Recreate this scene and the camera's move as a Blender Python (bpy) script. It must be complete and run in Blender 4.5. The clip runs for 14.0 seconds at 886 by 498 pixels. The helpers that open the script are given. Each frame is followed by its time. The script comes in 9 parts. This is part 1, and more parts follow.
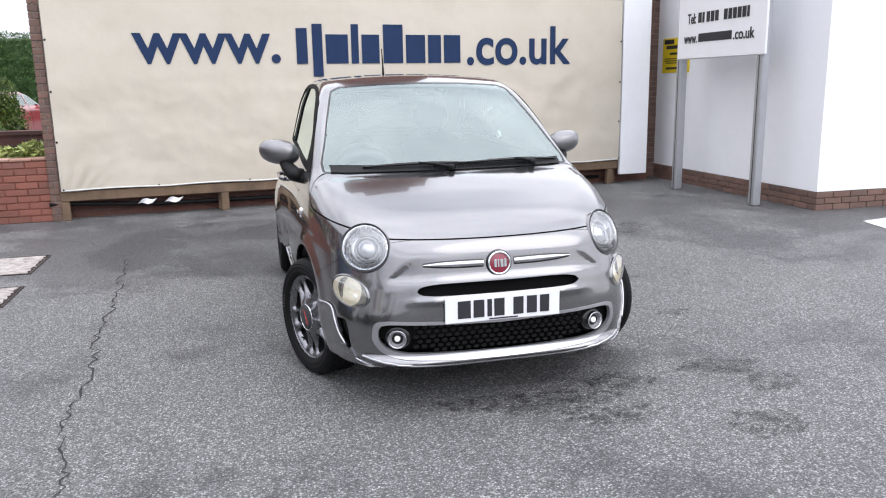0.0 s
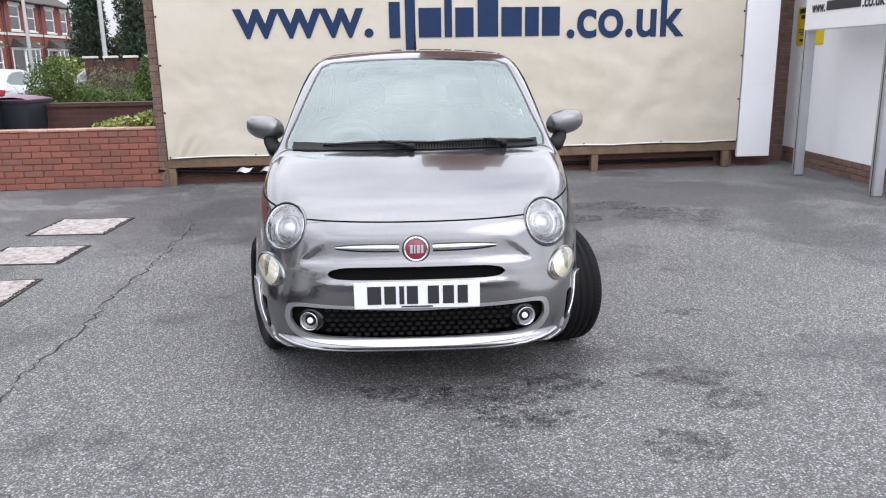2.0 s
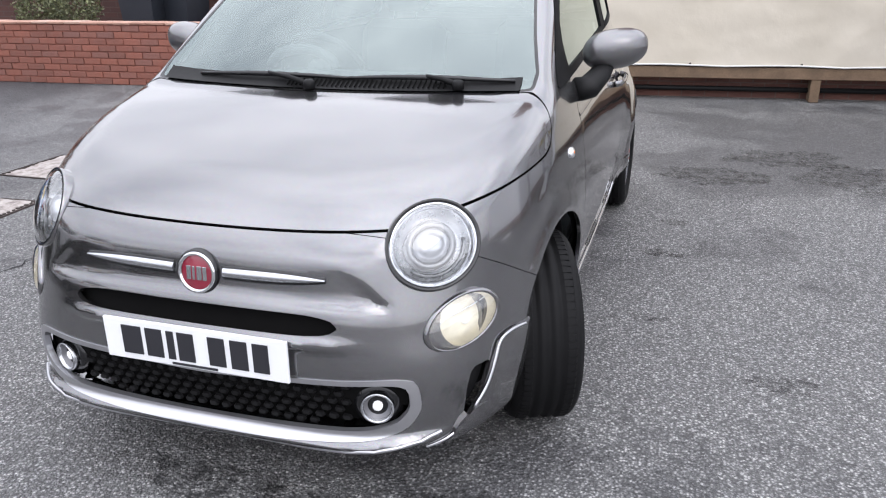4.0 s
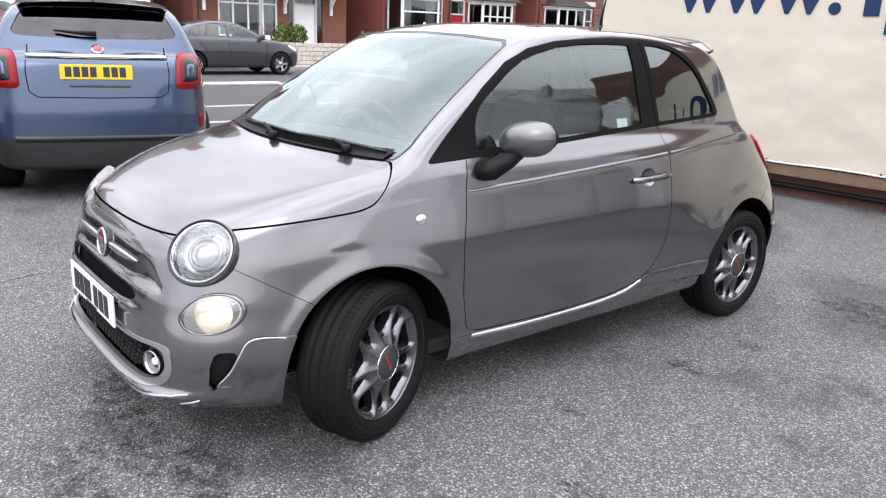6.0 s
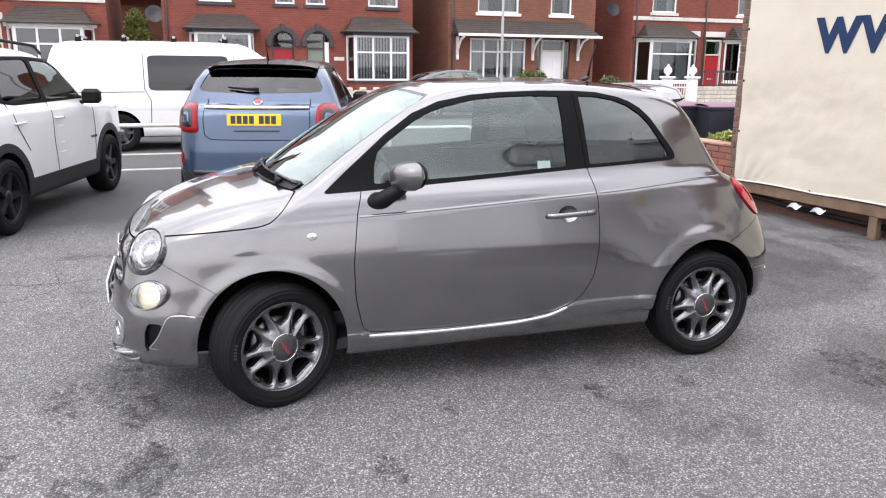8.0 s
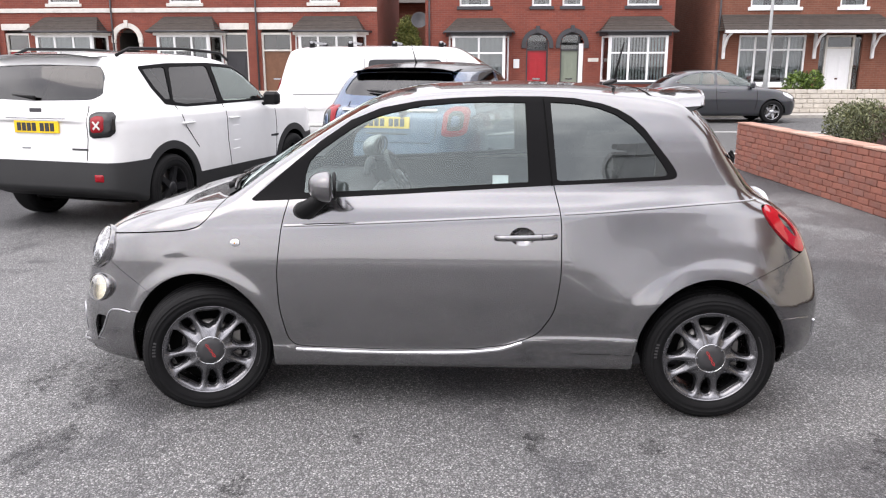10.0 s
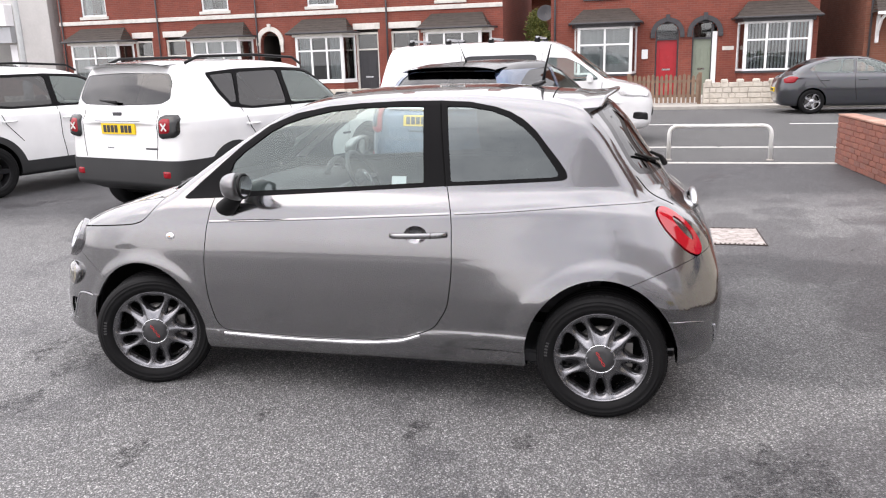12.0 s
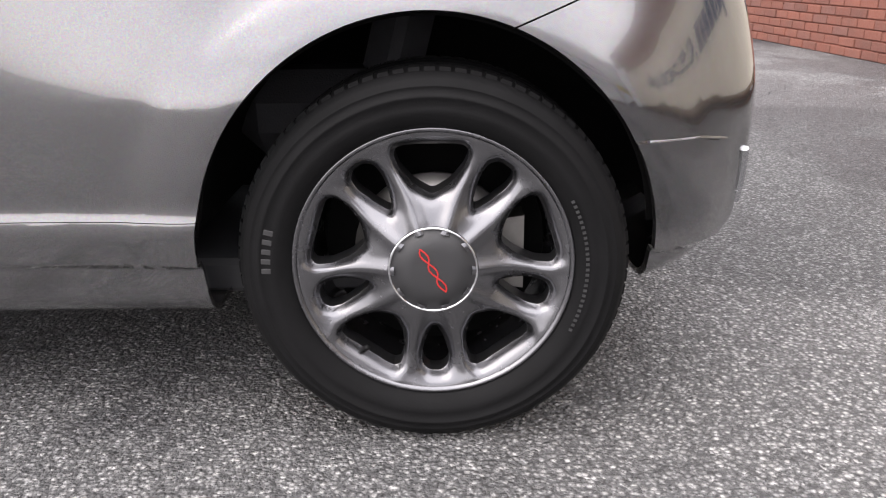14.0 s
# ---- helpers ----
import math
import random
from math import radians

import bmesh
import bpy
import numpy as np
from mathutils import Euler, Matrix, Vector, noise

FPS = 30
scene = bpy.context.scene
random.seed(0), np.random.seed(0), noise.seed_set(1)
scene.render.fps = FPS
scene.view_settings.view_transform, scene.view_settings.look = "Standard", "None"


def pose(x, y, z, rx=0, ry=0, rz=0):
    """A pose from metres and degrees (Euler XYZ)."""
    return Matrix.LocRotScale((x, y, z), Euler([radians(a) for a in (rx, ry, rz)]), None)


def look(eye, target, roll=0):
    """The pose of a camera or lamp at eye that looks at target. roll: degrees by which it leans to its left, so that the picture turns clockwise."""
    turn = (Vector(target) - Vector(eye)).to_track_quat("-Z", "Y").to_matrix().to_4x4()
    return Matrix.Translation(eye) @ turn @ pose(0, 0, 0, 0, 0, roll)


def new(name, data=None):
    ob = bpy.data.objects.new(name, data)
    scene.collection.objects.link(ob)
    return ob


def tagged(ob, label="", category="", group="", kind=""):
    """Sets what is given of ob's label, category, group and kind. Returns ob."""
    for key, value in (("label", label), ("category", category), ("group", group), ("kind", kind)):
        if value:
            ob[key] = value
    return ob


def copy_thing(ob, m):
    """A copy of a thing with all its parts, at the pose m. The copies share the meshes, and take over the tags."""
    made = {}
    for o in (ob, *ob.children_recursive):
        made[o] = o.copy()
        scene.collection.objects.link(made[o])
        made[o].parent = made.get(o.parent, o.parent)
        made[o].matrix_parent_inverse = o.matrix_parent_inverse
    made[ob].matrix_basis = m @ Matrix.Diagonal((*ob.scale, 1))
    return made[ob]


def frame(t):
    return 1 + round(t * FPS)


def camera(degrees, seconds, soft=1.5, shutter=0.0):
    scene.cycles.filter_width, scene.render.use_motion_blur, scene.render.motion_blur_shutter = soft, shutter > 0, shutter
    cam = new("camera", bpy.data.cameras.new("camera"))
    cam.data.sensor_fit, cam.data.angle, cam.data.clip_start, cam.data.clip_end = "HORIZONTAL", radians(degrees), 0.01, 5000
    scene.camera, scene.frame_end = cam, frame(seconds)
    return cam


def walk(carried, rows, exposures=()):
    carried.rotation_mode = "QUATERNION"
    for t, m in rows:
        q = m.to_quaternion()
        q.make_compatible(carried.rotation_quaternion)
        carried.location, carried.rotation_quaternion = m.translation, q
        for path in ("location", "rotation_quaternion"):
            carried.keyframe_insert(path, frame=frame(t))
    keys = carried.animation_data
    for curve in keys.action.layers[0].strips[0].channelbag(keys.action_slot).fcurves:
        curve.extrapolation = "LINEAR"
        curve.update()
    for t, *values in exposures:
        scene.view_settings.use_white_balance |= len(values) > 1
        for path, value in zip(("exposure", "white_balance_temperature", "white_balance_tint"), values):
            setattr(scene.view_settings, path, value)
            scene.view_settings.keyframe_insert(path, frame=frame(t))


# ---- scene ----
cam = camera(59.5, 14.0, 1.15)
PATH = [
    (0, (-1.054, -4.948, 1.41), (-0.565, -3.053, 0.997), -1.0),
    (0.5, (-0.783, -5.092, 1.431), (-0.43, -3.165, 1.026), -0.6),
    (1, (-0.529, -5.306, 1.443), (-0.294, -3.363, 1.031), -0.5),
    (1.5, (-0.179, -5.219, 1.427), (-0.037, -3.271, 0.995), -0.6),
    (2, (0.038, -4.964, 1.409), (0.084, -3.02, 0.938), -1.0),
    (2.5, (0.193, -4.622, 1.418), (0.129, -2.693, 0.895), -1.4),
    (3, (0.542, -4.267, 1.418), (0.341, -2.366, 0.829), -1.7),
    (3.5, (0.821, -3.823, 1.394), (0.458, -1.979, 0.71), -2.2),
    (4, (1.109, -3.322, 1.37), (0.537, -1.541, 0.662), -0.7),
    (4.2, (1.224, -3.131, 1.359), (0.529, -1.399, 0.64), 0.7),
    (6.5, (3.281, -2.4, 1.47), (1.668, -1.324, 0.981), 1.8),
    (7, (3.604, -2.075, 1.482), (1.896, -1.145, 1.013), 1.5),
    (7.5, (3.979, -1.853, 1.504), (2.196, -1.073, 1.043), 1.0),
    (8, (4.18, -1.503, 1.557), (2.336, -0.881, 1.093), 0.6),
    (8.2, (4.202, -1.323, 1.574), (2.339, -0.767, 1.106), 0.5),
    (10.3, (4.096, 0.352, 1.573), (2.158, 0.167, 1.115), -0.2),
    (10.5, (4.148, 0.524, 1.585), (2.215, 0.279, 1.131), -0.3),
    (11, (4.156, 0.906, 1.601), (2.243, 0.536, 1.148), -0.5),
    (11.5, (4.261, 1.148, 1.623), (2.367, 0.7, 1.161), -0.9),
    (12, (4.123, 1.276, 1.618), (2.24, 0.801, 1.143), -1.7),
    (12.5, (3.612, 1.339, 1.59), (1.72, 0.918, 1.098), -2.7),
    (13, (2.981, 1.262, 1.474), (1.074, 1.013, 0.925), -2.3),
    (13.5, (2.276, 1.202, 1.064), (0.371, 1.128, 0.46), -1.6),
    (14, (1.863, 1.177, 0.712), (-0.017, 1.156, 0.029), -0.9),
]
walk(cam, [(t, look(eye, target, roll)) for t, eye, target, roll in PATH],
     exposures=[(0, 0.84, 6600, 13), (4.2, 0.84, 6600, 14), (6.5, 1.06, 6760, 15), (10.5, 1.08, 7040, 16), (12.5, 1.06, 7080, 16), (13.5, 1.14, 7120, 16), (14, 1.36, 7200, 16.5)])

# ---- daylight: bright overcast ----
def build_world():
    w = bpy.data.worlds.new("overcast_sky")
    scene.world = w
    w.use_nodes = True
    nt = w.node_tree
    n, l = nt.nodes, nt.links
    n.clear()
    out, bg = n.new("ShaderNodeOutputWorld"), n.new("ShaderNodeBackground")
    sky = n.new("ShaderNodeTexSky")
    sky.sky_type, sky.sun_disc = "NISHITA", False
    sky.sun_elevation, sky.sun_rotation = radians(50), radians(SUN_TURN)
    sky.air_density, sky.dust_density, sky.ozone_density = 1.0, 1.2, 1.0
    tc, noi, ramp, mix = n.new("ShaderNodeTexCoord"), n.new("ShaderNodeTexNoise"), n.new("ShaderNodeValToRGB"), n.new("ShaderNodeMix")
    mp = n.new("ShaderNodeMapping")
    mp.inputs["Scale"].default_value = (1.0, 1.0, 2.2)
    noi.inputs["Scale"].default_value, noi.inputs["Detail"].default_value = 1.7, 7.0
    noi.inputs["Roughness"].default_value = 0.55
    ramp.color_ramp.elements[0].position, ramp.color_ramp.elements[0].color = 0.34, (7.0, 7.5, 8.5, 1)
    ramp.color_ramp.elements[1].position, ramp.color_ramp.elements[1].color = 0.62, (12.6, 13.2, 14.2, 1)
    mix.data_type = "RGBA"
    mix.inputs["Factor"].default_value = 0.92
    l.new(tc.outputs["Generated"], mp.inputs["Vector"])
    l.new(mp.outputs["Vector"], noi.inputs["Vector"])
    l.new(noi.outputs["Fac"], ramp.inputs["Fac"])
    l.new(sky.outputs["Color"], mix.inputs["A"])
    l.new(ramp.outputs["Color"], mix.inputs["B"])
    # an overcast sky is brightest overhead and dims towards the horizon
    sep, grad, dim = n.new("ShaderNodeSeparateXYZ"), n.new("ShaderNodeMapRange"), n.new("ShaderNodeMix")
    grad.inputs["From Min"].default_value, grad.inputs["From Max"].default_value = 0.0, 1.0
    grad.inputs["To Min"].default_value, grad.inputs["To Max"].default_value = 0.56, 1.28
    dim.data_type, dim.blend_type = "RGBA", "MULTIPLY"
    dim.inputs["Factor"].default_value = 1.0
    l.new(tc.outputs["Generated"], sep.inputs["Vector"])
    l.new(sep.outputs["Z"], grad.inputs["Value"])
    l.new(mix.outputs["Result"], dim.inputs["A"])
    l.new(grad.outputs["Result"], dim.inputs["B"])
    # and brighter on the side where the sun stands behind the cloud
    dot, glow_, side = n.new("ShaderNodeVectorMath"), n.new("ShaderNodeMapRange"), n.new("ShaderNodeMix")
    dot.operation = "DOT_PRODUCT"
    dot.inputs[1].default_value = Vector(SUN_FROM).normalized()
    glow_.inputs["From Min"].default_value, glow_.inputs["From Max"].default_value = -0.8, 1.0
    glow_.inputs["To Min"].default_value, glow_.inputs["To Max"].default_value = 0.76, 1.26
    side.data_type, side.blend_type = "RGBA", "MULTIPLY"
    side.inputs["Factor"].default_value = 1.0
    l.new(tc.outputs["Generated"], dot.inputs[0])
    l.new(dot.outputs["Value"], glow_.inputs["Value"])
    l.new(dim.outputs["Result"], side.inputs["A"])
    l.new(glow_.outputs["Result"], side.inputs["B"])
    l.new(side.outputs["Result"], bg.inputs["Color"])
    bg.inputs["Strength"].default_value = 0.112
    l.new(bg.outputs["Background"], out.inputs["Surface"])


SUN_FROM = (4.0, -5.0, 6.5)
SUN_TURN = math.degrees(math.atan2(SUN_FROM[0], SUN_FROM[1]))
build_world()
sun = new("sun", bpy.data.lights.new("sun", "SUN"))
sun.data.energy, sun.data.angle, sun.data.color = 0.3, radians(40), (1.0, 0.97, 0.92)
sun.matrix_world = look(SUN_FROM, (0, 0, 0))


# ---- mesh helpers ----
class Geo:
    """Collects vertices and faces for one mesh."""

    def __init__(self):
        self.v, self.f, self.s = [], [], []

    def add(self, verts, faces, m=None, smooth=False):
        k = len(self.v)
        self.v += [tuple(m @ Vector(p)) for p in verts] if m else [tuple(p) for p in verts]
        self.f += [tuple(i + k for i in q) for q in faces]
        self.s += [smooth] * len(faces)
        return self

    def box(self, x0, x1, y0, y1, z0, z1, r=0.0, m=None):
        """A box, with chamfered edges when r is given."""
        if r <= 0:
            v = [(x, y, z) for z in (z0, z1) for y in (y0, y1) for x in (x0, x1)]
            return self.add(v, [(0, 2, 3, 1), (4, 5, 7, 6), (0, 1, 5, 4), (2, 6, 7, 3), (0, 4, 6, 2), (1, 3, 7, 5)], m)
        lo, hi, v, f = (x0, y0, z0), (x1, y1, z1), [], []
        ids = {}
        for sx in (0, 1):
            for sy in (0, 1):
                for sz in (0, 1):
                    s = (sx, sy, sz)
                    for ax in range(3):
                        p = [(hi[i] if s[i] else lo[i]) if i == ax else (hi[i] - r if s[i] else lo[i] + r) for i in range(3)]
                        ids[s, ax] = len(v)
                        v.append(p)
        c = Vector([(a + b) / 2 for a, b in zip(lo, hi)])

        def face(idx):
            p = [Vector(v[i]) for i in idx]
            nrm = (p[1] - p[0]).cross(p[2] - p[0])
            f.append(tuple(idx) if nrm.dot(sum(p, Vector()) / len(p) - c) > 0 else tuple(reversed(idx)))

        for ax in range(3):
            a, b = [i for i in range(3) if i != ax]
            for side in (0, 1):
                loop = []
                for sa, sb in ((0, 0), (1, 0), (1, 1), (0, 1)):
                    s = [0, 0, 0]
                    s[ax], s[a], s[b] = side, sa, sb
                    loop.append(ids[tuple(s), ax])
                face(loop)
            for sa in (0, 1):
                for sb in (0, 1):
                    s0, s1 = [0, 0, 0], [0, 0, 0]
                    s0[a] = s1[a] = sa
                    s0[b] = s1[b] = sb
                    s1[ax] = 1
                    face([ids[tuple(s0), a], ids[tuple(s1), a], ids[tuple(s1), b], ids[tuple(s0), b]])
        for s in [(i, j, k) for i in (0, 1) for j in (0, 1) for k in (0, 1)]:
            face([ids[s, 0], ids[s, 1], ids[s, 2]])
        return self.add(v, f, m)

    def prism(self, poly, h0, h1, axis="z", m=None):
        """A polygon (two coordinates) pushed from h0 to h1 along the axis."""
        put = {"z": lambda a, b, h: (a, b, h), "x": lambda a, b, h: (h, a, b), "y": lambda a, b, h: (a, h, b)}[axis]
        area = sum(p[0] * q[1] - q[0] * p[1] for p, q in zip(poly, poly[1:] + poly[:1]))
        if (area < 0) != (axis == "y"):
            poly = poly[::-1]
        k = len(poly)
        v = [put(a, b, h0) for a, b in poly] + [put(a, b, h1) for a, b in poly]
        f = [tuple(range(k))[::-1], tuple(range(k, 2 * k))] + [(i, (i + 1) % k, k + (i + 1) % k, k + i) for i in range(k)]
        if h1 < h0:
            f = [q[::-1] for q in f]
        return self.add(v, f, m)

    def tube(self, pts, r, sides=8, closed=False, m=None, flat=None):
        """A round bar along points; r may be one radius or one a point; flat: (across, along the up vector) factors."""
        pts = [Vector(p) for p in pts]
        k = len(pts)
        rs = r if isinstance(r, (list, tuple)) else [r] * k
        v, f, up = [], [], None
        for i, p in enumerate(pts):
            a = pts[(i - 1) % k] if closed or i else p
            b = pts[(i + 1) % k] if closed or i < k - 1 else p
            d = (b - a).normalized()
            if up is None:
                up = Vector((0, 0, 1)) if abs(d.z) < 0.9 else Vector((1, 0, 0))
            side = d.cross(up).normalized()
            up = side.cross(d).normalized()
            fa, fb = flat or (1, 1)
            for j in range(sides):
                q = 2 * math.pi * j / sides
                v.append(p + rs[i] * (fa * math.cos(q) * side + fb * math.sin(q) * up))
        for i in range(k if closed else k - 1):
            for j in range(sides):
                a, b = i * sides, ((i + 1) % k) * sides
                f.append((a + j, a + (j + 1) % sides, b + (j + 1) % sides, b + j))
        if not closed:
            f += [tuple(range(sides))[::-1], tuple(range((k - 1) * sides, k * sides))]
        return self.add(v, f, m, sides > 5)

    def lathe(self, prof, seg=32, m=None, caps=True, arc=360.0, smooth=True):
        """Turns (radius, height) points about the z axis."""
        v, f = [], []
        full = arc >= 360
        n = seg if full else seg + 1
        for r, h in prof:
            for j in range(n):
                a = math.radians(arc) * j / seg
                v.append((r * math.cos(a), r * math.sin(a), h))
        for i in range(len(prof) - 1):
            for j in range(seg):
                k = (j + 1) % n
                f.append((i * n + j, i * n + k, (i + 1) * n + k, (i + 1) * n + j))
        if caps and full:
            f += [tuple(range(n))[::-1], tuple(range((len(prof) - 1) * n, len(prof) * n))]
        return self.add(v, f, m, smooth)

    def grid(self, fn, nu, nv, m=None, smooth=True, flip=False):
        v = [fn(i / nu, j / nv) for j in range(nv + 1) for i in range(nu + 1)]
        f = [(j * (nu + 1) + i, j * (nu + 1) + i + 1, (j + 1) * (nu + 1) + i + 1, (j + 1) * (nu + 1) + i) for j in range(nv) for i in range(nu)]
        return self.add(v, [q[::-1] for q in f] if flip else f, m, smooth)

    def mesh(self, name):
        me = bpy.data.meshes.new(name)
        me.from_pydata([tuple(p) for p in self.v], [], self.f)
        me.polygons.foreach_set("use_smooth", self.s)
        me.update()
        return me


def part(name, geo, material, parent=None, label="", at=None):
    """One mesh object from a Geo, under a thing or under a part, or on its own."""
    me = geo.mesh(name) if isinstance(geo, Geo) else geo
    if material and not me.materials:
        me.materials.append(material)
    ob = new(name, me)
    if parent:
        ob.parent = parent
    if at is not None:
        ob.matrix_basis = at
    if label:
        ob["label"] = label
    return ob


def thing(name, label, category, group="", kind="", at=None):
    ob = new(name)
    ob.empty_display_size = 0.2
    if at is not None:
        ob.matrix_basis = at
    return tagged(ob, label, category, group, kind)


def setting(name, geo, material, label, category):
    return tagged(part(name, geo, material), label, category, "", "structure")


# ---- materials ----
class Nodes:
    """Short hands for a node tree."""

    def __init__(self, name):
        self.mat = bpy.data.materials.new(name)
        self.mat.use_nodes = True
        self.t = self.mat.node_tree
        self.b = self.t.nodes["Principled BSDF"]
        self.co = self.t.nodes.new("ShaderNodeTexCoord").outputs["Object"]

    def node(self, kind, ins=None, **props):
        n = self.t.nodes.new(kind)
        if "data_type" in props:
            n.data_type = props["data_type"]
        if "blend_type" in props:
            n.blend_type = props["blend_type"]
        if "operation" in props:
            n.operation = props["operation"]
        if "use_clamp" in props:
            n.use_clamp = props["use_clamp"]
        for k, v in (ins or {}).items():
            self.put(n.inputs[k], v)
        return n

    def put(self, socket, v):
        if isinstance(v, bpy.types.NodeSocket):
            self.t.links.new(v, socket)
        else:
            socket.default_value = v

    def noise(self, scale, detail=4.0, rough=0.55, vec=None):
        return self.node("ShaderNodeTexNoise", {"Vector": vec or self.co, "Scale": scale, "Detail": detail, "Roughness": rough}).outputs["Fac"]

    def ramp(self, fac, *stops):
        n = self.node("ShaderNodeValToRGB", {"Fac": fac})
        e = n.color_ramp.elements
        while len(e) < len(stops):
            e.new(0.5)
        for el, (p, c) in zip(e, stops):
            el.position, el.color = p, (*c, 1) if isinstance(c, (tuple, list)) else (c, c, c, 1)
        return n.outputs["Color"]

    def mix(self, fac, a, b, mode="MIX"):
        n = self.node("ShaderNodeMix", data_type="RGBA", blend_type=mode)
        for k, v in (("Factor", fac), ("A", a), ("B", b)):
            self.put(n.inputs[k], (*v, 1) if isinstance(v, tuple) and len(v) == 3 else v)
        return n.outputs["Result"]

    def math(self, op, a, b=0.0, clamp=False):
        n = self.node("ShaderNodeMath", operation=op, use_clamp=clamp)
        self.put(n.inputs[0], a)
        self.put(n.inputs[1], b)
        return n.outputs[0]

    def bump(self, height, strength=0.3, distance=0.01):
        n = self.node("ShaderNodeBump", {"Height": height, "Strength": strength, "Distance": distance})
        self.put(self.b.inputs["Normal"], n.outputs["Normal"])
        return n

    def set(self, **kw):
        for k, v in kw.items():
            self.put(self.b.inputs[k.replace("_", " ")], (*v, 1) if isinstance(v, tuple) and len(v) == 3 else v)
        return self


def plain(name, col, rough=0.5, metal=0.0, vary=0.12, scale=6.0, bump=0.0, bump_scale=60.0, dirt=None, **more):
    """A surface with two scales of uneven colour, some roughness change and fine relief."""
    n = Nodes(name)
    a = n.noise(scale, 5)
    b = n.noise(scale * 9, 3)
    f = n.math("ADD", n.math("MULTIPLY", a, 0.65), n.math("MULTIPLY", b, 0.35))
    lo, hi = tuple(c * (1 - vary) for c in col), tuple(min(1, c * (1 + vary)) for c in col)
    c = n.ramp(f, (0.3, lo), (0.7, hi))
    if dirt:
        c = n.mix(n.ramp(n.noise(scale * 0.4, 6, 0.65), (0.5, 0.0), (0.75, 0.7)), c, dirt)
    n.set(Base_Color=c, Roughness=n.math("ADD", rough - 0.05, n.math("MULTIPLY", b, 0.1), True), Metallic=metal)
    for k, v in more.items():
        n.set(**{k: v})
    if bump:
        n.bump(n.noise(bump_scale, 4), bump, 0.004)
    return n.mat


def car_paint(name, col, metal=0.0, flake=0.0, rough=0.3):
    n = Nodes(name)
    d = n.noise(3.0, 5)
    c = n.ramp(d, (0.3, tuple(v * 0.95 for v in col)), (0.7, tuple(min(1, v * 1.04) for v in col)))
    if flake:
        vor = n.node("ShaderNodeTexVoronoi", {"Vector": n.co, "Scale": 900.0})
        c = n.mix(flake, c, n.mix(0.5, c, vor.outputs["Color"]), "MIX")
    n.set(Base_Color=c, Metallic=metal, Roughness=rough, Coat_Weight=1.0, Coat_Roughness=0.02)
    return n.mat


def glass(name, tint=(0.85, 0.9, 0.9), gloss=1.5, rough=0.0, base=0.02, sheen=(1, 1, 1)):
    """Thin pane: mirror by Fresnel over a tinted see-through film."""
    n = Nodes(name)
    t = n.t
    tr = n.node("ShaderNodeBsdfTransparent", {"Color": (*tint, 1)})
    gl = n.node("ShaderNodeBsdfGlossy", {"Color": (*sheen, 1), "Roughness": rough})
    fr = n.node("ShaderNodeFresnel", {"IOR": 1.5})
    mx = n.node("ShaderNodeMixShader", {"Fac": n.math("ADD", n.math("MULTIPLY", fr.outputs[0], gloss), base, True)})
    t.links.new(tr.outputs[0], mx.inputs[1])
    t.links.new(gl.outputs[0], mx.inputs[2])
    t.links.new(mx.outputs[0], t.nodes["Material Output"].inputs["Surface"])
    return n.mat


def brick_mat(name, c1, c2, mortar, size=(0.225, 0.075), axis="yz", gap=0.012):
    """Brickwork for far walls, at real size."""
    n = Nodes(name)
    sep = n.node("ShaderNodeSeparateXYZ", {"Vector": n.co})
    com = n.node("ShaderNodeCombineXYZ", {"X": n.math("ADD", sep.outputs["XYZ".index(axis[0].upper())], sep.outputs["X"] if axis[0] == "y" else sep.outputs["Y"]), "Y": sep.outputs["XYZ".index(axis[1].upper())]})
    br = n.node("ShaderNodeTexBrick", {"Vector": com.outputs[0], "Color1": (*c1, 1), "Color2": (*c2, 1), "Mortar": (*mortar, 1), "Scale": 1.0, "Mortar Size": gap / 2, "Mortar Smooth": 0.1, "Bias": 0.0, "Brick Width": size[0], "Row Height": size[1]})
    c = n.mix(n.ramp(n.noise(1.3, 6, 0.6), (0.35, 0.0), (0.75, 0.55)), br.outputs["Color"], tuple(v * 0.55 for v in c1))
    c = n.mix(n.math("MULTIPLY", n.noise(40, 3), 0.35), c, tuple(v * 0.6 for v in c2))
    n.set(Base_Color=c, Roughness=0.88)
    n.bump(n.math("SUBTRACT", n.noise(90, 3), n.math("MULTIPLY", br.outputs["Fac"], 2.0)), 0.5, 0.006)
    return n.mat


def piece_mat(name, stops, rough=0.85, bump=0.5):
    """For single bricks, slabs and boards: each takes its own tone."""
    n = Nodes(name)
    rnd = n.node("ShaderNodeObjectInfo").outputs["Random"]
    vec = n.node("ShaderNodeVectorMath", {0: n.co, 1: n.node("ShaderNodeCombineXYZ", {"X": n.math("MULTIPLY", rnd, 37.0), "Y": n.math("MULTIPLY", rnd, 11.0)}).outputs[0]}, operation="ADD").outputs[0]
    c = n.ramp(rnd, *stops)
    c = n.mix(n.ramp(n.noise(9, 5, 0.6, vec), (0.4, 0.0), (0.75, 0.6)), c, n.mix(0.5, c, (0.05, 0.035, 0.03)))
    c = n.mix(n.math("MULTIPLY", n.noise(70, 3, 0.6, vec), 0.4), c, n.mix(0.6, c, (0.5, 0.4, 0.34)))
    n.set(Base_Color=c, Roughness=rough)
    n.bump(n.noise(110, 4, 0.6, vec), bump, 0.004)
    return n.mat


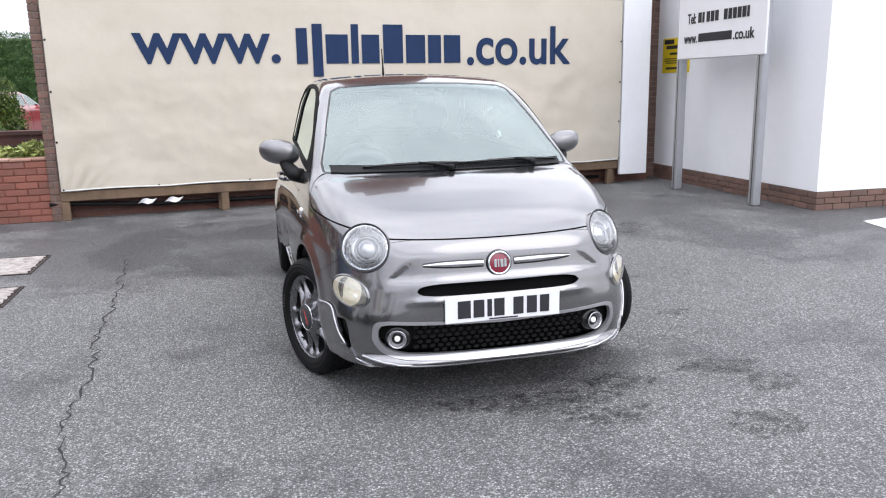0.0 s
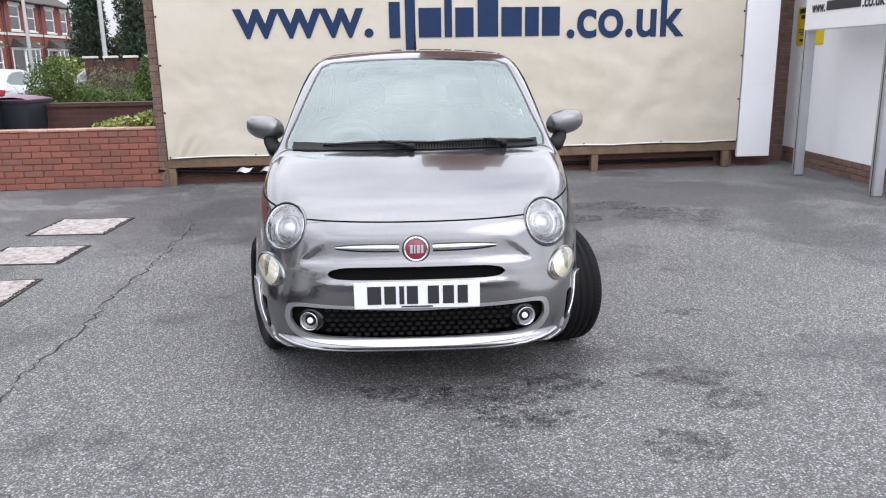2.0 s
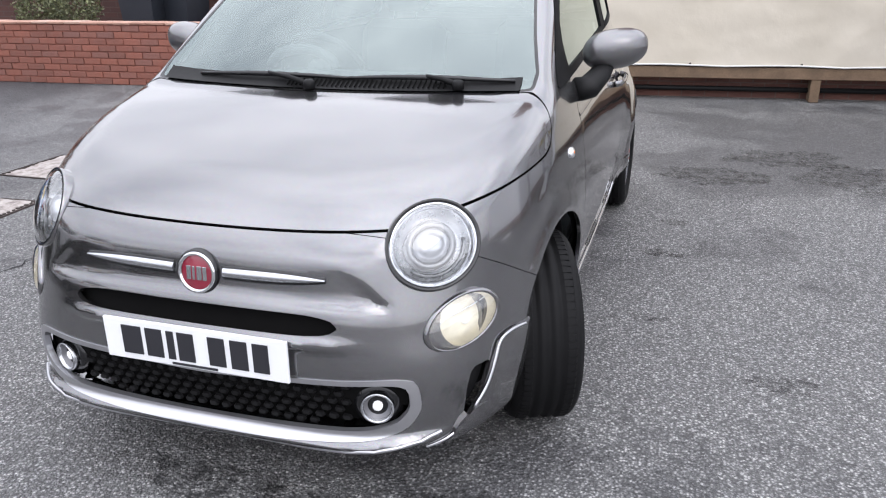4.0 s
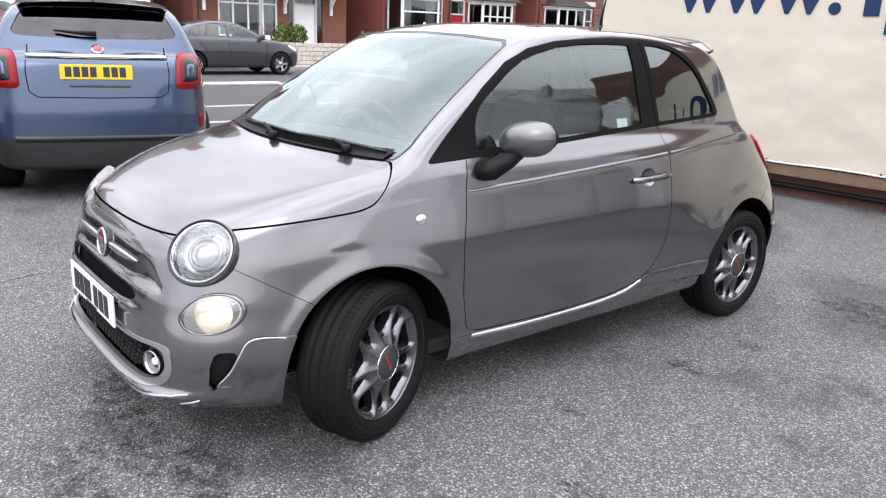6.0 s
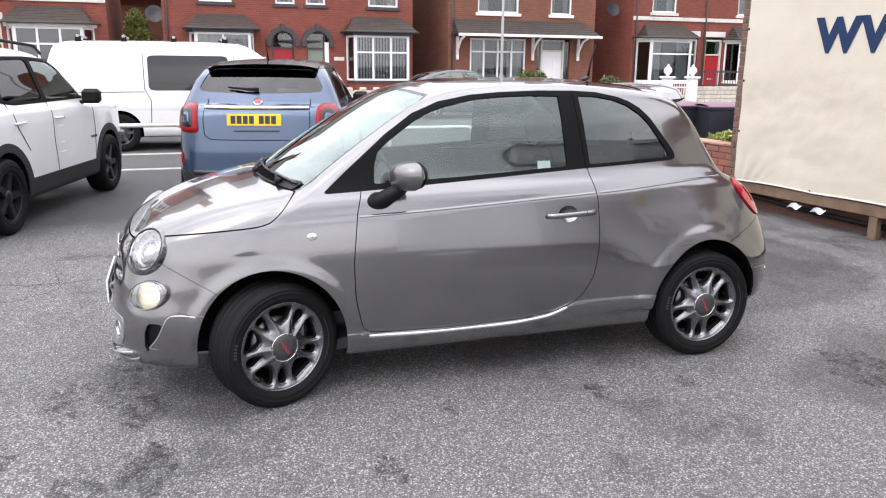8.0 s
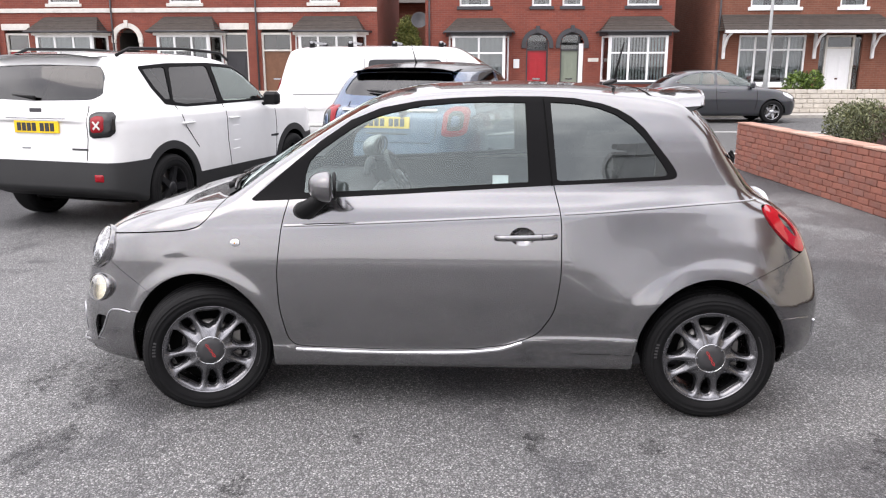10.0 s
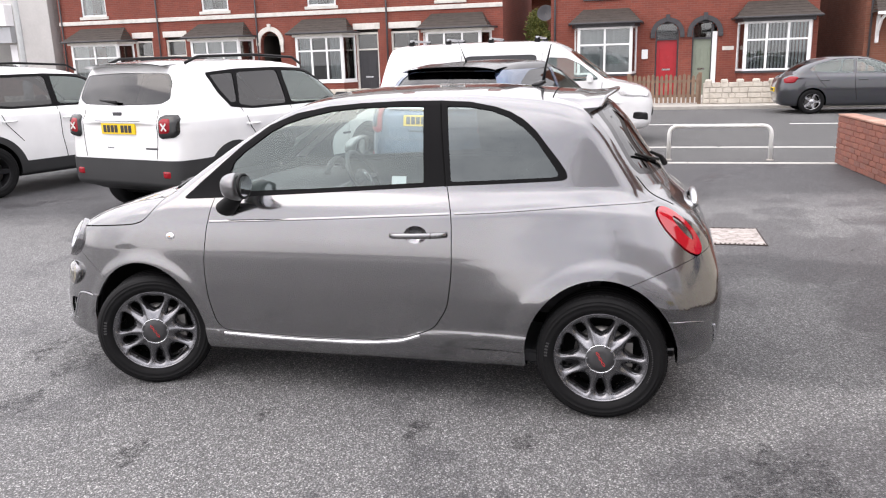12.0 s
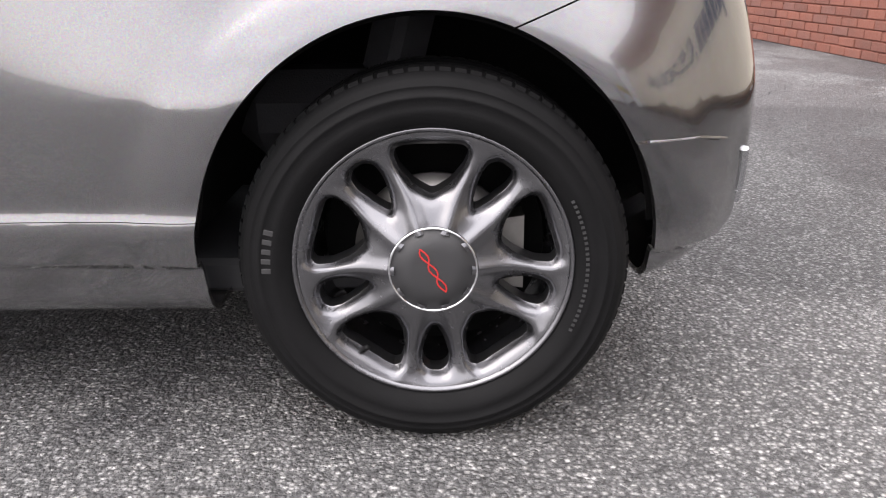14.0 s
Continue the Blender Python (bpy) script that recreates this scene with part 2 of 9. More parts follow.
def asphalt_mat(name, base, wet=True):
    n = Nodes(name)
    sep = n.node("ShaderNodeSeparateXYZ", {"Vector": n.co})
    flat = n.node("ShaderNodeCombineXYZ", {"X": sep.outputs[0], "Y": sep.outputs[1]}).outputs[0]
    stone = n.node("ShaderNodeTexVoronoi", {"Vector": flat, "Scale": 112.0, "Randomness": 1.0})
    stone2 = n.node("ShaderNodeTexVoronoi", {"Vector": flat, "Scale": 215.0, "Randomness": 1.0})
    tone = n.node("ShaderNodeSeparateColor", {"Color": stone.outputs["Color"]}).outputs[0]
    tone2 = n.node("ShaderNodeSeparateColor", {"Color": stone2.outputs["Color"]}).outputs[0]
    c = n.ramp(tone, (0.0, base * 0.22), (0.4, base * 0.65), (0.75, base * 1.3), (1.0, (base * 2.9, base * 2.87, base * 2.8)))
    c2 = n.ramp(tone2, (0.0, base * 0.2), (0.65, base), (1.0, base * 3.0))
    c = n.mix(0.45, c, c2)
    gapf = n.ramp(stone.outputs["Distance"], (0.28, 0.0), (0.62, 0.75))
    c = n.mix(gapf, c, (base * 0.3, base * 0.3, base * 0.31))
    worn = n.noise(0.55, 6, 0.62, flat)
    c = n.mix(n.ramp(worn, (0.38, 0.0), (0.70, 0.5)), c, n.mix(1.0, c, (1.3, 1.29, 1.26), "MULTIPLY"))
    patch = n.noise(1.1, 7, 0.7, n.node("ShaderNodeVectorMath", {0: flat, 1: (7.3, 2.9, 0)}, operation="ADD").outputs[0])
    # damp spots, widened to paint in the shade near banner wall and showroom
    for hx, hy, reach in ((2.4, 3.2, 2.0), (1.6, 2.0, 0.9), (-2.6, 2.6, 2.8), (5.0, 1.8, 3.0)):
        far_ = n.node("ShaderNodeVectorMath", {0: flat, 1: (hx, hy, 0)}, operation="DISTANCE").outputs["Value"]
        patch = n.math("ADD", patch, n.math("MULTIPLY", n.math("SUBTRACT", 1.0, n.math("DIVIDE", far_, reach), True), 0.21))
    damp_shade = n.ramp(patch, (0.54, 0.0), (0.63, 0.85))
    if wet:
        # darker tarmac with an uneven edge under the row of parked cars
        laid = n.math("ADD", sep.outputs[0], n.math("MULTIPLY", n.noise(1.6, 5, 0.6, flat), 0.9))
        laid = n.math("ADD", laid, n.math("MULTIPLY", sep.outputs[1], 0.25))
        laid = n.ramp(n.math("DIVIDE", n.math("ADD", laid, 6.0), 4.0, True), (0.42, 1.0), (0.64, 0.0))
        c = n.mix(laid, c, n.mix(1.0, c, (0.46, 0.46, 0.48), "MULTIPLY"))
        # a dark mended patch with a ragged edge behind the small car
        off = n.node("ShaderNodeVectorMath", {0: flat, 1: (-1.05, 2.4, 0)}, operation="DISTANCE").outputs["Value"]
        off = n.math("ADD", off, n.math("MULTIPLY", n.noise(2.3, 6, 0.65, flat), 0.8))
        mend = n.ramp(n.math("DIVIDE", off, 4.0, True), (0.42, 0.9), (0.455, 0.0))
        c = n.mix(mend, c, n.mix(1.0, c, (0.6, 0.61, 0.62), "MULTIPLY"))
        c = n.mix(damp_shade, c, n.mix(1.0, c, (0.58, 0.58, 0.60), "MULTIPLY"))
        n.set(Roughness=n.mix(damp_shade, (0.55, 0.55, 0.55), (0.36, 0.36, 0.36)))
    else:
        n.set(Roughness=0.85)
    n.set(Base_Color=c, Specular_IOR_Level=0.2)
    h = n.math("ADD", n.math("MULTIPLY", stone.outputs["Distance"], -1.0), n.math("MULTIPLY", stone2.outputs["Distance"], -0.5))
    n.bump(h, 0.9, 0.008)
    return n.mat


def leaf_mat(name, a, b):
    n = Nodes(name)
    rnd = n.node("ShaderNodeNewGeometry").outputs["Random Per Island"]
    c = n.ramp(rnd, (0.0, a), (0.7, b), (1.0, tuple(min(1, v * 1.6) for v in b)))
    n.set(Base_Color=c, Roughness=0.55, Transmission_Weight=0.0, Subsurface_Weight=0.0)
    return n.mat


def vinyl_mat():
    n = Nodes("cream_vinyl")
    c = n.ramp(n.noise(1.2, 6, 0.6), (0.3, (0.53, 0.478, 0.39)), (0.7, (0.60, 0.548, 0.46)))
    c = n.mix(n.ramp(n.noise(5, 6, 0.7), (0.55, 0.0), (0.8, 0.35)), c, (0.45, 0.41, 0.34))
    n.set(Base_Color=c, Roughness=0.5)
    n.bump(n.noise(25, 4), 0.15, 0.01)
    return n.mat


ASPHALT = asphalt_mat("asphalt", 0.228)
ROADTAR = asphalt_mat("road_asphalt", 0.15, False)
VINYL = vinyl_mat()
NAVY = plain("navy_print", (0.017, 0.036, 0.092), 0.6, Specular_IOR_Level=0.15, vary=0.1)
TIMBER = plain("weathered_timber", (0.16, 0.105, 0.065), 0.8, vary=0.35, scale=7, bump=0.4, dirt=(0.07, 0.05, 0.035))
RENDER_W = plain("white_render", (0.85, 0.86, 0.88), 0.7, vary=0.03, scale=1.5, bump=0.12, bump_scale=140)
WHITE_PVC = plain("white_upvc", (0.78, 0.79, 0.8), 0.35, vary=0.04)
SIGN_WHITE = plain("sign_white", (0.82, 0.82, 0.84), 0.35, vary=0.03)
ALU = plain("grey_aluminium", (0.42, 0.43, 0.45), 0.42, 0.55, vary=0.06)
BLACK_TEXT = plain("black_print", (0.02, 0.02, 0.025), 0.5)
YELLOW = plain("yellow_print", (0.75, 0.56, 0.02), 0.45, vary=0.06)
BRICK_ORANGE = piece_mat("orange_brick", ((0.0, (0.155, 0.036, 0.022)), (0.3, (0.195, 0.044, 0.025)), (0.75, (0.245, 0.060, 0.033)), (1.0, (0.165, 0.052, 0.040))))
BRICK_BROWN = piece_mat("brown_brick", ((0.0, (0.075, 0.036, 0.027)), (0.5, (0.115, 0.052, 0.036)), (1.0, (0.15, 0.07, 0.05))))
BRICK_WALL = brick_mat("wall_brick", (0.20, 0.088, 0.066), (0.15, 0.068, 0.056), (0.16, 0.12, 0.10), axis="xz")
BRICK_DARK = brick_mat("dark_brick", (0.10, 0.040, 0.032), (0.065, 0.030, 0.027), (0.085, 0.06, 0.05), axis="xz")
MORTAR = plain("mortar", (0.27, 0.095, 0.066), 0.9, vary=0.25, bump=0.5, bump_scale=120)
MORTAR_DARK = plain("dark_mortar", (0.20, 0.17, 0.15), 0.9, vary=0.25, bump=0.5, bump_scale=120)
COPING = piece_mat("worn_coping", ((0.0, (0.30, 0.14, 0.10)), (0.6, (0.40, 0.21, 0.15)), (1.0, (0.46, 0.30, 0.24))))
CONCRETE = plain("concrete", (0.36, 0.34, 0.31), 0.85, vary=0.22, scale=5, bump=0.5, bump_scale=90, dirt=(0.2, 0.18, 0.16))
KERB = plain("kerb_stone", (0.38, 0.37, 0.35), 0.85, vary=0.2, bump=0.4)
ROAD_PAINT = plain("road_paint", (0.62, 0.62, 0.6), 0.7, vary=0.2, scale=9)
HOUSE_RED = brick_mat("house_red_brick", (0.27, 0.066, 0.042), (0.20, 0.048, 0.034), (0.22, 0.12, 0.095))
HOUSE_RED2 = brick_mat("house_brown_brick", (0.25, 0.09, 0.055), (0.19, 0.065, 0.04), (0.22, 0.15, 0.11))
STONE_TRIM = plain("painted_stone", (0.62, 0.60, 0.56), 0.7, vary=0.1, dirt=(0.4, 0.37, 0.33))
DARK_TRIM = plain("dark_painted_trim", (0.04, 0.04, 0.045), 0.5, vary=0.2)
SLATE = plain("slate_tile", (0.050, 0.040, 0.034), 0.7, vary=0.3, scale=5, bump=0.3)
CURTAIN = plain("net_curtain", (0.55, 0.56, 0.57), 0.8, vary=0.12, scale=3)
DOOR_RED = plain("red_door_paint", (0.36, 0.012, 0.02), 0.35, vary=0.08)
DOOR_GREEN = plain("sage_door_paint", (0.20, 0.23, 0.18), 0.4, vary=0.08)
DOOR_DARK = plain("dark_door_paint", (0.03, 0.03, 0.035), 0.35)
DOOR_BROWN = plain("brown_door_wood", (0.16, 0.07, 0.035), 0.45, vary=0.2)
LEAF_HEDGE = leaf_mat("hedge_leaf", (0.022, 0.048, 0.007), (0.085, 0.135, 0.018))
LEAF_YELLOW = leaf_mat("variegated_leaf", (0.09, 0.15, 0.03), (0.30, 0.33, 0.10))
LEAF_DARK = leaf_mat("conifer_leaf", (0.009, 0.022, 0.010), (0.026, 0.048, 0.022))
LEAF_CLIPPED = leaf_mat("clipped_leaf", (0.018, 0.055, 0.008), (0.045, 0.105, 0.018))
LEAF_OLIVE = leaf_mat("bush_leaf", (0.05, 0.06, 0.025), (0.12, 0.13, 0.06))
BARK = plain("bark", (0.09, 0.065, 0.045), 0.9, vary=0.3, bump=0.6)
STEEL_PAINT = plain("white_painted_steel", (0.66, 0.66, 0.64), 0.4, vary=0.08, dirt=(0.4, 0.36, 0.3))
POLE_GREY = plain("galvanised_pole", (0.30, 0.31, 0.31), 0.55, 0.3, vary=0.08)
BIN_GREY = plain("bin_plastic", (0.020, 0.024, 0.032), 0.5, vary=0.15)
BIN_PURPLE = plain("bin_lid_plastic", (0.15, 0.07, 0.11), 0.4, vary=0.1)
BLACK_PLASTIC = plain("black_plastic", (0.006, 0.006, 0.0065), 0.55, Specular_IOR_Level=0.22, vary=0.15, bump=0.1, bump_scale=200)
GLOSS_BLACK = plain("gloss_black", (0.01, 0.01, 0.011), 0.15, vary=0.1)
# black of liners, also put where gaps and openings hold only shade
DARK_VOID = plain("dark_liner_and_shade", (0.006, 0.006, 0.006), 0.95, Specular_IOR_Level=0.05)
CHROME = plain("chrome", (0.75, 0.76, 0.78), 0.08, 1.0, vary=0.02)
SATIN = plain("satin_silver", (0.55, 0.56, 0.58), 0.25, 1.0, vary=0.03)
SATIN_GREY = plain("satin_grey_silver", (0.50, 0.50, 0.52), 0.3, 0.9, vary=0.03)
SATIN_BRIGHT = plain("bright_strip", (0.62, 0.62, 0.64), 0.25, 0.8, vary=0.02)
DASH_GREY = plain("dash_grey", (0.16, 0.16, 0.17), 0.4, 0.3)
RUBBER = plain("tyre_rubber", (0.0075, 0.0075, 0.008), 0.66, Specular_IOR_Level=0.14, vary=0.2, scale=20, bump=0.12, bump_scale=250)
RIM = plain("gunmetal_alloy", (0.20, 0.20, 0.211), 0.26, 0.95, vary=0.05)
RIM_DARK = plain("dark_barrel", (0.07, 0.07, 0.074), 0.35, 0.8, vary=0.1)
RIM_BLACK = plain("black_alloy", (0.02, 0.02, 0.022), 0.3, 0.4)
STEEL = plain("brake_steel", (0.25, 0.24, 0.23), 0.4, 0.9, vary=0.2)
PLATE_WHITE = plain("plate_white", (0.78, 0.79, 0.8), 0.35, vary=0.02)
PLATE_YELLOW = plain("plate_yellow", (0.78, 0.52, 0.01), 0.35, vary=0.03)
RED_LENS = plain("red_lens", (0.36, 0.004, 0.012), 0.08, vary=0.1, Coat_Weight=1.0)
RED_DARK = plain("dark_red_lens", (0.24, 0.004, 0.010), 0.22, vary=0.1, Specular_IOR_Level=0.3)
BADGE_RED = plain("badge_red", (0.22, 0.012, 0.03), 0.25, Coat_Weight=1.0)
LAMP_SILVER = plain("lamp_reflector", (0.86, 0.87, 0.89), 0.28, 0.85, vary=0.05)
LENS_DARK = plain("projector_lens", (0.55, 0.56, 0.58), 0.04, 0.6)
LAMP_GLASS = glass("lamp_glass", (0.96, 0.97, 0.98), 2.4)
CAR_GLASS = glass("car_glass", (0.82, 0.90, 0.87), 1.6, 0.0, 0.04, (0.9, 1.0, 0.97))
SCREEN_GLASS = glass("windscreen_glass", (0.66, 0.78, 0.76), 1.6, 0.0, 0.10, (0.88, 1.0, 0.98))
TINT_GLASS = glass("privacy_glass", (0.12, 0.13, 0.14), 1.1)
DOOR_GLASS_MAT = glass("door_glass", (0.80, 0.89, 0.86), 1.8, 0.0, 0.05, (0.9, 1.0, 0.97))
QUARTER_GLASS = glass("quarter_glass", (0.12, 0.135, 0.135), 1.7, 0.0, 0.05, (0.92, 1.0, 0.98))
PAINT_GREY = car_paint("grey_metallic_paint", (0.178, 0.176, 0.182), 0.92, 0.15, 0.165)
# body grey again, darkened to mute the mirror caps' bright reflections
PAINT_GREY_DIM = car_paint("dimmed_body_paint", (0.14, 0.138, 0.143), 0.85, 0.15, 0.34)
PAINT_BLUE = car_paint("blue_metallic_paint", (0.013, 0.050, 0.118), 0.5, 0.15, 0.25)
PAINT_WHITE = car_paint("white_car_paint", (0.74, 0.74, 0.74))
PAINT_SLATE = car_paint("dark_grey_paint", (0.020, 0.022, 0.029), 0.5, 0.1)
PAINT_RED = car_paint("red_car_paint", (0.26, 0.012, 0.014))
PAINT_SILVER = car_paint("silver_car_paint", (0.42, 0.43, 0.44), 0.6)
SEAT_CLOTH = plain("seat_cloth", (0.05, 0.05, 0.055), 0.9, vary=0.2, bump=0.3, bump_scale=300)
HEADLINER = plain("headliner_cloth", (0.38, 0.38, 0.37), 0.9, vary=0.06)
DASH = plain("dash_plastic", (0.05, 0.05, 0.054), 0.6, vary=0.15)
LABEL_W = plain("white_label", (0.75, 0.77, 0.8), 0.5)

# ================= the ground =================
ground = setting("ground", Geo().grid(lambda u, v: (-8.0 + 38.0 * u, -30.0 + 60.0 * v, 0.0), 38, 60, smooth=False), ASPHALT, "grey worn asphalt of a car forecourt with wet and painted-shade patches", "ground")
far = Geo()
for x0, x1, y0, y1 in ((-400, -8, -400, -30), (-400, -8, 75, 400), (-400, -34, -30, 75), (-8, 400, -400, -30), (30, 400, -30, 400), (-8, 30, 30, 400)):
    far.add([(x0, y0, -0.02), (x1, y0, -0.02), (x1, y1, -0.02), (x0, y1, -0.02)], [(0, 1, 2, 3)])
setting("ground", far, ROADTAR, "plain grey ground reaching to the horizon", "ground")
setting("road", Geo().add([(-20.4, -30, -0.05), (-10.0, -30, -0.05), (-10.0, 75, -0.05), (-20.4, 75, -0.05)], [(0, 1, 2, 3)]), ROADTAR, "grey asphalt street with white markings", "road")
setting("pavement", Geo().add([(-10.0, -30, 0.0), (-8.0, -30, 0.0), (-8.0, 75, 0.0), (-10.0, 75, 0.0)], [(0, 1, 2, 3)]), ROADTAR, "grey asphalt footway beside the street", "pavement")
setting("pavement", Geo().box(-34, -20.4, -30, 75, -0.2, 0.04), CONCRETE, "concrete footway before the terraced houses", "pavement")
g = Geo()
for i in range(30):
    y = -19.4 + 0.92 * 2 * i
    g.box(-10.12, -10.0, y, y + 1.82, -0.1, 0.012, 0.012)
setting("kerb", g, KERB, "low grey kerb stones along the street", "kerb")
g = Geo()
for i in range(16):
    y = -9.0 + 0.92 * i
    g.box(-8.07, -7.95, y, y + 0.915, -0.05, 0.012, 0.01)
setting("kerb", g, KERB, "pale edging kerb of the forecourt", "kerb")
g = Geo()
for i in range(12):
    y = -13.3 + 6.0 * i
    g.box(-15.3, -15.2, y, y + 3.9, -0.06, -0.044)
g.box(-10.42, -10.32, -20, 60, -0.06, -0.044)
setting("road_marking", g, ROAD_PAINT, "worn white painted lines on the street", "road marking")
g = Geo()
g.add([(4.957, 1.424, 0.004), (4.858, 1.028, 0.004), (5.62, 0.86, 0.004), (5.72, 1.59, 0.004)], [(0, 1, 2, 3)])
setting("road_marking", g, ROAD_PAINT, "worn white painted block on the forecourt", "road marking")


def cover(y0, y1, x0=-3.40, x1=-2.74, lean=0.0):
    """A recessed inspection cover: steel rim with a rough concrete fill."""
    t = thing("inspection_cover", "rectangular pale concrete-filled inspection cover in a rusty rim, set in asphalt", "manhole cover", "covers in the forecourt", at=pose((x0 + x1) / 2, (y0 + y1) / 2, 0, 0, 0, lean))
    w, d = (x1 - x0) / 2, (y1 - y0) / 2
    random.seed(int(y0 * 100))
    def top(u, v):
        x, y = -w + 2 * w * u, -d + 2 * d * v
        return (x, y, 0.006 + 0.004 * noise.noise((x * 9, y * 9, y0)))
    part("slab", Geo().grid(top, 14, 14), SLAB, t)
    g = Geo()
    for a, b, c, e in ((-w - 0.013, w + 0.013, -d - 0.013, -d), (-w - 0.013, w + 0.013, d, d + 0.013), (-w - 0.013, -w, -d, d), (w, w + 0.013, -d, d)):
        g.box(a, b, c, e, -0.03, 0.009, 0.003)
    for k in range(18):
        for side in (-1, 1):
            y = -d + 2 * d * (k + 0.5 + random.uniform(-0.2, 0.2)) / 18
            reach = random.uniform(0.008, 0.03)
            x = side * w
            g.box(min(x, x - side * reach), max(x, x - side * reach), y - 0.007, y + 0.007, -0.01, 0.0135)
    part("rim", g, RUST, t, "rusty steel rim")
    return t


def slab_mat():
    n = Nodes("cover_concrete")
    c = n.ramp(n.noise(14, 6, 0.75), (0.36, (0.15, 0.125, 0.115)), (0.49, (0.33, 0.295, 0.275)), (0.68, (0.48, 0.445, 0.425)))
    n.set(Base_Color=c, Roughness=0.85)
    n.bump(n.noise(40, 5, 0.7), 0.7, 0.01)
    return n.mat


SLAB = slab_mat()
RUST = plain("rusty_steel", (0.05, 0.038, 0.034), 0.75, 0.3, vary=0.3, scale=20)
cover(1.68, 2.38)
cover(0.66, 1.22, -3.33, -2.68)
cover(-0.42, 0.20, -3.2, -2.58, 3)


def crack(name, pts, width, seed):
    """A wandering crack as a narrow sunken-looking strip of tar."""
    random.seed(seed)
    g, v, f = Geo(), [], []
    fine = []
    for (ax, ay), (bx, by) in zip(pts, pts[1:]):
        k = max(2, int(math.hypot(bx - ax, by - ay) / 0.035))
        for i in range(k):
            q = i / k
            w = noise.noise((ax * 3 + q * 5, ay * 3 + q * 4, seed)) * 0.05
            fine.append((ax + (bx - ax) * q + w + random.uniform(-1, 1) * 0.008, ay + (by - ay) * q + w * 0.5))
    for i, (x, y) in enumerate(fine):
        a, b = fine[max(0, i - 1)], fine[min(len(fine) - 1, i + 1)]
        dx, dy = b[0] - a[0], b[1] - a[1]
        s = math.hypot(dx, dy) or 1
        w = width * random.uniform(0.3, 1.2) * 0.5
        v += [(x - dy / s * w, y + dx / s * w, 0.004), (x + dy / s * w, y - dx / s * w, 0.004)]
        if i:
            k = 2 * i
            f.append((k - 2, k - 1, k + 1, k))
    g.add(v, f)
    return tagged(part(name, g, CRACK), "dark tar-filled crack wandering through the asphalt", "crack", "cracks in the asphalt", "structure")


CRACK = plain("crack_tar", (0.022, 0.022, 0.023), 0.9, vary=0.3)
crack("crack", [(-2.05, 2.0), (-2.0, 1.2), (-1.95, 0.4), (-1.95, -0.2), (-1.86, -0.9), (-1.88, -1.5), (-1.78, -2.0), (-1.75, -2.6), (-1.9, -3.1)], 0.010, 3)
crack("crack", [(-1.76, -2.35), (-1.55, -2.42), (-1.38, -2.6), (-1.3, -3.0)], 0.006, 5)
crack("crack", [(-2.05, 2.0), (-2.5, 2.9), (-3.0, 3.3), (-4.2, 3.2)], 0.004, 8)
crack("crack", [(-1.76, -2.4), (-2.3, -2.5), (-2.9, -2.3)], 0.004, 9)


def stain(x, y, w, d, seed):
    """An oil stain with a ragged outline."""
    random.seed(seed)
    ring = []
    for i in range(40):
        a = 2 * math.pi * i / 40
        r = 1 + 0.55 * noise.noise((math.cos(a) * 1.7, math.sin(a) * 1.7, seed)) + random.uniform(-0.12, 0.12)
        ring.append((x + w * r * math.cos(a), y + d * r * math.sin(a), 0.0035))
    return tagged(part("oil_stain", Geo().add([(x, y, 0.0035)] + ring, [(0, 1 + i, 1 + (i + 1) % 40) for i in range(40)]), STAIN), "dark oily stain soaked into the asphalt", "stain", "stains on the asphalt", "structure")


def stain_mat():
    n = Nodes("oil_stain")
    d = n.node("ShaderNodeBsdfTransparent")
    sep = n.noise(14, 6, 0.75)
    f = n.ramp(n.math("ADD", sep, n.math("MULTIPLY", n.noise(45, 3), 0.4)), (0.62, 0.0), (0.86, 0.6))
    mx = n.node("ShaderNodeMixShader", {"Fac": f})
    n.set(Base_Color=(0.016, 0.016, 0.017), Roughness=0.45)
    n.t.links.new(d.outputs[0], mx.inputs[1])
    n.t.links.new(n.b.outputs[0], mx.inputs[2])
    n.t.links.new(mx.outputs[0], n.t.nodes["Material Output"].inputs["Surface"])
    return n.mat


STAIN = stain_mat()
for i, (x, y, w, d) in enumerate(((1.2, -1.72, 0.22, 0.10), (1.32, -1.95, 0.18, 0.09), (0.62, -1.75, 0.16, 0.12), (0.25, -1.9, 0.3, 0.12), (0.45, -2.1, 0.25, 0.08), (-0.05, -1.8, 0.2, 0.1), (1.0, -2.35, 0.2, 0.12), (1.05, 0.35, 0.10, 0.05), (1.1, 0.85, 0.08, 0.05), (1.02, -0.4, 0.07, 0.04), (1.3, 1.9, 0.35, 0.2), (1.8, 2.5, 0.4, 0.25), (1.5, -0.8, 0.12, 0.06), (2.3, 2.0, 0.5, 0.3))):
    stain(x, y, w, d, i + 2)

# ================= the banner wall =================
LEAN = math.degrees(math.atan(0.1))
BM = pose(0, 4.68, 0, 0, 0, LEAN)  # x along the banner, y behind it
K = math.cos(math.radians(LEAN))


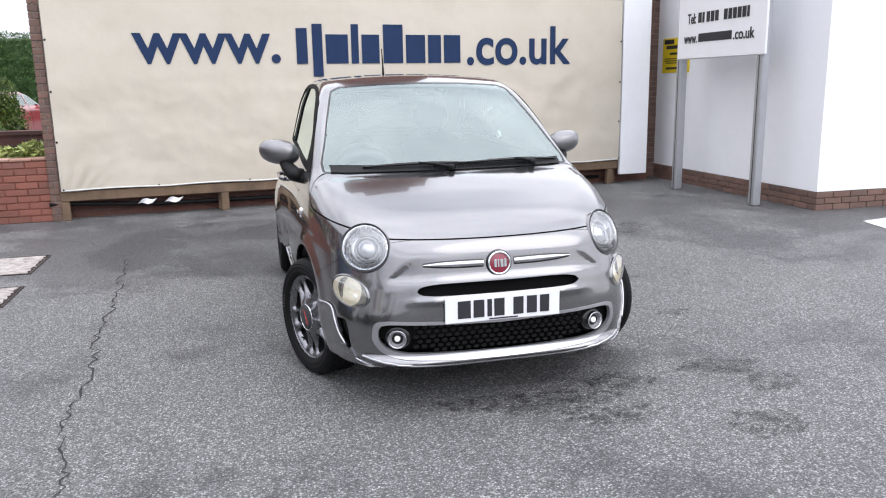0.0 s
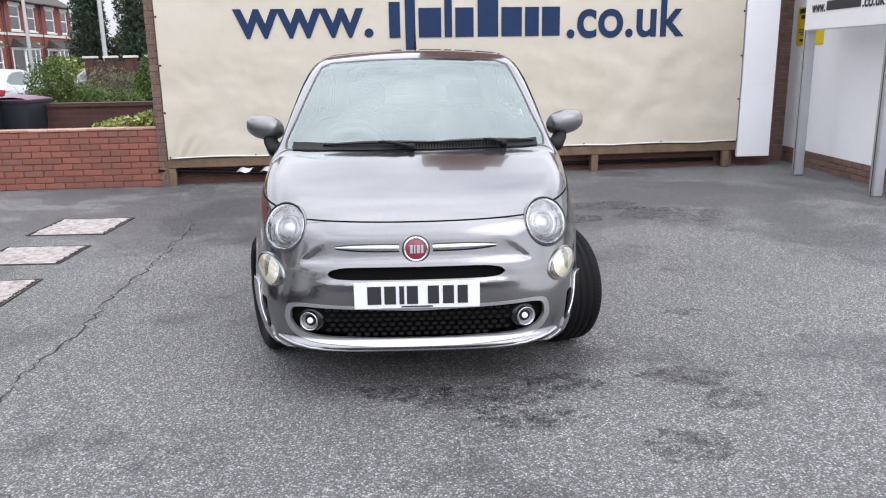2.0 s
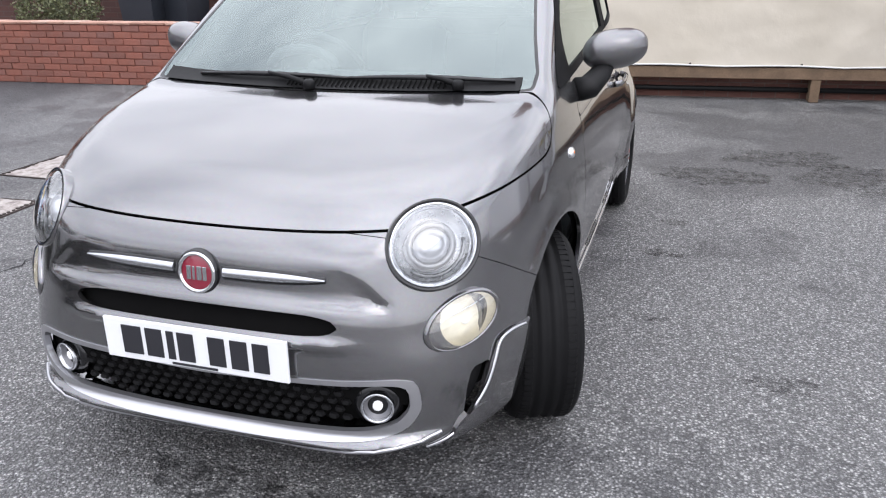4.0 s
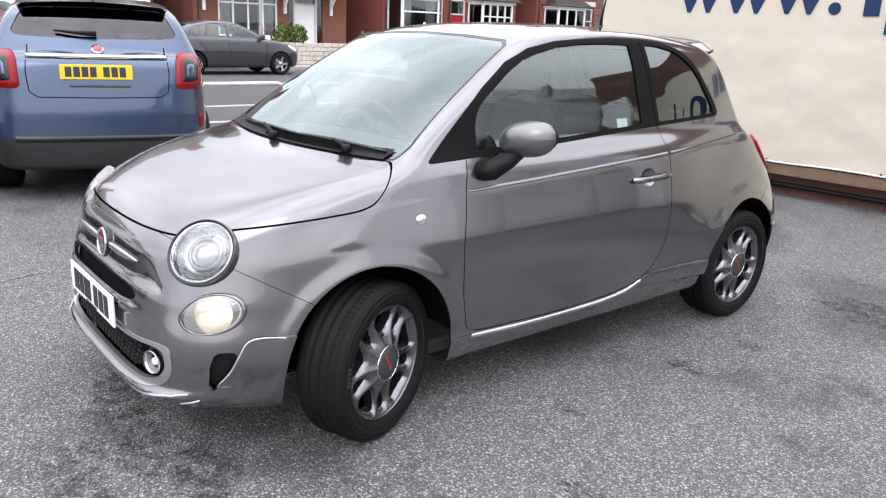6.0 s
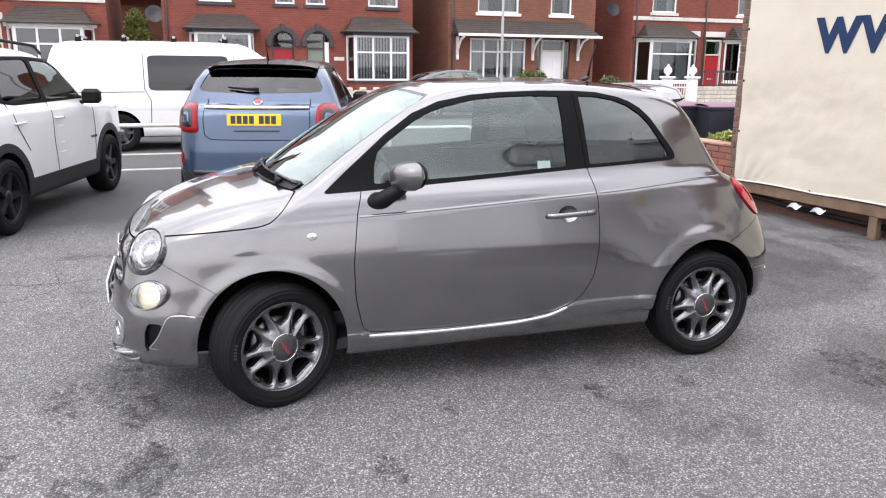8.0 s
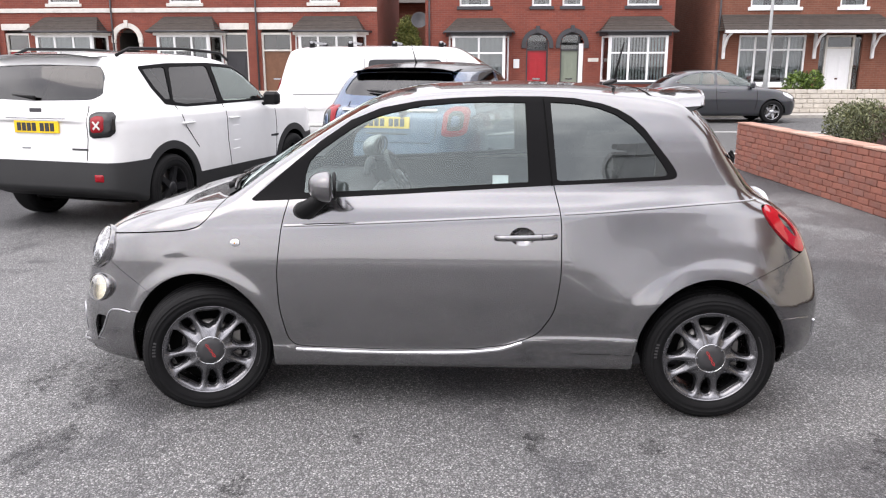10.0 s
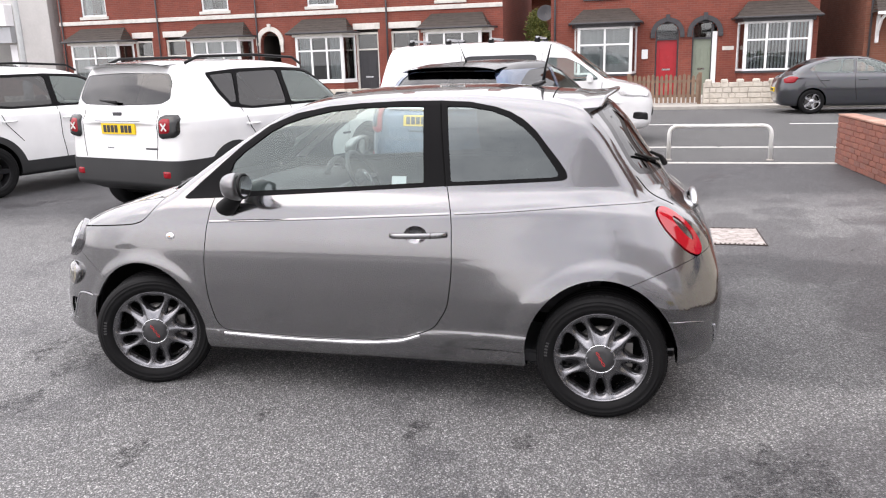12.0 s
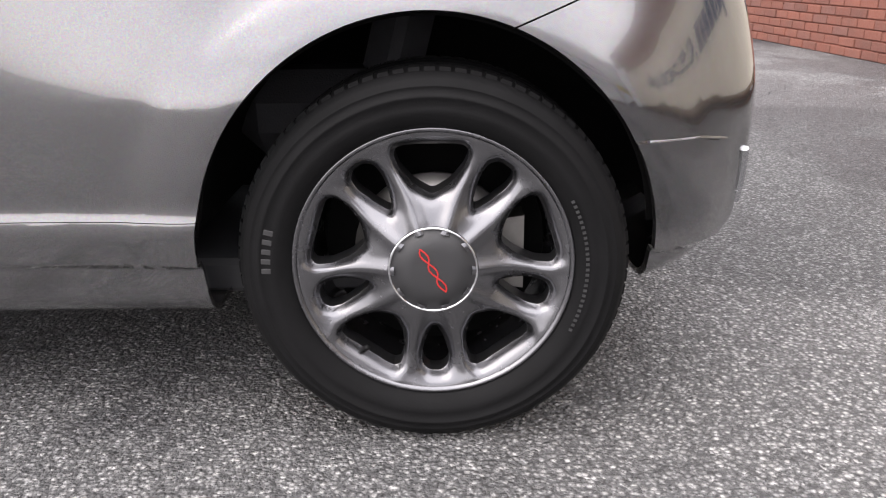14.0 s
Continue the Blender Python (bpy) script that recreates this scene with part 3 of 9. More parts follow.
def banner():
    t = thing("banner", "large creased cream vinyl banner with blue web address on timber frame", "banner", at=BM)
    x0, x1, z0, z1 = -3.0 / K, 4.12 / K, 0.33, 2.50

    def sheet(u, v):
        x, z = x0 + (x1 - x0) * u, z0 + (z1 - z0) * v
        belly = 0.008 * math.sin(math.pi * v)
        calm = 0.15 + 0.85 * min(1.0, max(0.0, (1.62 - z) / 0.2))
        sag = 0.0015 * calm * math.sin(z * 24 + 1.6 * math.sin(x * 1.3) + 3 * noise.noise((x * 0.8, z, 1))) * (0.25 + 0.75 * (u > 0.4) * min(1, (u - 0.4) * 3)) * (0.5 + noise.noise((x * 0.9, z * 1.1, 5)))
        corner = 0.02 * math.sin(18 * (x - x0) / (0.3 + z - z0 + 1e-3)) * math.exp(-((x - x0) ** 2 + (z - z0) ** 2) / 0.09) if v < 0.5 else 0
        fold = 0.012 * math.sin((x - 0.55 * z) * 9) * math.exp(-(((x - 3.7) - 0.9 * (z - 1.9)) / 0.35) ** 2)
        wr = (0.35 + 0.65 * calm) * (0.010 * noise.noise((x * 1.3, z * 2.2, 3)) + 0.007 * noise.noise((x * 2.9 + z * 1.4, z * 4 - x, 9)) + 0.003 * noise.noise((x * 8, z * 9, 4)))
        dip = -0.012 * abs(math.sin(math.pi * (x - x0) / 1.1)) * (1 - v) ** 6
        return (x, -0.012 - belly - sag - corner - fold * calm - wr, z - dip)

    part("sheet", Geo().grid(sheet, 260, 110, flip=False), VINYL, t)
    hem = Geo()
    hem.tube([(x, y - 0.004, z + 0.004) for x, y, z in (sheet(i / 60, 0) for i in range(61))], 0.009, 6)
    part("hem", hem, STEEL_PAINT, t, "white stitched hem")
    for i in range(8):
        p = sheet(min(1, i / 7 + (0.004 if i == 0 else 0)), 0.008)
        part("eyelet", Geo().lathe([(0.011, 0), (0.011, 0.004), (0.006, 0.006)], 10, pose(p[0], p[1] - 0.002, p[2], 90, 0, 0)), RUST, t)
    for i in range(3):
        for s in (0.002, 0.998):
            p = sheet(s, 0.25 + 0.25 * i)
            part("eyelet", Geo().lathe([(0.012, 0), (0.012, 0.004), (0.006, 0.006)], 10, pose(p[0], p[1] - 0.002, p[2], 90, 0, 0)), BLACK_PLASTIC, t)
    word(t, "www.", -2.13 / K, 1.715, 0.68, 1.62, NAVY, -0.0245)
    word(t, ".co.uk", 1.83 / K, 1.675, 0.68, 1.50, NAVY, -0.0245)
    # the business name: plain blue bars of its letters' size
    for x, w, lo, hi in ((-0.33, 0.13, 1.71, 2.12), (-0.14, 0.12, 1.56, 2.17), (0.02, 0.27, 1.71, 2.05), (0.33, 0.09, 1.71, 2.17), (0.46, 0.22, 1.71, 2.05), (0.73, 0.25, 1.71, 2.17), (1.02, 0.25, 1.71, 2.05), (1.31, 0.17, 1.71, 2.05), (1.52, 0.22, 1.71, 2.05)):
        part("bar", Geo().box(x / K, (x + w) / K, -0.0265, -0.0225, lo - 0.02, hi - 0.02), NAVY, t, "plain blue bar")
    return t


def word(parent, text, x, z, size, width, material, y, name="lettering", m=None):
    """Letters of the built-in font as a thin mesh, fitted to a width."""
    cu = bpy.data.curves.new(name, "FONT")
    cu.body, cu.size, cu.extrude, cu.offset = text, size, 0.002, 0.018 * size
    ob = new(name, cu)
    bpy.context.view_layer.update()
    me = bpy.data.meshes.new_from_object(ob.evaluated_get(bpy.context.evaluated_depsgraph_get()))
    bpy.data.objects.remove(ob)
    xs = [v.co.x for v in me.vertices]
    k = width / (max(xs) - min(xs))
    me.transform(Matrix.Translation((-min(xs), 0, 0)))
    me.transform(Matrix.Diagonal((k, 1, 1, 1)))
    return part(name, me, material, parent, at=(m or Matrix()) @ pose(x, y, z, 90, 0, 0))


banner()
frame_t = thing("timber_frame", "weathered timber frame and short legs holding up the banner", "timber frame", at=BM)
part("rail", Geo().box(-3.03, 4.14, -0.005, 0.07, 0.215, 0.325, 0.006), TIMBER, frame_t)
part("rail", Geo().box(-3.03, 4.14, 0.0, 0.07, 2.40, 2.52, 0.006), TIMBER, frame_t)
for x in (-2.99, -1.27, 0.5, 2.25, 4.02):
    part("leg", Geo().box(x - 0.045, x + 0.045, 0.0, 0.07, 0.0, 0.215, 0.006), TIMBER, frame_t)
for x in (-3.0, -1.3, 0.5, 2.25, 4.1):
    part("post", Geo().box(x - 0.04, x + 0.04, 0.07, 0.14, 0.0, 2.5, 0.006), TIMBER, frame_t)

wm = Geo()
wm.box(-3.09 / K, 4.75 / K, 0.20, 0.42, 0.0, 3.4)
wm.prism([(0.1, 3.4), (1.5, 3.4), (1.5, 5.6), (1.2, 5.6), (1.2, 5.9), (0.4, 5.9), (0.4, 5.6), (0.1, 5.6)], 0.20, 0.60, "y")
wall_north = setting("wall_north", wm, BRICK_WALL, "dark shaded brick wall behind the banner", "wall")
wall_north.matrix_basis = BM
pipe = tagged(part("drain_pipe", Geo().tube([(-3.15, 0.02, 0.19), (-2.9, 0.06, 0.18), (-2.0, 0.1, 0.12), (0.5, 0.12, 0.10), (3.9, 0.12, 0.10)], 0.025, 8), BLACK_PLASTIC), "black plastic pipe running along the wall foot", "pipe")
pipe.matrix_basis = BM
for x in (-2.17, -1.88):
    sh = tagged(part("paper_scrap", Geo().grid(lambda u, v: (x - 0.07 + 0.16 * u + 0.05 * v, -0.03 + 0.02 * math.sin(4 * u), 0.145 + 0.05 * v + 0.01 * math.sin(7 * u)), 6, 3), SIGN_WHITE), "crumpled white scrap caught under the banner", "litter", "scraps under the banner")
    sh.matrix_basis = BM
# end pier of the brick wall, seen past the banner's edge
pier = thing("brick_pier", "narrow dark brick pier at the end of the banner", "brick pier", at=BM)
part("core", Geo().box(-3.13, -3.02, 0.02, 0.30, 0, 2.75), MORTAR_DARK, pier)

# white panel and brick column to the white building
panel = tagged(part("white_panel", Geo().box(4.16, 4.60, -0.03, 0.03, 0.13, 2.75, 0.004), RENDER_W), "plain white board filling the gap beside the banner", "panel")
panel.matrix_basis = BM
setting("wall_corner", Geo().box(4.55, 5.2, 5.62, 5.9, 0.0, 2.9), MORTAR_DARK, "recessed brick return wall of the building", "wall")


# ================= the white building =================
WX = 4.99  # its street face
setting("wall_east", Geo().box(WX, WX + 0.3, 2.14, 5.62, 0.205, 3.1), RENDER_W, "smooth white rendered wall of the showroom", "wall")
setting("wall_east_return", Geo().box(WX + 0.3, 12.0, 2.14, 2.40, 0.205, 3.1), RENDER_W, "white rendered return wall of the showroom", "wall")
setting("plinth_core", Geo().box(WX + 0.015, WX + 0.28, 2.16, 5.62, 0, 0.205).box(WX + 0.28, 12.0, 2.16, 2.38, 0, 0.205), MORTAR_DARK, "recessed mortar of a brick plinth", "plinth")
setting("roof_edge", Geo().box(WX - 0.05, 12.0, 2.10, 9.0, 3.1, 3.22), RENDER_W, "flat white roof of the showroom", "roof")

sign = thing("dealer_sign", "white sign board with black lettering on two grey metal posts", "sign board")
for y in (4.25, 2.70):
    x = 4.56 + (4.25 - y) * 0.04
    part("post", Geo().box(x - 0.05, x + 0.05, y - 0.055, y + 0.055, 0, 3.1, 0.012), ALU, sign, "grey aluminium post")
    # proud dark strip paints the shade of the gap in the post
    part("groove", Geo().box(x - 0.053, x - 0.0495, y - 0.006, y + 0.006, 0.02, 3.1), DARK_TRIM, sign)
sm = pose(4.50, 4.27, 1.69, 0, 0, -90 + 2.3)  # x runs along the board
part("board", Geo().box(0, 1.66, 0.0, 0.03, 0, 1.3, 0.003), SIGN_WHITE, sign, at=sm)
part("edge", Geo().box(0, 1.66, -0.004, 0.034, -0.012, 0.0), ALU, sign, at=sm)
word(sign, "www.", 0.14, 0.185, 0.17, 0.27, BLACK_TEXT, -0.004, m=sm)
word(sign, ".co.uk", 1.11, 0.185, 0.17, 0.37, BLACK_TEXT, -0.004, m=sm)
part("bar", Geo().box(0.44, 1.08, -0.005, -0.001, 0.19, 0.29), BLACK_TEXT, sign, "plain black bar", at=sm)
word(sign, "Tel:", 0.20, 0.42, 0.17, 0.17, BLACK_TEXT, -0.004, m=sm)
for i, w in enumerate((0.09, 0.055, 0.09, 0.09, 0.09, None, 0.09, 0.09, 0.09, 0.09, 0.09, 0.055)):
    if w:
        part("bar", Geo().box(0.42 + 0.083 * i, 0.42 + 0.083 * i + w * 0.72, -0.005, -0.001, 0.42, 0.54), BLACK_TEXT, sign, "plain black bar", at=sm)

notice = thing("security_notice", "yellow security notice with small black print on the white wall", "notice", at=pose(WX - 0.006, 5.47, 1.53, 0, 0, -90))
part("panel", Geo().box(0, 0.71, 0, 0.006, 0, 0.48, 0.001), YELLOW, notice)
for z, a, b, h in ((0.40, 0.05, 0.30, 0.06), (0.33, 0.10, 0.5, 0.05), (0.25, 0.2, 0.42, 0.03), (0.19, 0.06, 0.56, 0.012), (0.16, 0.06, 0.52, 0.012), (0.13, 0.1, 0.5, 0.012), (0.05, 0.1, 0.5, 0.03)):
    part("bar", Geo().box(a, b, -0.004, 0.0, z, z + h), BLACK_TEXT, notice, "plain black bar")

# ================= garden walls, plants and bins beyond =================
def wall_line(x, off=0.0):
    return 4.68 + 0.067 * x + off


LOW = math.degrees(math.atan(0.067))
setting("garden_wall_core", Geo().box(-5.02, -0.03, 0.005, 0.205, 0.0, 0.68), MORTAR, "mortar bed of a low garden wall", "wall").matrix_basis = pose(-3.04, wall_line(-3.04) - 0.06, 0, 0, 0, LOW)
setting("garden_wall_back", Geo().box(-9.0, -3.2, 6.12, 6.34, 0.0, 0.88).box(-9.0, -3.2, 6.10, 6.36, 0.88, 0.93), BRICK_DARK, "dark brick garden wall with a flat coping", "wall")
setting("garden_wall_back", Geo().box(-9.0, -8.78, 6.34, 12, 0.0, 0.8), BRICK_DARK, "dark brick garden wall beside the street", "wall")


def leaves(name, blobs, count, size, material, parent=None, label="", seed=1, shape=1.0):
    """Small bent leaves filling lumpy volumes: (x, y, z, rx, ry, rz)."""
    rnd = np.random.RandomState(seed)
    vol = np.array([b[3] * b[4] * b[5] for b in blobs]) ** 0.7
    pick = rnd.choice(len(blobs), count, p=vol / vol.sum())
    bl = np.array(blobs)[pick]
    d = rnd.normal(size=(count, 3))
    d /= np.linalg.norm(d, axis=1)[:, None]
    rad = rnd.uniform(0.35, 1.0, (count, 1)) ** 0.45 * rnd.uniform(0.82, 1.12, (count, 1))
    p = bl[:, :3] + d * rad * bl[:, 3:]
    p[:, 2] = np.maximum(p[:, 2], 0.02)
    a = rnd.normal(size=(count, 3)) + d * 0.4 + np.array([0, 0, 0.5])
    a /= np.linalg.norm(a, axis=1)[:, None]
    b = np.cross(a, rnd.normal(size=(count, 3)))
    b /= np.linalg.norm(b, axis=1)[:, None]
    n = np.cross(a, b)
    s = size * rnd.uniform(0.6, 1.4, (count, 1))
    v = np.stack([p - a * s, p + b * s * 0.45 * shape + n * s * 0.12, p + a * s, p - b * s * 0.45 * shape + n * s * 0.12], 1).reshape(-1, 3)
    me = bpy.data.meshes.new(name)
    f = np.arange(4 * count).reshape(-1, 4)
    me.from_pydata(v.tolist(), [], f.tolist())
    return part(name, me, material, parent, label)


def shrub(x, y, blobs, count, size, material, label, group="", seed=1, category="shrub", trunk=0.5):
    t = thing("shrub", label, category, group, at=pose(x, y, 0))
    random.seed(seed)
    g = Geo()
    for b in blobs[:6]:
        g.tube([(0, 0, 0), (b[0] * 0.5, b[1] * 0.5, b[2] * 0.5), (b[0], b[1], b[2] + b[5] * 0.4)], [0.025, 0.016, 0.005], 5)
    part("stems", g, BARK, t)
    leaves("foliage", blobs, count, size, material, t, seed=seed)
    return t


shrub(-5.6, 7.2, [(0, 0, 1.05, 0.36, 0.36, 0.55), (-0.1, 0.1, 0.7, 0.42, 0.4, 0.5), (0.15, 0, 1.25, 0.25, 0.25, 0.38), (0.3, 0, 0.6, 0.35, 0.35, 0.45)], 11000, 0.021, LEAF_HEDGE, "dense bright green rounded hedge shrub behind the wall", "garden shrubs", 4)
shrub(-4.9, 7.3, [(0, 0, 0.75, 0.4, 0.35, 0.42), (0.4, 0.1, 0.7, 0.35, 0.3, 0.38), (-0.3, 0, 0.8, 0.3, 0.3, 0.4)], 9000, 0.020, LEAF_HEDGE, "low spreading green shrub behind the wall", "garden shrubs", 5)
shrub(-5.35, 8.8, [(0, 0, 0.95, 0.5, 0.4, 0.5), (0.4, 0, 0.9, 0.4, 0.35, 0.45), (-0.4, 0, 0.8, 0.4, 0.35, 0.4)], 8000, 0.020, LEAF_OLIVE, "twiggy olive green shrub in the garden", "garden shrubs", 6)
shrub(-4.4, 8.1, [(0, 0, 0.9, 0.30, 0.28, 0.5), (0.04, 0, 0.5, 0.42, 0.36, 0.42), (0.02, 0, 1.32, 0.17, 0.17, 0.34), (-0.03, 0, 1.1, 0.22, 0.22, 0.3)], 10000, 0.021, LEAF_HEDGE, "upright green shrub close to the banner", "garden shrubs", 7)
shrub(-3.55, 4.75, [(0, 0, 0.72, 0.3, 0.14, 0.10), (0.25, 0, 0.76, 0.2, 0.14, 0.12), (-0.25, 0, 0.70, 0.2, 0.12, 0.07)], 1500, 0.030, LEAF_YELLOW, "low yellow-green variegated plant behind the wall top", "garden shrubs", 8)
shrub(-6.7, 5.3, [(0, 0, 0.8, 0.4, 0.3, 0.32), (-0.5, 0, 0.75, 0.4, 0.3, 0.3)], 5000, 0.022, LEAF_OLIVE, "pale green shrub beside the wheelie bins", "garden shrubs", 9)


def wheelie_bin(x, y, turn, lid, label):
    t = thing("wheelie_bin", label, "wheelie bin", "bins behind the wall", at=pose(x, y, 0, 0, 0, turn))
    g = Geo()
    lo, hi = (0.175, 0.20), (0.235, 0.275)
    v = [(sx * lo[0], sy * lo[1], 0.06) for sx, sy in ((-1, -1), (1, -1), (1, 1), (-1, 1))] + [(sx * hi[0], sy * hi[1], 1.0) for sx, sy in ((-1, -1), (1, -1), (1, 1), (-1, 1))]
    g.add(v, [(3, 2, 1, 0), (4, 5, 6, 7), (0, 1, 5, 4), (1, 2, 6, 5), (2, 3, 7, 6), (3, 0, 4, 7)])
    g.box(-0.245, 0.245, -0.285, 0.285, 0.95, 1.0, 0.012)
    part("tub", g, BIN_GREY, t)
    part("lid", Geo().grid(lambda u, v: (-0.255 + 0.51 * u, -0.30 + 0.62 * v, 1.005 + 0.06 * math.sin(math.pi * u) ** 0.5 * math.sin(math.pi * min(1, v * 0.9 + 0.1)) ** 0.5), 12, 12).box(-0.255, 0.255, -0.30, 0.32, 0.99, 1.008, 0.003), lid, t, "plum plastic lid")
    part("handle", Geo().tube([(-0.2, 0.32, 0.97), (-0.2, 0.37, 0.97), (0.2, 0.37, 0.97), (0.2, 0.32, 0.97)], 0.014, 6), BIN_GREY, t)
    for s in (-0.19, 0.19):
        part("wheel", Geo().lathe([(0.03, -0.025), (0.1, -0.025), (0.1, 0.025), (0.03, 0.025)], 18, pose(s, 0.22, 0.1, 0, 90, 0)), RUBBER, t)
    return t


wheelie_bin(-5.80, 5.62, 8, BIN_PURPLE, "dark grey wheelie bin with a plum lid behind the wall")
wheelie_bin(-5.42, 5.95, -6, BIN_PURPLE, "dark grey wheelie bin with a plum lid beside another")


# ================= hoop barriers and lamp posts =================
def hoop(x, y0, y1, h=0.52, turn=0):
    t = thing("hoop_barrier", "white painted tubular steel hoop barrier set in asphalt", "hoop barrier", "hoop barriers")
    pts = [(x, y0, -0.02), (x, y0, h - 0.12)] + [(x, y0 + 0.12 - 0.12 * math.cos(a), h - 0.12 + 0.12 * math.sin(a)) for a in (0.4, 0.8, 1.2, 1.57)] + [(x, y1 - 0.12 + 0.12 * math.sin(a), h - 0.12 + 0.12 * math.cos(a)) for a in (0.0, 0.4, 0.8, 1.2, 1.57)] + [(x, y1, -0.02)]
    part("tube", Geo().tube(pts, 0.03, 10), STEEL_PAINT, t)
    for y in (y0, y1):
        part("foot_collar", Geo().lathe([(0.06, 0.0), (0.06, 0.01), (0.035, 0.02)], 12, pose(x, y, 0)), CONCRETE, t)
    return t


hoop(-8.35, 1.77, 3.24)
hoop(-8.35, -3.6, -1.45, 0.62)
hoop(-8.35, 0.1, 1.1, 0.52)


def lamp_post(x, y, h, r, label, arm=True):
    t = thing("street_lamp", label, "street lamp", "street lamps", at=pose(x, y, 0))
    part("column", Geo().lathe([(r * 1.5, -0.1), (r * 1.5, 1.2), (r, 1.3), (r * 0.7, h)], 14), POLE_GREY, t)
    part("access_door", Geo().box(-0.05, 0.05, -r * 1.5 - 0.006, -r * 1.5 + 0.004, 0.5, 0.95), POLE_GREY, t)
    part("arm", Geo().tube([(0, 0, h - 0.05), (0.3, 0, h + 0.15), (1.0, 0, h + 0.22)], 0.03, 8), POLE_GREY, t)
    part("lantern", Geo().box(0.9, 1.5, -0.12, 0.12, h + 0.14, h + 0.26, 0.03), ALU, t)
    return t


lamp_post(-11.4, 24.35, 8.0, 0.08, "tall grey street lamp column beside the street")
lamp_post(-20.8, 8.95, 7.5, 0.05, "slim grey street lamp column on the far footway")
lamp_post(-20.8, 38.3, 7.5, 0.10, "slim grey street lamp column farther up the street")

# ================= smooth bodies from fields =================
from mathutils.bvhtree import BVHTree


def curve(*pts):
    """A smooth, non-overshooting curve through (a, b) points."""
    xs, ys = np.array([p[0] for p in pts], float), np.array([p[1] for p in pts], float)
    h = np.diff(xs)
    d = np.diff(ys) / h
    m = np.zeros_like(ys)
    m[0], m[-1] = d[0], d[-1]
    for i in range(1, len(xs) - 1):
        if d[i - 1] * d[i] > 0:
            w1, w2 = 2 * h[i] + h[i - 1], h[i] + 2 * h[i - 1]
            m[i] = (w1 + w2) / (w1 / d[i - 1] + w2 / d[i])

    def at(x):
        x = np.clip(x, xs[0], xs[-1])
        k = np.clip(np.searchsorted(xs, x) - 1, 0, len(h) - 1)
        t = (x - xs[k]) / h[k]
        return ys[k] * (1 + 2 * t) * (1 - t) ** 2 + m[k] * h[k] * t * (1 - t) ** 2 + ys[k + 1] * t * t * (3 - 2 * t) + m[k + 1] * h[k] * t * t * (t - 1)

    return at


def smax(a, b, k):
    h = np.maximum(k - np.abs(a - b), 0) / k
    return np.maximum(a, b) + h * h * k / 4


def smin(a, b, k):
    return -smax(-a, -b, k)


def sig(t):
    return 1 / (1 + np.exp(-np.clip(t, -40, 40)))


def poly_dist(a, b, poly):
    """Distance to a closed polygon's edge, positive inside."""
    best, inside = np.full(a.shape, 1e9), np.zeros(a.shape, bool)
    for (x0, y0), (x1, y1) in zip(poly, poly[1:] + poly[:1]):
        dx, dy = x1 - x0, y1 - y0
        t = np.clip(((a - x0) * dx + (b - y0) * dy) / (dx * dx + dy * dy + 1e-12), 0, 1)
        best = np.minimum(best, np.hypot(a - x0 - t * dx, b - y0 - t * dy))
        cross = ((y0 > b) != (y1 > b)) & (a < (x1 - x0) * (b - y0) / (y1 - y0 + 1e-12) + x0)
        inside ^= cross
    return np.where(inside, best, -best)


def rounded(poly, r=0.3, steps=4):
    """Rounds a polygon's corners; r is the share of each edge that is cut."""
    out = []
    k = len(poly)
    for i in range(k):
        p, q, s = poly[i - 1], poly[i], poly[(i + 1) % k]
        a = (q[0] + (p[0] - q[0]) * r, q[1] + (p[1] - q[1]) * r)
        b = (q[0] + (s[0] - q[0]) * r, q[1] + (s[1] - q[1]) * r)
        for j in range(steps + 1):
            t = j / steps
            out.append(((1 - t) ** 2 * a[0] + 2 * t * (1 - t) * q[0] + t * t * b[0], (1 - t) ** 2 * a[1] + 2 * t * (1 - t) * q[1] + t * t * b[1]))
    return out


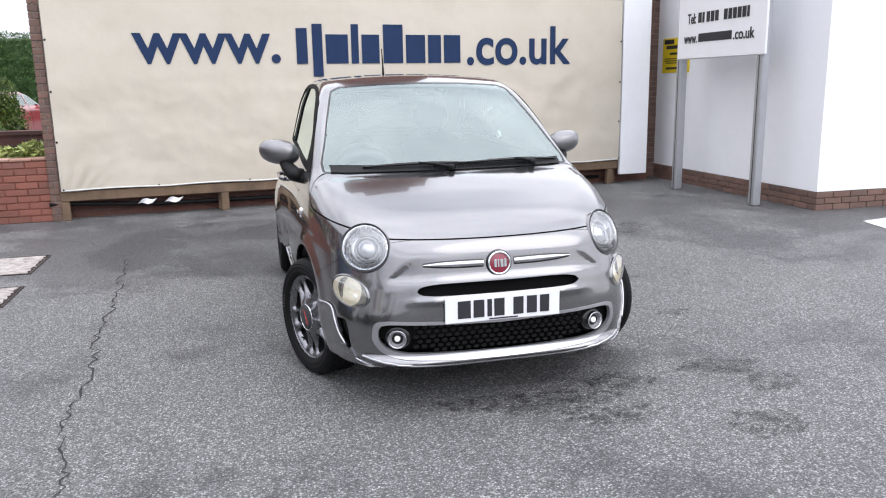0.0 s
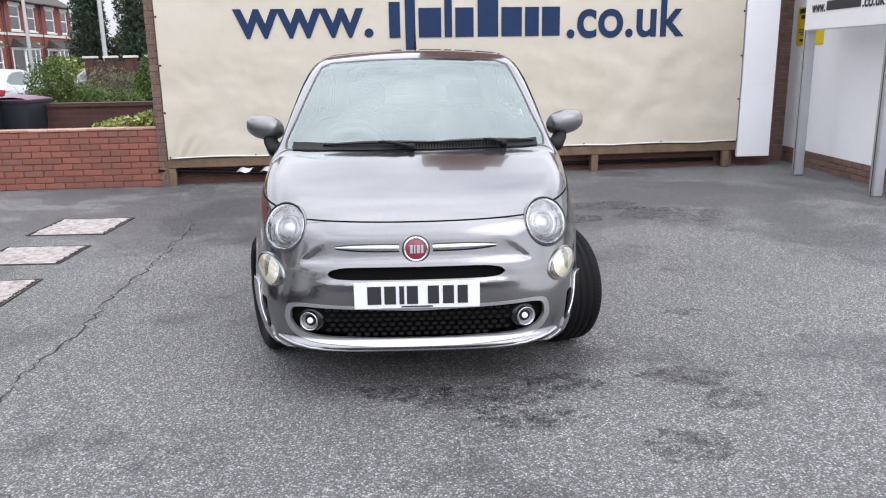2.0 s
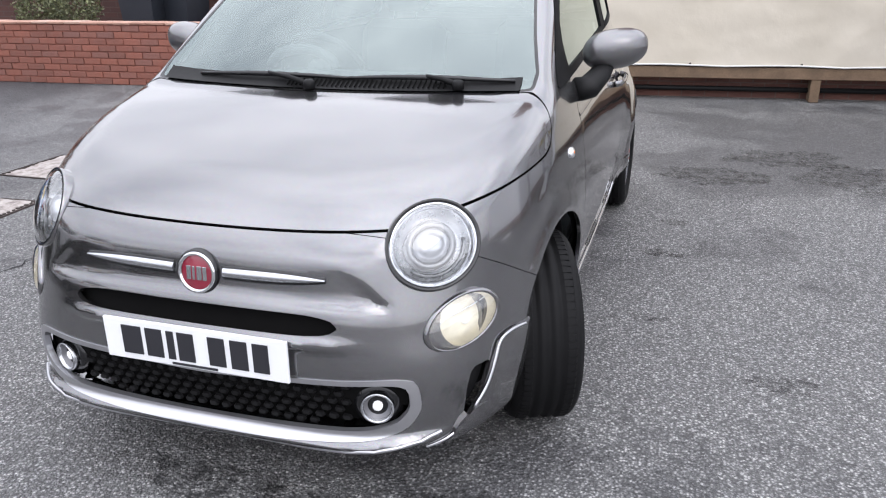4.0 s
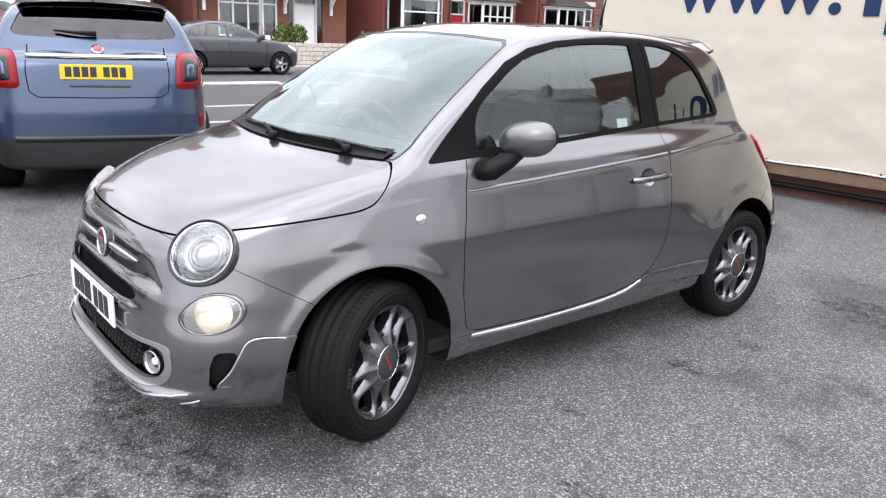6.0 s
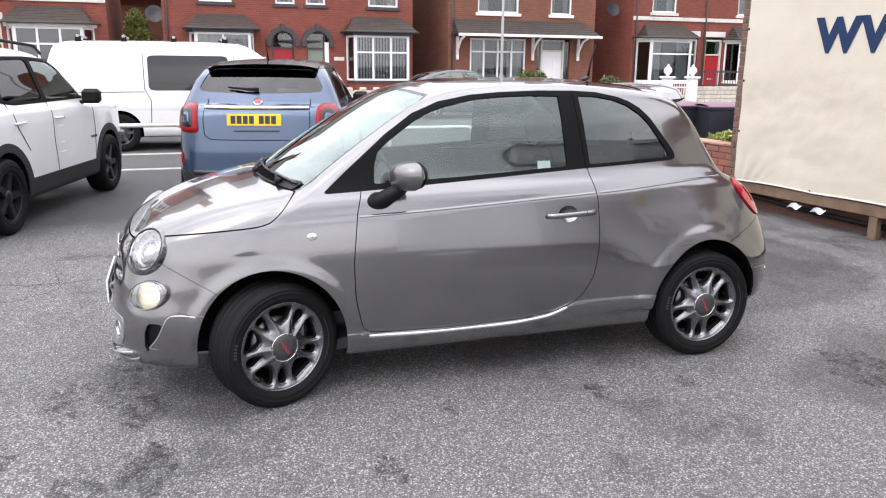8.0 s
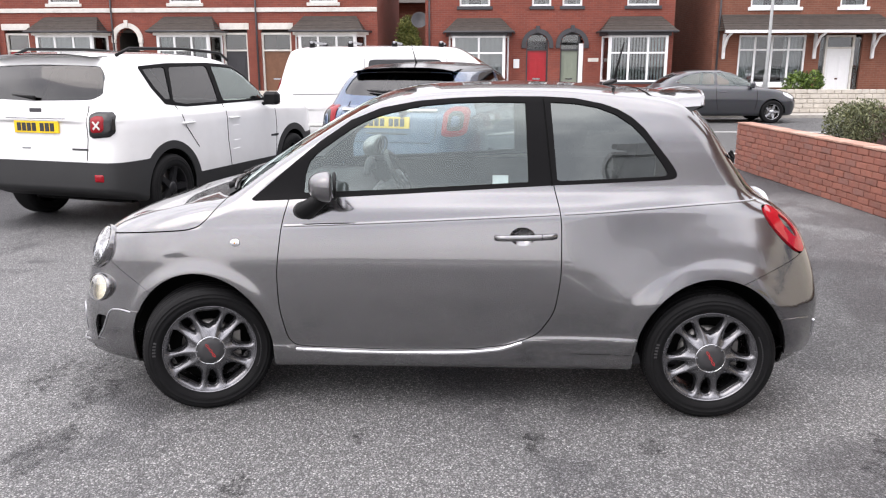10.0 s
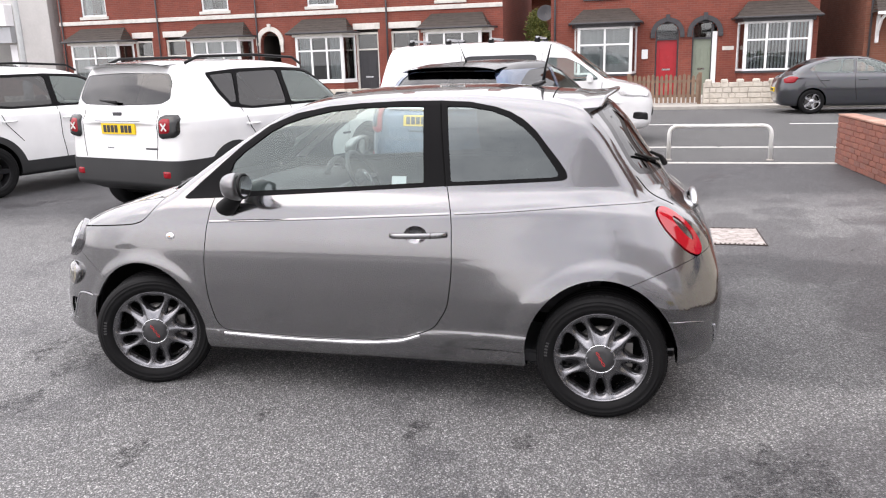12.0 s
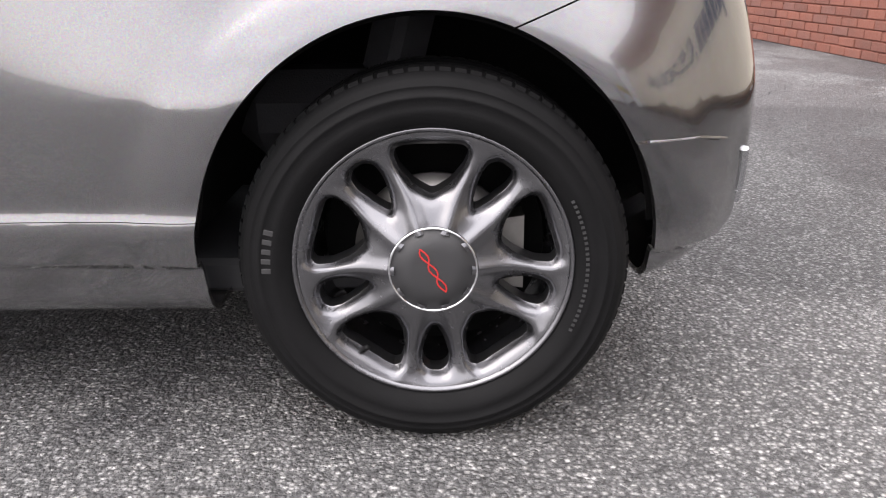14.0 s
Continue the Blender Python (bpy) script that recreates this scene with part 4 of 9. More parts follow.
class Skin:
    """A surface of points V, normals N and polygons F that can be cut along fields."""

    def __init__(self, V, N, F):
        self.V, self.N, self.F = V, N, F

    def cut(self, g):
        """Keeps the side where g (one value a point) is above nought, with a clean edge."""
        V, N = self.V, self.N
        keep = g > 0
        nv, nn, faces = [], [], []
        new_id, made = {}, {}
        used = np.full(len(V), -1)
        outV, outN = [], []

        def old(i):
            if used[i] < 0:
                used[i] = len(outV)
                outV.append(V[i])
                outN.append(N[i])
            return used[i]

        def mid(i, j):
            key = (i, j) if i < j else (j, i)
            if key not in made:
                t = g[i] / (g[i] - g[j])
                made[key] = len(outV)
                outV.append(V[i] + (V[j] - V[i]) * t)
                m = N[i] + (N[j] - N[i]) * t
                outN.append(m / (np.linalg.norm(m) + 1e-9))
            return made[key]

        for f in self.F:
            ks = [keep[i] for i in f]
            if all(ks):
                faces.append(tuple(old(i) for i in f))
            elif any(ks):
                p = []
                for a in range(len(f)):
                    i, j = f[a], f[(a + 1) % len(f)]
                    if keep[i]:
                        p.append(old(i))
                    if keep[i] != keep[j]:
                        p.append(mid(i, j))
                if len(p) > 2:
                    faces.append(tuple(p))
        return Skin(np.array(outV).reshape(-1, 3), np.array(outN).reshape(-1, 3), faces)

    def split(self, fn, gap=0.0):
        """Inside and outside of a field, each drawn back by the gap."""
        g = fn(self.V[:, 0], self.V[:, 1], self.V[:, 2])
        return self.cut(g - gap), self.cut(-g - gap)

    def moved(self, d):
        return Skin(self.V + self.N * d, self.N, self.F)

    def mesh(self, name, flange=0.0, flip=False):
        """A Blender mesh with true normals; flange: how deep the cut edges turn inwards."""
        V, F = [tuple(p) for p in self.V], [tuple(int(i) for i in f) for f in self.F]
        nrm = [tuple(n) for n in self.N]
        k = len(F)
        if flange:
            seen = {}
            for f in F:
                for a in range(len(f)):
                    i, j = f[a], f[(a + 1) % len(f)]
                    seen[i, j] = seen.get((i, j), 0) + 1
            rim = [(i, j) for i, j in seen if (j, i) not in seen]
            low = {}
            for i, j in rim:
                for q in (i, j):
                    if q not in low:
                        low[q] = len(V)
                        V.append(tuple(self.V[q] - self.N[q] * flange))
                F.append((j, i, low[i], low[j]))
        me = bpy.data.meshes.new(name)
        me.from_pydata(V, [], F)
        me.polygons.foreach_set("use_smooth", [i < k for i in range(len(F))])
        loops = []
        for n, f in enumerate(F):
            loops += [nrm[i] for i in f] if n < k else [(0, 0, 0)] * len(f)
        me.normals_split_custom_set(loops)
        me.update()
        return me


def field_skin(fn, lo, hi, cell):
    """The nought surface of a field, by surface nets drawn onto the field."""
    ax = [np.arange(a, b + cell, cell) for a, b in zip(lo, hi)]
    val = fn(*np.meshgrid(*ax, indexing="ij"))
    s = val < 0
    n = s.shape
    c = np.zeros(tuple(k - 1 for k in n), int)
    for i in (0, 1):
        for j in (0, 1):
            for k in (0, 1):
                c += s[i:n[0] - 1 + i, j:n[1] - 1 + j, k:n[2] - 1 + k]
    active = (c > 0) & (c < 8)
    ids = np.full(c.shape, -1)
    idx = np.argwhere(active)
    ids[active] = np.arange(len(idx))
    acc, cnt = np.zeros((len(idx), 3)), np.zeros(len(idx))
    for axis in range(3):
        for b in (0, 1):
            for d in (0, 1):
                o = [0, 0, 0]
                u, w = [q for q in range(3) if q != axis]
                o[u], o[w] = b, d
                p = idx + o
                e = np.zeros(3, int)
                e[axis] = 1
                q = p + e
                va, vb = val[tuple(p.T)], val[tuple(q.T)]
                m = (va < 0) != (vb < 0)
                t = np.where(m, va / np.where(m, va - vb, 1), 0)
                pos = np.array(o, float)[None] + t[:, None] * e
                acc[m] += pos[m]
                cnt[m] += 1
    V = (idx + acc / cnt[:, None]) * cell + np.array(lo)
    F = []
    for axis in range(3):
        u, w = (axis + 1) % 3, (axis + 2) % 3
        e = np.zeros(3, int)
        e[axis] = 1
        a = s[tuple(slice(0, n[q] - (q == axis)) for q in range(3))]
        b = s[tuple(slice(int(q == axis), n[q]) for q in range(3))]
        hits = np.argwhere(a != b)
        hits = hits[(hits[:, u] > 0) & (hits[:, w] > 0) & (hits[:, u] < n[u] - 1) & (hits[:, w] < n[w] - 1)]
        eu, ew = np.zeros(3, int), np.zeros(3, int)
        eu[u], ew[w] = 1, 1
        quad = np.stack([ids[tuple((hits - eu - ew).T)], ids[tuple((hits - ew).T)], ids[tuple(hits.T)], ids[tuple((hits - eu).T)]], 1)
        out = a[tuple(hits.T)]
        quad[~out] = quad[~out][:, ::-1]
        F.append(quad[(quad >= 0).all(1)])
    F = np.concatenate(F)

    def grad(P):
        g = np.empty_like(P)
        for q in range(3):
            d = np.zeros(3)
            d[q] = 0.002
            g[:, q] = (fn(*(P + d).T) - fn(*(P - d).T)) / 0.004
        return g

    for _ in range(4):
        g = grad(V)
        step = fn(*V.T)[:, None] * g / ((g * g).sum(1)[:, None] + 1e-6)
        V = V - np.clip(step, -cell, cell)
    N = grad(V)
    N /= np.linalg.norm(N, axis=1)[:, None] + 1e-9
    return Skin(V, N, [tuple(f) for f in F])


def car_field(front, rear, width, top, roof, cab, nf=4.3, nr=6.5, mid=-0.1, crown=0.06, bow_f=0.22, bow_r=0.3, rake=0.10, k_top=0.05, k_cab=0.07, k_join=0.03, taper=None, low=0.17, extra=None, cab_low=0.75):
    """A car body: a tub rounded in the plan, a bonnet and deck surface, and a cabin on it. y runs from the nose to the tail."""

    def fn(x, y, z):
        x = np.abs(x)
        w = width(z)
        if extra:
            w = w + extra(x, y, z)
        yf, yr = front(z), rear(z)
        head = y < mid
        t = np.where(head, (mid - y) / (mid - yf), (y - mid) / (yr - mid))
        n = np.where(head, nf(z) if callable(nf) else nf, nr(z) if callable(nr) else nr)
        rho = (np.power(x / w, n) + np.power(np.maximum(t, 1e-4), n)) ** (1 / n)
        d1 = (rho - 1) * w
        d2 = (z - top(y) + crown * x * x) * 0.95
        tub = smax(smax(d1, d2, k_top), (low(y) if callable(low) else low) - z, 0.05)
        ye = y - np.where(y < 0.2, bow_f, -bow_r) * x * x
        zc = roof(ye)
        sl = (roof(ye + 0.01) - roof(ye - 0.01)) / 0.02
        d5 = (z - zc + (rake + (0.10 - rake) * sig((y + 0.25) / 0.07)) * x * x) / np.sqrt(1 + sl * sl)
        wc = cab(z) * (taper(y) if taper else 1.0)
        cabin = smax(smax(x - wc, d5, k_cab), cab_low - z, 0.02)
        return smin(tub, cabin, k_join)

    return fn


def arch_field(y, z, r, x_min=0.45, stretch=1.0):
    """Inside of a wheel arch, open towards the ground."""
    return lambda X, Y, Z: np.where(np.abs(X) > x_min, r - np.hypot(Y - y, np.maximum(Z - z, 0) / stretch + np.minimum(Z - z, 0) * 0.12), -1.0)


def side_poly(poly, x_min=0.3):
    return lambda X, Y, Z: np.where(np.abs(X) > x_min, poly_dist(Y, Z, poly), -1.0)


def end_poly(poly, y_max=None, y_min=None):
    """A region in the front or rear view, mirrored about the middle."""
    def fn(X, Y, Z):
        d = poly_dist(np.abs(X), Z, poly)
        ok = (Y < y_max) if y_max is not None else (Y > y_min)
        return np.where(ok, d, -1.0)
    return fn


def disc_field(c, n, r, stretch=1.0):
    """Inside of a round hole about an axis (mirrored about the middle)."""
    c, n = np.array(c, float), np.array(n, float) / np.linalg.norm(n)

    def fn(X, Y, Z):
        p = np.stack([np.abs(X), Y, Z], -1) - c
        a = p @ n
        d = p - a[..., None] * n
        d[..., 2] *= stretch
        return np.where(np.abs(a) < 0.2, r - np.linalg.norm(d, axis=-1), -1.0)

    return fn


def tree_of(skin):
    return BVHTree.FromPolygons([tuple(p) for p in skin.V], [tuple(int(i) for i in f) for f in skin.F])


def lay(tree, pts, way, off=0.0):
    """Drops points along a direction onto a surface; returns (place, normal) pairs."""
    out = []
    for p in pts:
        hit, nrm, _, _ = tree.ray_cast(Vector(p), Vector(way))
        if hit is not None:
            if nrm.dot(Vector(way)) > 0:
                nrm = -nrm
            out.append((hit + nrm * off, nrm))
    return out


def strip(pairs, width, thick):
    """A low rounded strip along laid points; width: one for all or one a point."""
    g, v, f = Geo(), [], []
    k = len(pairs)
    wide = width if isinstance(width, list) else [width] * k
    for i, (p, n) in enumerate(pairs):
        d = (pairs[min(k - 1, i + 1)][0] - pairs[max(0, i - 1)][0]).normalized()
        s = d.cross(n).normalized()
        for a, b in ((-0.5, -0.3), (-0.42, 0.7), (0, 1.0), (0.42, 0.7), (0.5, -0.3)):
            v.append(p + s * wide[i] * a + n * thick * b)
    for i in range(k - 1):
        for j in range(4):
            a = i * 5 + j
            f.append((a, a + 1, a + 6, a + 5))
    g.add(v, f, None, True)
    g.add([v[j] for j in range(5)], [(0, 1, 2, 3, 4)])
    g.add([v[(k - 1) * 5 + j] for j in range(5)], [(4, 3, 2, 1, 0)])
    return g


def dense(pts, step=0.02):
    out = []
    for a, b in zip(pts, pts[1:]):
        k = max(1, int(math.dist(a, b) / step))
        out += [tuple(a[i] + (b[i] - a[i]) * j / k for i in range(len(a))) for j in range(k)]
    return out + [tuple(pts[-1])]


def catmull(pts, per=6):
    """A smooth line through points."""
    P = [Vector(p) for p in pts]
    P = [P[0] * 2 - P[1]] + P + [P[-1] * 2 - P[-2]]
    out = []
    for i in range(1, len(P) - 2):
        for j in range(per):
            t = j / per
            a, b, c, d = P[i - 1:i + 3]
            out.append(0.5 * (2 * b + (c - a) * t + (2 * a - 5 * b + 4 * c - d) * t * t + (3 * b - a - 3 * c + d) * t ** 3))
    return out + [P[-2]]


def axis_pose(c, n, up=(0, 0, 1)):
    """A pose whose z axis is n and whose y axis leans to up."""
    z = Vector(n).normalized()
    x = Vector(up).cross(z).normalized()
    y = z.cross(x)
    return Matrix(((x.x, y.x, z.x, c[0]), (x.y, y.y, z.y, c[1]), (x.z, y.z, z.z, c[2]), (0, 0, 0, 1)))


# ---- wheels: the axle is z, the outer face looks to +z ----
def tyre_geo(R, rim_r, half, tread=True, seg=72):
    g = Geo()
    prof = [(rim_r - 0.003, half * 0.84), (rim_r + 0.006, half * 0.97), (rim_r + (R - rim_r) * 0.22, half * 1.02), (rim_r + (R - rim_r) * 0.30, half * 1.045), (rim_r + (R - rim_r) * 0.34, half * 1.035), (rim_r + (R - rim_r) * 0.5, half * 1.04), (rim_r + (R - rim_r) * 0.52, half * 1.055), (rim_r + (R - rim_r) * 0.56, half * 1.055), (rim_r + (R - rim_r) * 0.58, half * 1.035), (rim_r + (R - rim_r) * 0.7, half * 1.0), (rim_r + (R - rim_r) * 0.715, half * 1.012), (rim_r + (R - rim_r) * 0.73, half * 0.995), (rim_r + (R - rim_r) * 0.82, half * 0.95), (rim_r + (R - rim_r) * 0.93, half * 0.86), (R - 0.004, half * 0.76)]
    crown = [(R, half * 0.6)]
    if tread:
        for a, b in ((0.42, 0.34), (0.06, -0.06), (-0.34, -0.42)):
            crown += [(R, half * a + 0.006), (R - 0.007, half * a), (R - 0.007, half * b), (R, half * b - 0.006)]
    crown += [(R, -half * 0.6)]
    full = prof + crown + [(r, -h) for r, h in prof[::-1]]
    g.lathe(full, seg, caps=False)
    blocks = Geo()
    if tread:  # shoulder blocks with sipes between
        for s in (1, -1):
            for i in range(84):
                a = 2 * math.pi * i / 84
                m = Matrix.Rotation(a, 4, "Z")
                v = []
                for da in (-0.027, 0.027):
                    for r, h in ((R - 0.012, 0.86), (R + 0.0005, 0.735), (R + 0.0015, 0.5), (R - 0.008, 0.45)):
                        v.append((r * math.cos(da), r * math.sin(da), s * half * h))
                q = [(0, 1, 5, 4), (1, 2, 6, 5), (2, 3, 7, 6), (0, 4, 7, 3)]
                blocks.add(v, q if s < 0 else [x[::-1] for x in q], m)
                blocks.add(v, [(0, 3, 2, 1), (4, 5, 6, 7)], m)
    return g, blocks


def simple_wheel(parent, R, rim_r, half, spokes, rim_mat, at, name="wheel", spoke_w=0.035):
    """Tyre, barrel and plain spokes for the cars farther off."""
    w = part(name, Geo().lathe([(rim_r * 0.97, half * 0.8), (rim_r, half * 0.9), (rim_r, half * 0.8), (rim_r * 0.9, half * 0.2), (rim_r * 0.9, -half * 0.8)], 36, caps=False), rim_mat, parent, at=at)
    part("tyre", tyre_geo(R, rim_r, half, False, 40)[0], RUBBER, w)
    g = Geo()
    for i in range(spokes):
        a = 2 * math.pi * i / spokes
        m = Matrix.Rotation(a, 4, "Z")
        g.add([(0.03, -spoke_w, half * 0.72), (0.03, spoke_w, half * 0.72), (rim_r * 0.97, spoke_w * 0.75, half * 0.8), (rim_r * 0.97, -spoke_w * 0.75, half * 0.8), (0.03, -spoke_w * 1.2, half * 0.4), (0.03, spoke_w * 1.2, half * 0.4), (rim_r * 0.97, spoke_w, half * 0.45), (rim_r * 0.97, -spoke_w, half * 0.45)], [(0, 3, 2, 1), (0, 4, 7, 3), (1, 2, 6, 5), (4, 5, 6, 7)][:3] + [(0, 1, 5, 4)], m)
    g.lathe([(0.0, half * 0.84), (0.05, half * 0.82), (0.065, half * 0.7), (0.065, half * 0.4)], 20, caps=False)
    part("spokes", g, rim_mat, w)
    part("brake_disc", Geo().lathe([(0.0, half * 0.1), (rim_r * 0.78, half * 0.1), (rim_r * 0.78, half * 0.0)], 28, caps=False), STEEL, w)
    # black disc paints the shade behind the spokes
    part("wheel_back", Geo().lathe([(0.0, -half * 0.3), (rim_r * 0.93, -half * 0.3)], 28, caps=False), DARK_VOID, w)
    return w

# ================= the grey hatchback =================
car = thing("hatchback_car", "small grey metallic three-door hatchback parked on asphalt, front wheels turned", "car")
WR, TW = 0.292, 0.0975
FA, RA, WZ = -1.15, 1.15, 0.292

sill_z = curve((-1.2, 0.33), (-0.84, 0.318), (-0.3, 0.302), (0.0, 0.306), (0.2, 0.325), (0.35, 0.37), (0.8, 0.381), (1.3, 0.39))
crease_z = curve((-1.9, 0.80), (-1.2, 0.852), (-0.38, 0.888), (0.64, 0.94), (1.35, 0.978), (1.8, 0.98))


def grey_extra(x, y, z):
    """Side details: a step under the waist crease, flared arches, a fuller sill skirt."""
    e = -0.008 * sig((z - crease_z(y)) / 0.008) * sig((y + 1.25) / 0.08)
    e = e + 0.012 * sig((sill_z(y) - z) / 0.006) * (np.abs(y) < 0.95)
    for yc in (FA, RA):
        r = np.hypot(y - yc, z - WZ)
        edge = 0.395 if yc < 0 else 0.432
        e = e + 0.005 * np.exp(-((r - 0.36) / 0.04) ** 2) * (z > 0.2)
        e = e + (0.005 if yc < 0 else 0.008) * sig((edge - r) / 0.011) * sig((z - 0.30) / 0.03)
    e = e + (0.022 - 0.155 * np.clip(z - 0.54, 0, 0.42)) * sig((0.60 - np.hypot(y - 1.24, (z - 0.52) * 0.9)) / 0.07) * (z > 0.3)
    e = e - 0.003 * np.exp(-((z - 0.50) / 0.12) ** 2) * np.exp(-((y + 0.1) / 0.55) ** 4)
    return e


grey_fn = car_field(
    front=curve((0.1, -1.74), (0.18, -1.81), (0.25, -1.855), (0.33, -1.866), (0.45, -1.87), (0.55, -1.862), (0.65, -1.835), (0.75, -1.80), (0.85, -1.75), (1.0, -1.64)),
    rear=curve((0.1, 1.55), (0.2, 1.625), (0.35, 1.68), (0.5, 1.69), (0.62, 1.68), (0.75, 1.645), (0.88, 1.59), (1.0, 1.53), (1.1, 1.47)),
    width=curve((0.1, 0.70), (0.19, 0.745), (0.27, 0.766), (0.36, 0.784), (0.46, 0.797), (0.58, 0.806), (0.68, 0.803), (0.78, 0.791), (0.86, 0.776), (0.93, 0.762), (1.02, 0.745), (1.1, 0.72)),
    top=curve((-1.95, 0.68), (-1.86, 0.735), (-1.8, 0.775), (-1.7, 0.826), (-1.55, 0.880), (-1.4, 0.925), (-1.2, 0.972), (-1.0, 1.003), (-0.6, 1.02), (0.6, 1.03), (1.1, 1.04), (1.35, 1.01), (1.5, 0.955), (1.62, 0.88), (1.75, 0.75)),
    roof=curve((-1.6, 0.58), (-1.3, 0.84), (-1.075, 1.020), (-0.876, 1.153), (-0.70, 1.262), (-0.519, 1.365), (-0.427, 1.41), (-0.3, 1.45), (-0.15, 1.474), (0.0, 1.483), (0.25, 1.489), (0.5, 1.486), (0.8, 1.466), (1.0, 1.44), (1.13, 1.40), (1.22, 1.32), (1.32, 1.18), (1.42, 1.04), (1.6, 0.80), (1.9, 0.40)),
    cab=curve((0.7, 0.78), (0.95, 0.735), (1.05, 0.698), (1.2, 0.656), (1.3, 0.627), (1.4, 0.586), (1.5, 0.54)),
    taper=curve((-1.2, 0.96), (-0.8, 0.99), (-0.4, 1.0), (0.5, 1.0), (0.9, 0.965), (1.2, 0.90), (1.5, 0.83)),
    extra=grey_extra, bow_f=0.16, rake=0.06, k_cab=0.05, low=curve((-1.9, 0.195), (-1.45, 0.185), (-0.9, 0.20), (1.0, 0.205), (1.42, 0.225), (1.54, 0.24), (1.62, 0.28), (1.75, 0.33)), k_top=0.075, nf=lambda z: 4.1 + 1.3 * sig((0.46 - z) / 0.05), nr=lambda z: 6.5 + 1.5 * sig((0.6 - z) / 0.06))

BLADE = [(-1.30, 0.457), (-1.56, 0.462), (-1.605, 0.452), (-1.632, 0.41), (-1.66, 0.355), (-1.695, 0.308), (-1.74, 0.27), (-1.76, 0.14), (-1.30, 0.14)]
FLAP = [(1.30, 0.478), (1.53, 0.478), (1.575, 0.465), (1.60, 0.42), (1.625, 0.36), (1.63, 0.16), (1.30, 0.16)]
BAND = [(-0.2, 0.606), (0.30, 0.604), (0.475, 0.600), (0.42, 0.655), (0.365, 0.690), (0.30, 0.702), (0.0, 0.708), (-0.2, 0.708)]


def grey_body(x, y, z):
    """The body with the pressed relief of the nose; a rise is taken from the field, a hollow added."""
    d, a = grey_fn(x, y, z), np.abs(x)
    nose = sig((-1.45 - y) / 0.02)
    d = d + 0.006 * nose * sig(poly_dist(a, z, BAND) / 0.006) * np.clip((0.705 - z) / 0.10, 0, 1)
    d = d - 0.006 * nose * np.exp(-((z - 0.512) / 0.016) ** 2) * sig((0.37 - a) / 0.02)
    d = d - 0.014 * nose * np.exp(-((z - 0.236 - 0.10 * a ** 3) / 0.020) ** 2) * sig((0.60 - a) / 0.03)
    d = d + 0.012 * nose * np.exp(-((z - 0.205) / 0.008) ** 2) * sig((0.62 - a) / 0.02)
    return d


skin = field_skin(grey_body, (-0.938, -1.96, 0.08), (0.938, 1.78, 1.56), 0.0146)
grey_tree = tree_of(skin)

# outlines in the side view (y, z)
DOOR_WIN = [(-0.915, 0.978), (-0.80, 1.075), (-0.711, 1.148), (-0.60, 1.237), (-0.463, 1.328), (-0.327, 1.382), (-0.163, 1.412), (0.0, 1.425), (0.2, 1.432), (0.396, 1.431), (0.436, 1.052), (-0.2, 1.015), (-0.758, 0.985)]
REAR_WIN = [(0.396, 1.431), (0.53, 1.424), (0.655, 1.400), (0.72, 1.378), (0.783, 1.343), (0.84, 1.293), (0.885, 1.236), (0.94, 1.168), (0.975, 1.120), (0.985, 1.098), (0.98, 1.083), (0.965, 1.076), (0.93, 1.073), (0.436, 1.052)]
SURROUND = DOOR_WIN[:10] + REAR_WIN[1:13] + DOOR_WIN[10:]
DOOR_GLASS = [(-0.672, 1.014), (-0.665, 1.10), (-0.642, 1.158), (-0.60, 1.195), (-0.46, 1.292), (-0.38, 1.333), (-0.297, 1.359), (-0.15, 1.391), (0.0, 1.404), (0.15, 1.408), (0.312, 1.406), (0.328, 1.066), (-0.2, 1.035)]
QUARTER = [(0.424, 1.408), (0.53, 1.402), (0.63, 1.385), (0.71, 1.356), (0.784, 1.308), (0.84, 1.252), (0.887, 1.187), (0.93, 1.128), (0.943, 1.105), (0.938, 1.094), (0.92, 1.090), (0.455, 1.070)]
DOOR = rounded([(-0.735, 0.99), (-0.765, 0.88), (-0.79, 0.67), (-0.785, 0.50), (-0.755, 0.36), (-0.72, 0.318), (-0.3, 0.306), (0.05, 0.312), (0.24, 0.335), (0.38, 0.39), (0.45, 0.50), (0.475, 0.67), (0.472, 0.92), (0.437, 1.06), (0.43, 1.10), (-0.735, 1.05)], 0.28)
SCREEN = [(0.0, 0.99), (0.3, 0.985), (0.55, 0.98), (0.660, 0.99), (0.662, 1.03), (0.625, 1.129), (0.590, 1.24), (0.553, 1.342), (0.532, 1.39), (0.48, 1.412), (0.25, 1.425), (0.0, 1.43), (-0.2, 1.43), (-0.2, 0.99)]
BACKLIGHT = [(-0.2, 1.06), (0.0, 1.06), (0.35, 1.065), (0.50, 1.085), (0.525, 1.12), (0.50, 1.25), (0.455, 1.36), (0.42, 1.39), (0.0, 1.40), (-0.2, 1.40)]
GRILLE_OUT = rounded([(-0.2, 0.408), (0.0, 0.408), (0.35, 0.425), (0.50, 0.434), (0.555, 0.425), (0.565, 0.35), (0.53, 0.295), (0.45, 0.262), (0.2, 0.244), (0.0, 0.241), (-0.2, 0.241)], 0.35)
GRILLE_IN = rounded([(-0.2, 0.397), (0.0, 0.397), (0.35, 0.412), (0.49, 0.42), (0.535, 0.41), (0.54, 0.352), (0.505, 0.312), (0.43, 0.288), (0.2, 0.276), (0.0, 0.274), (-0.2, 0.274)], 0.35)
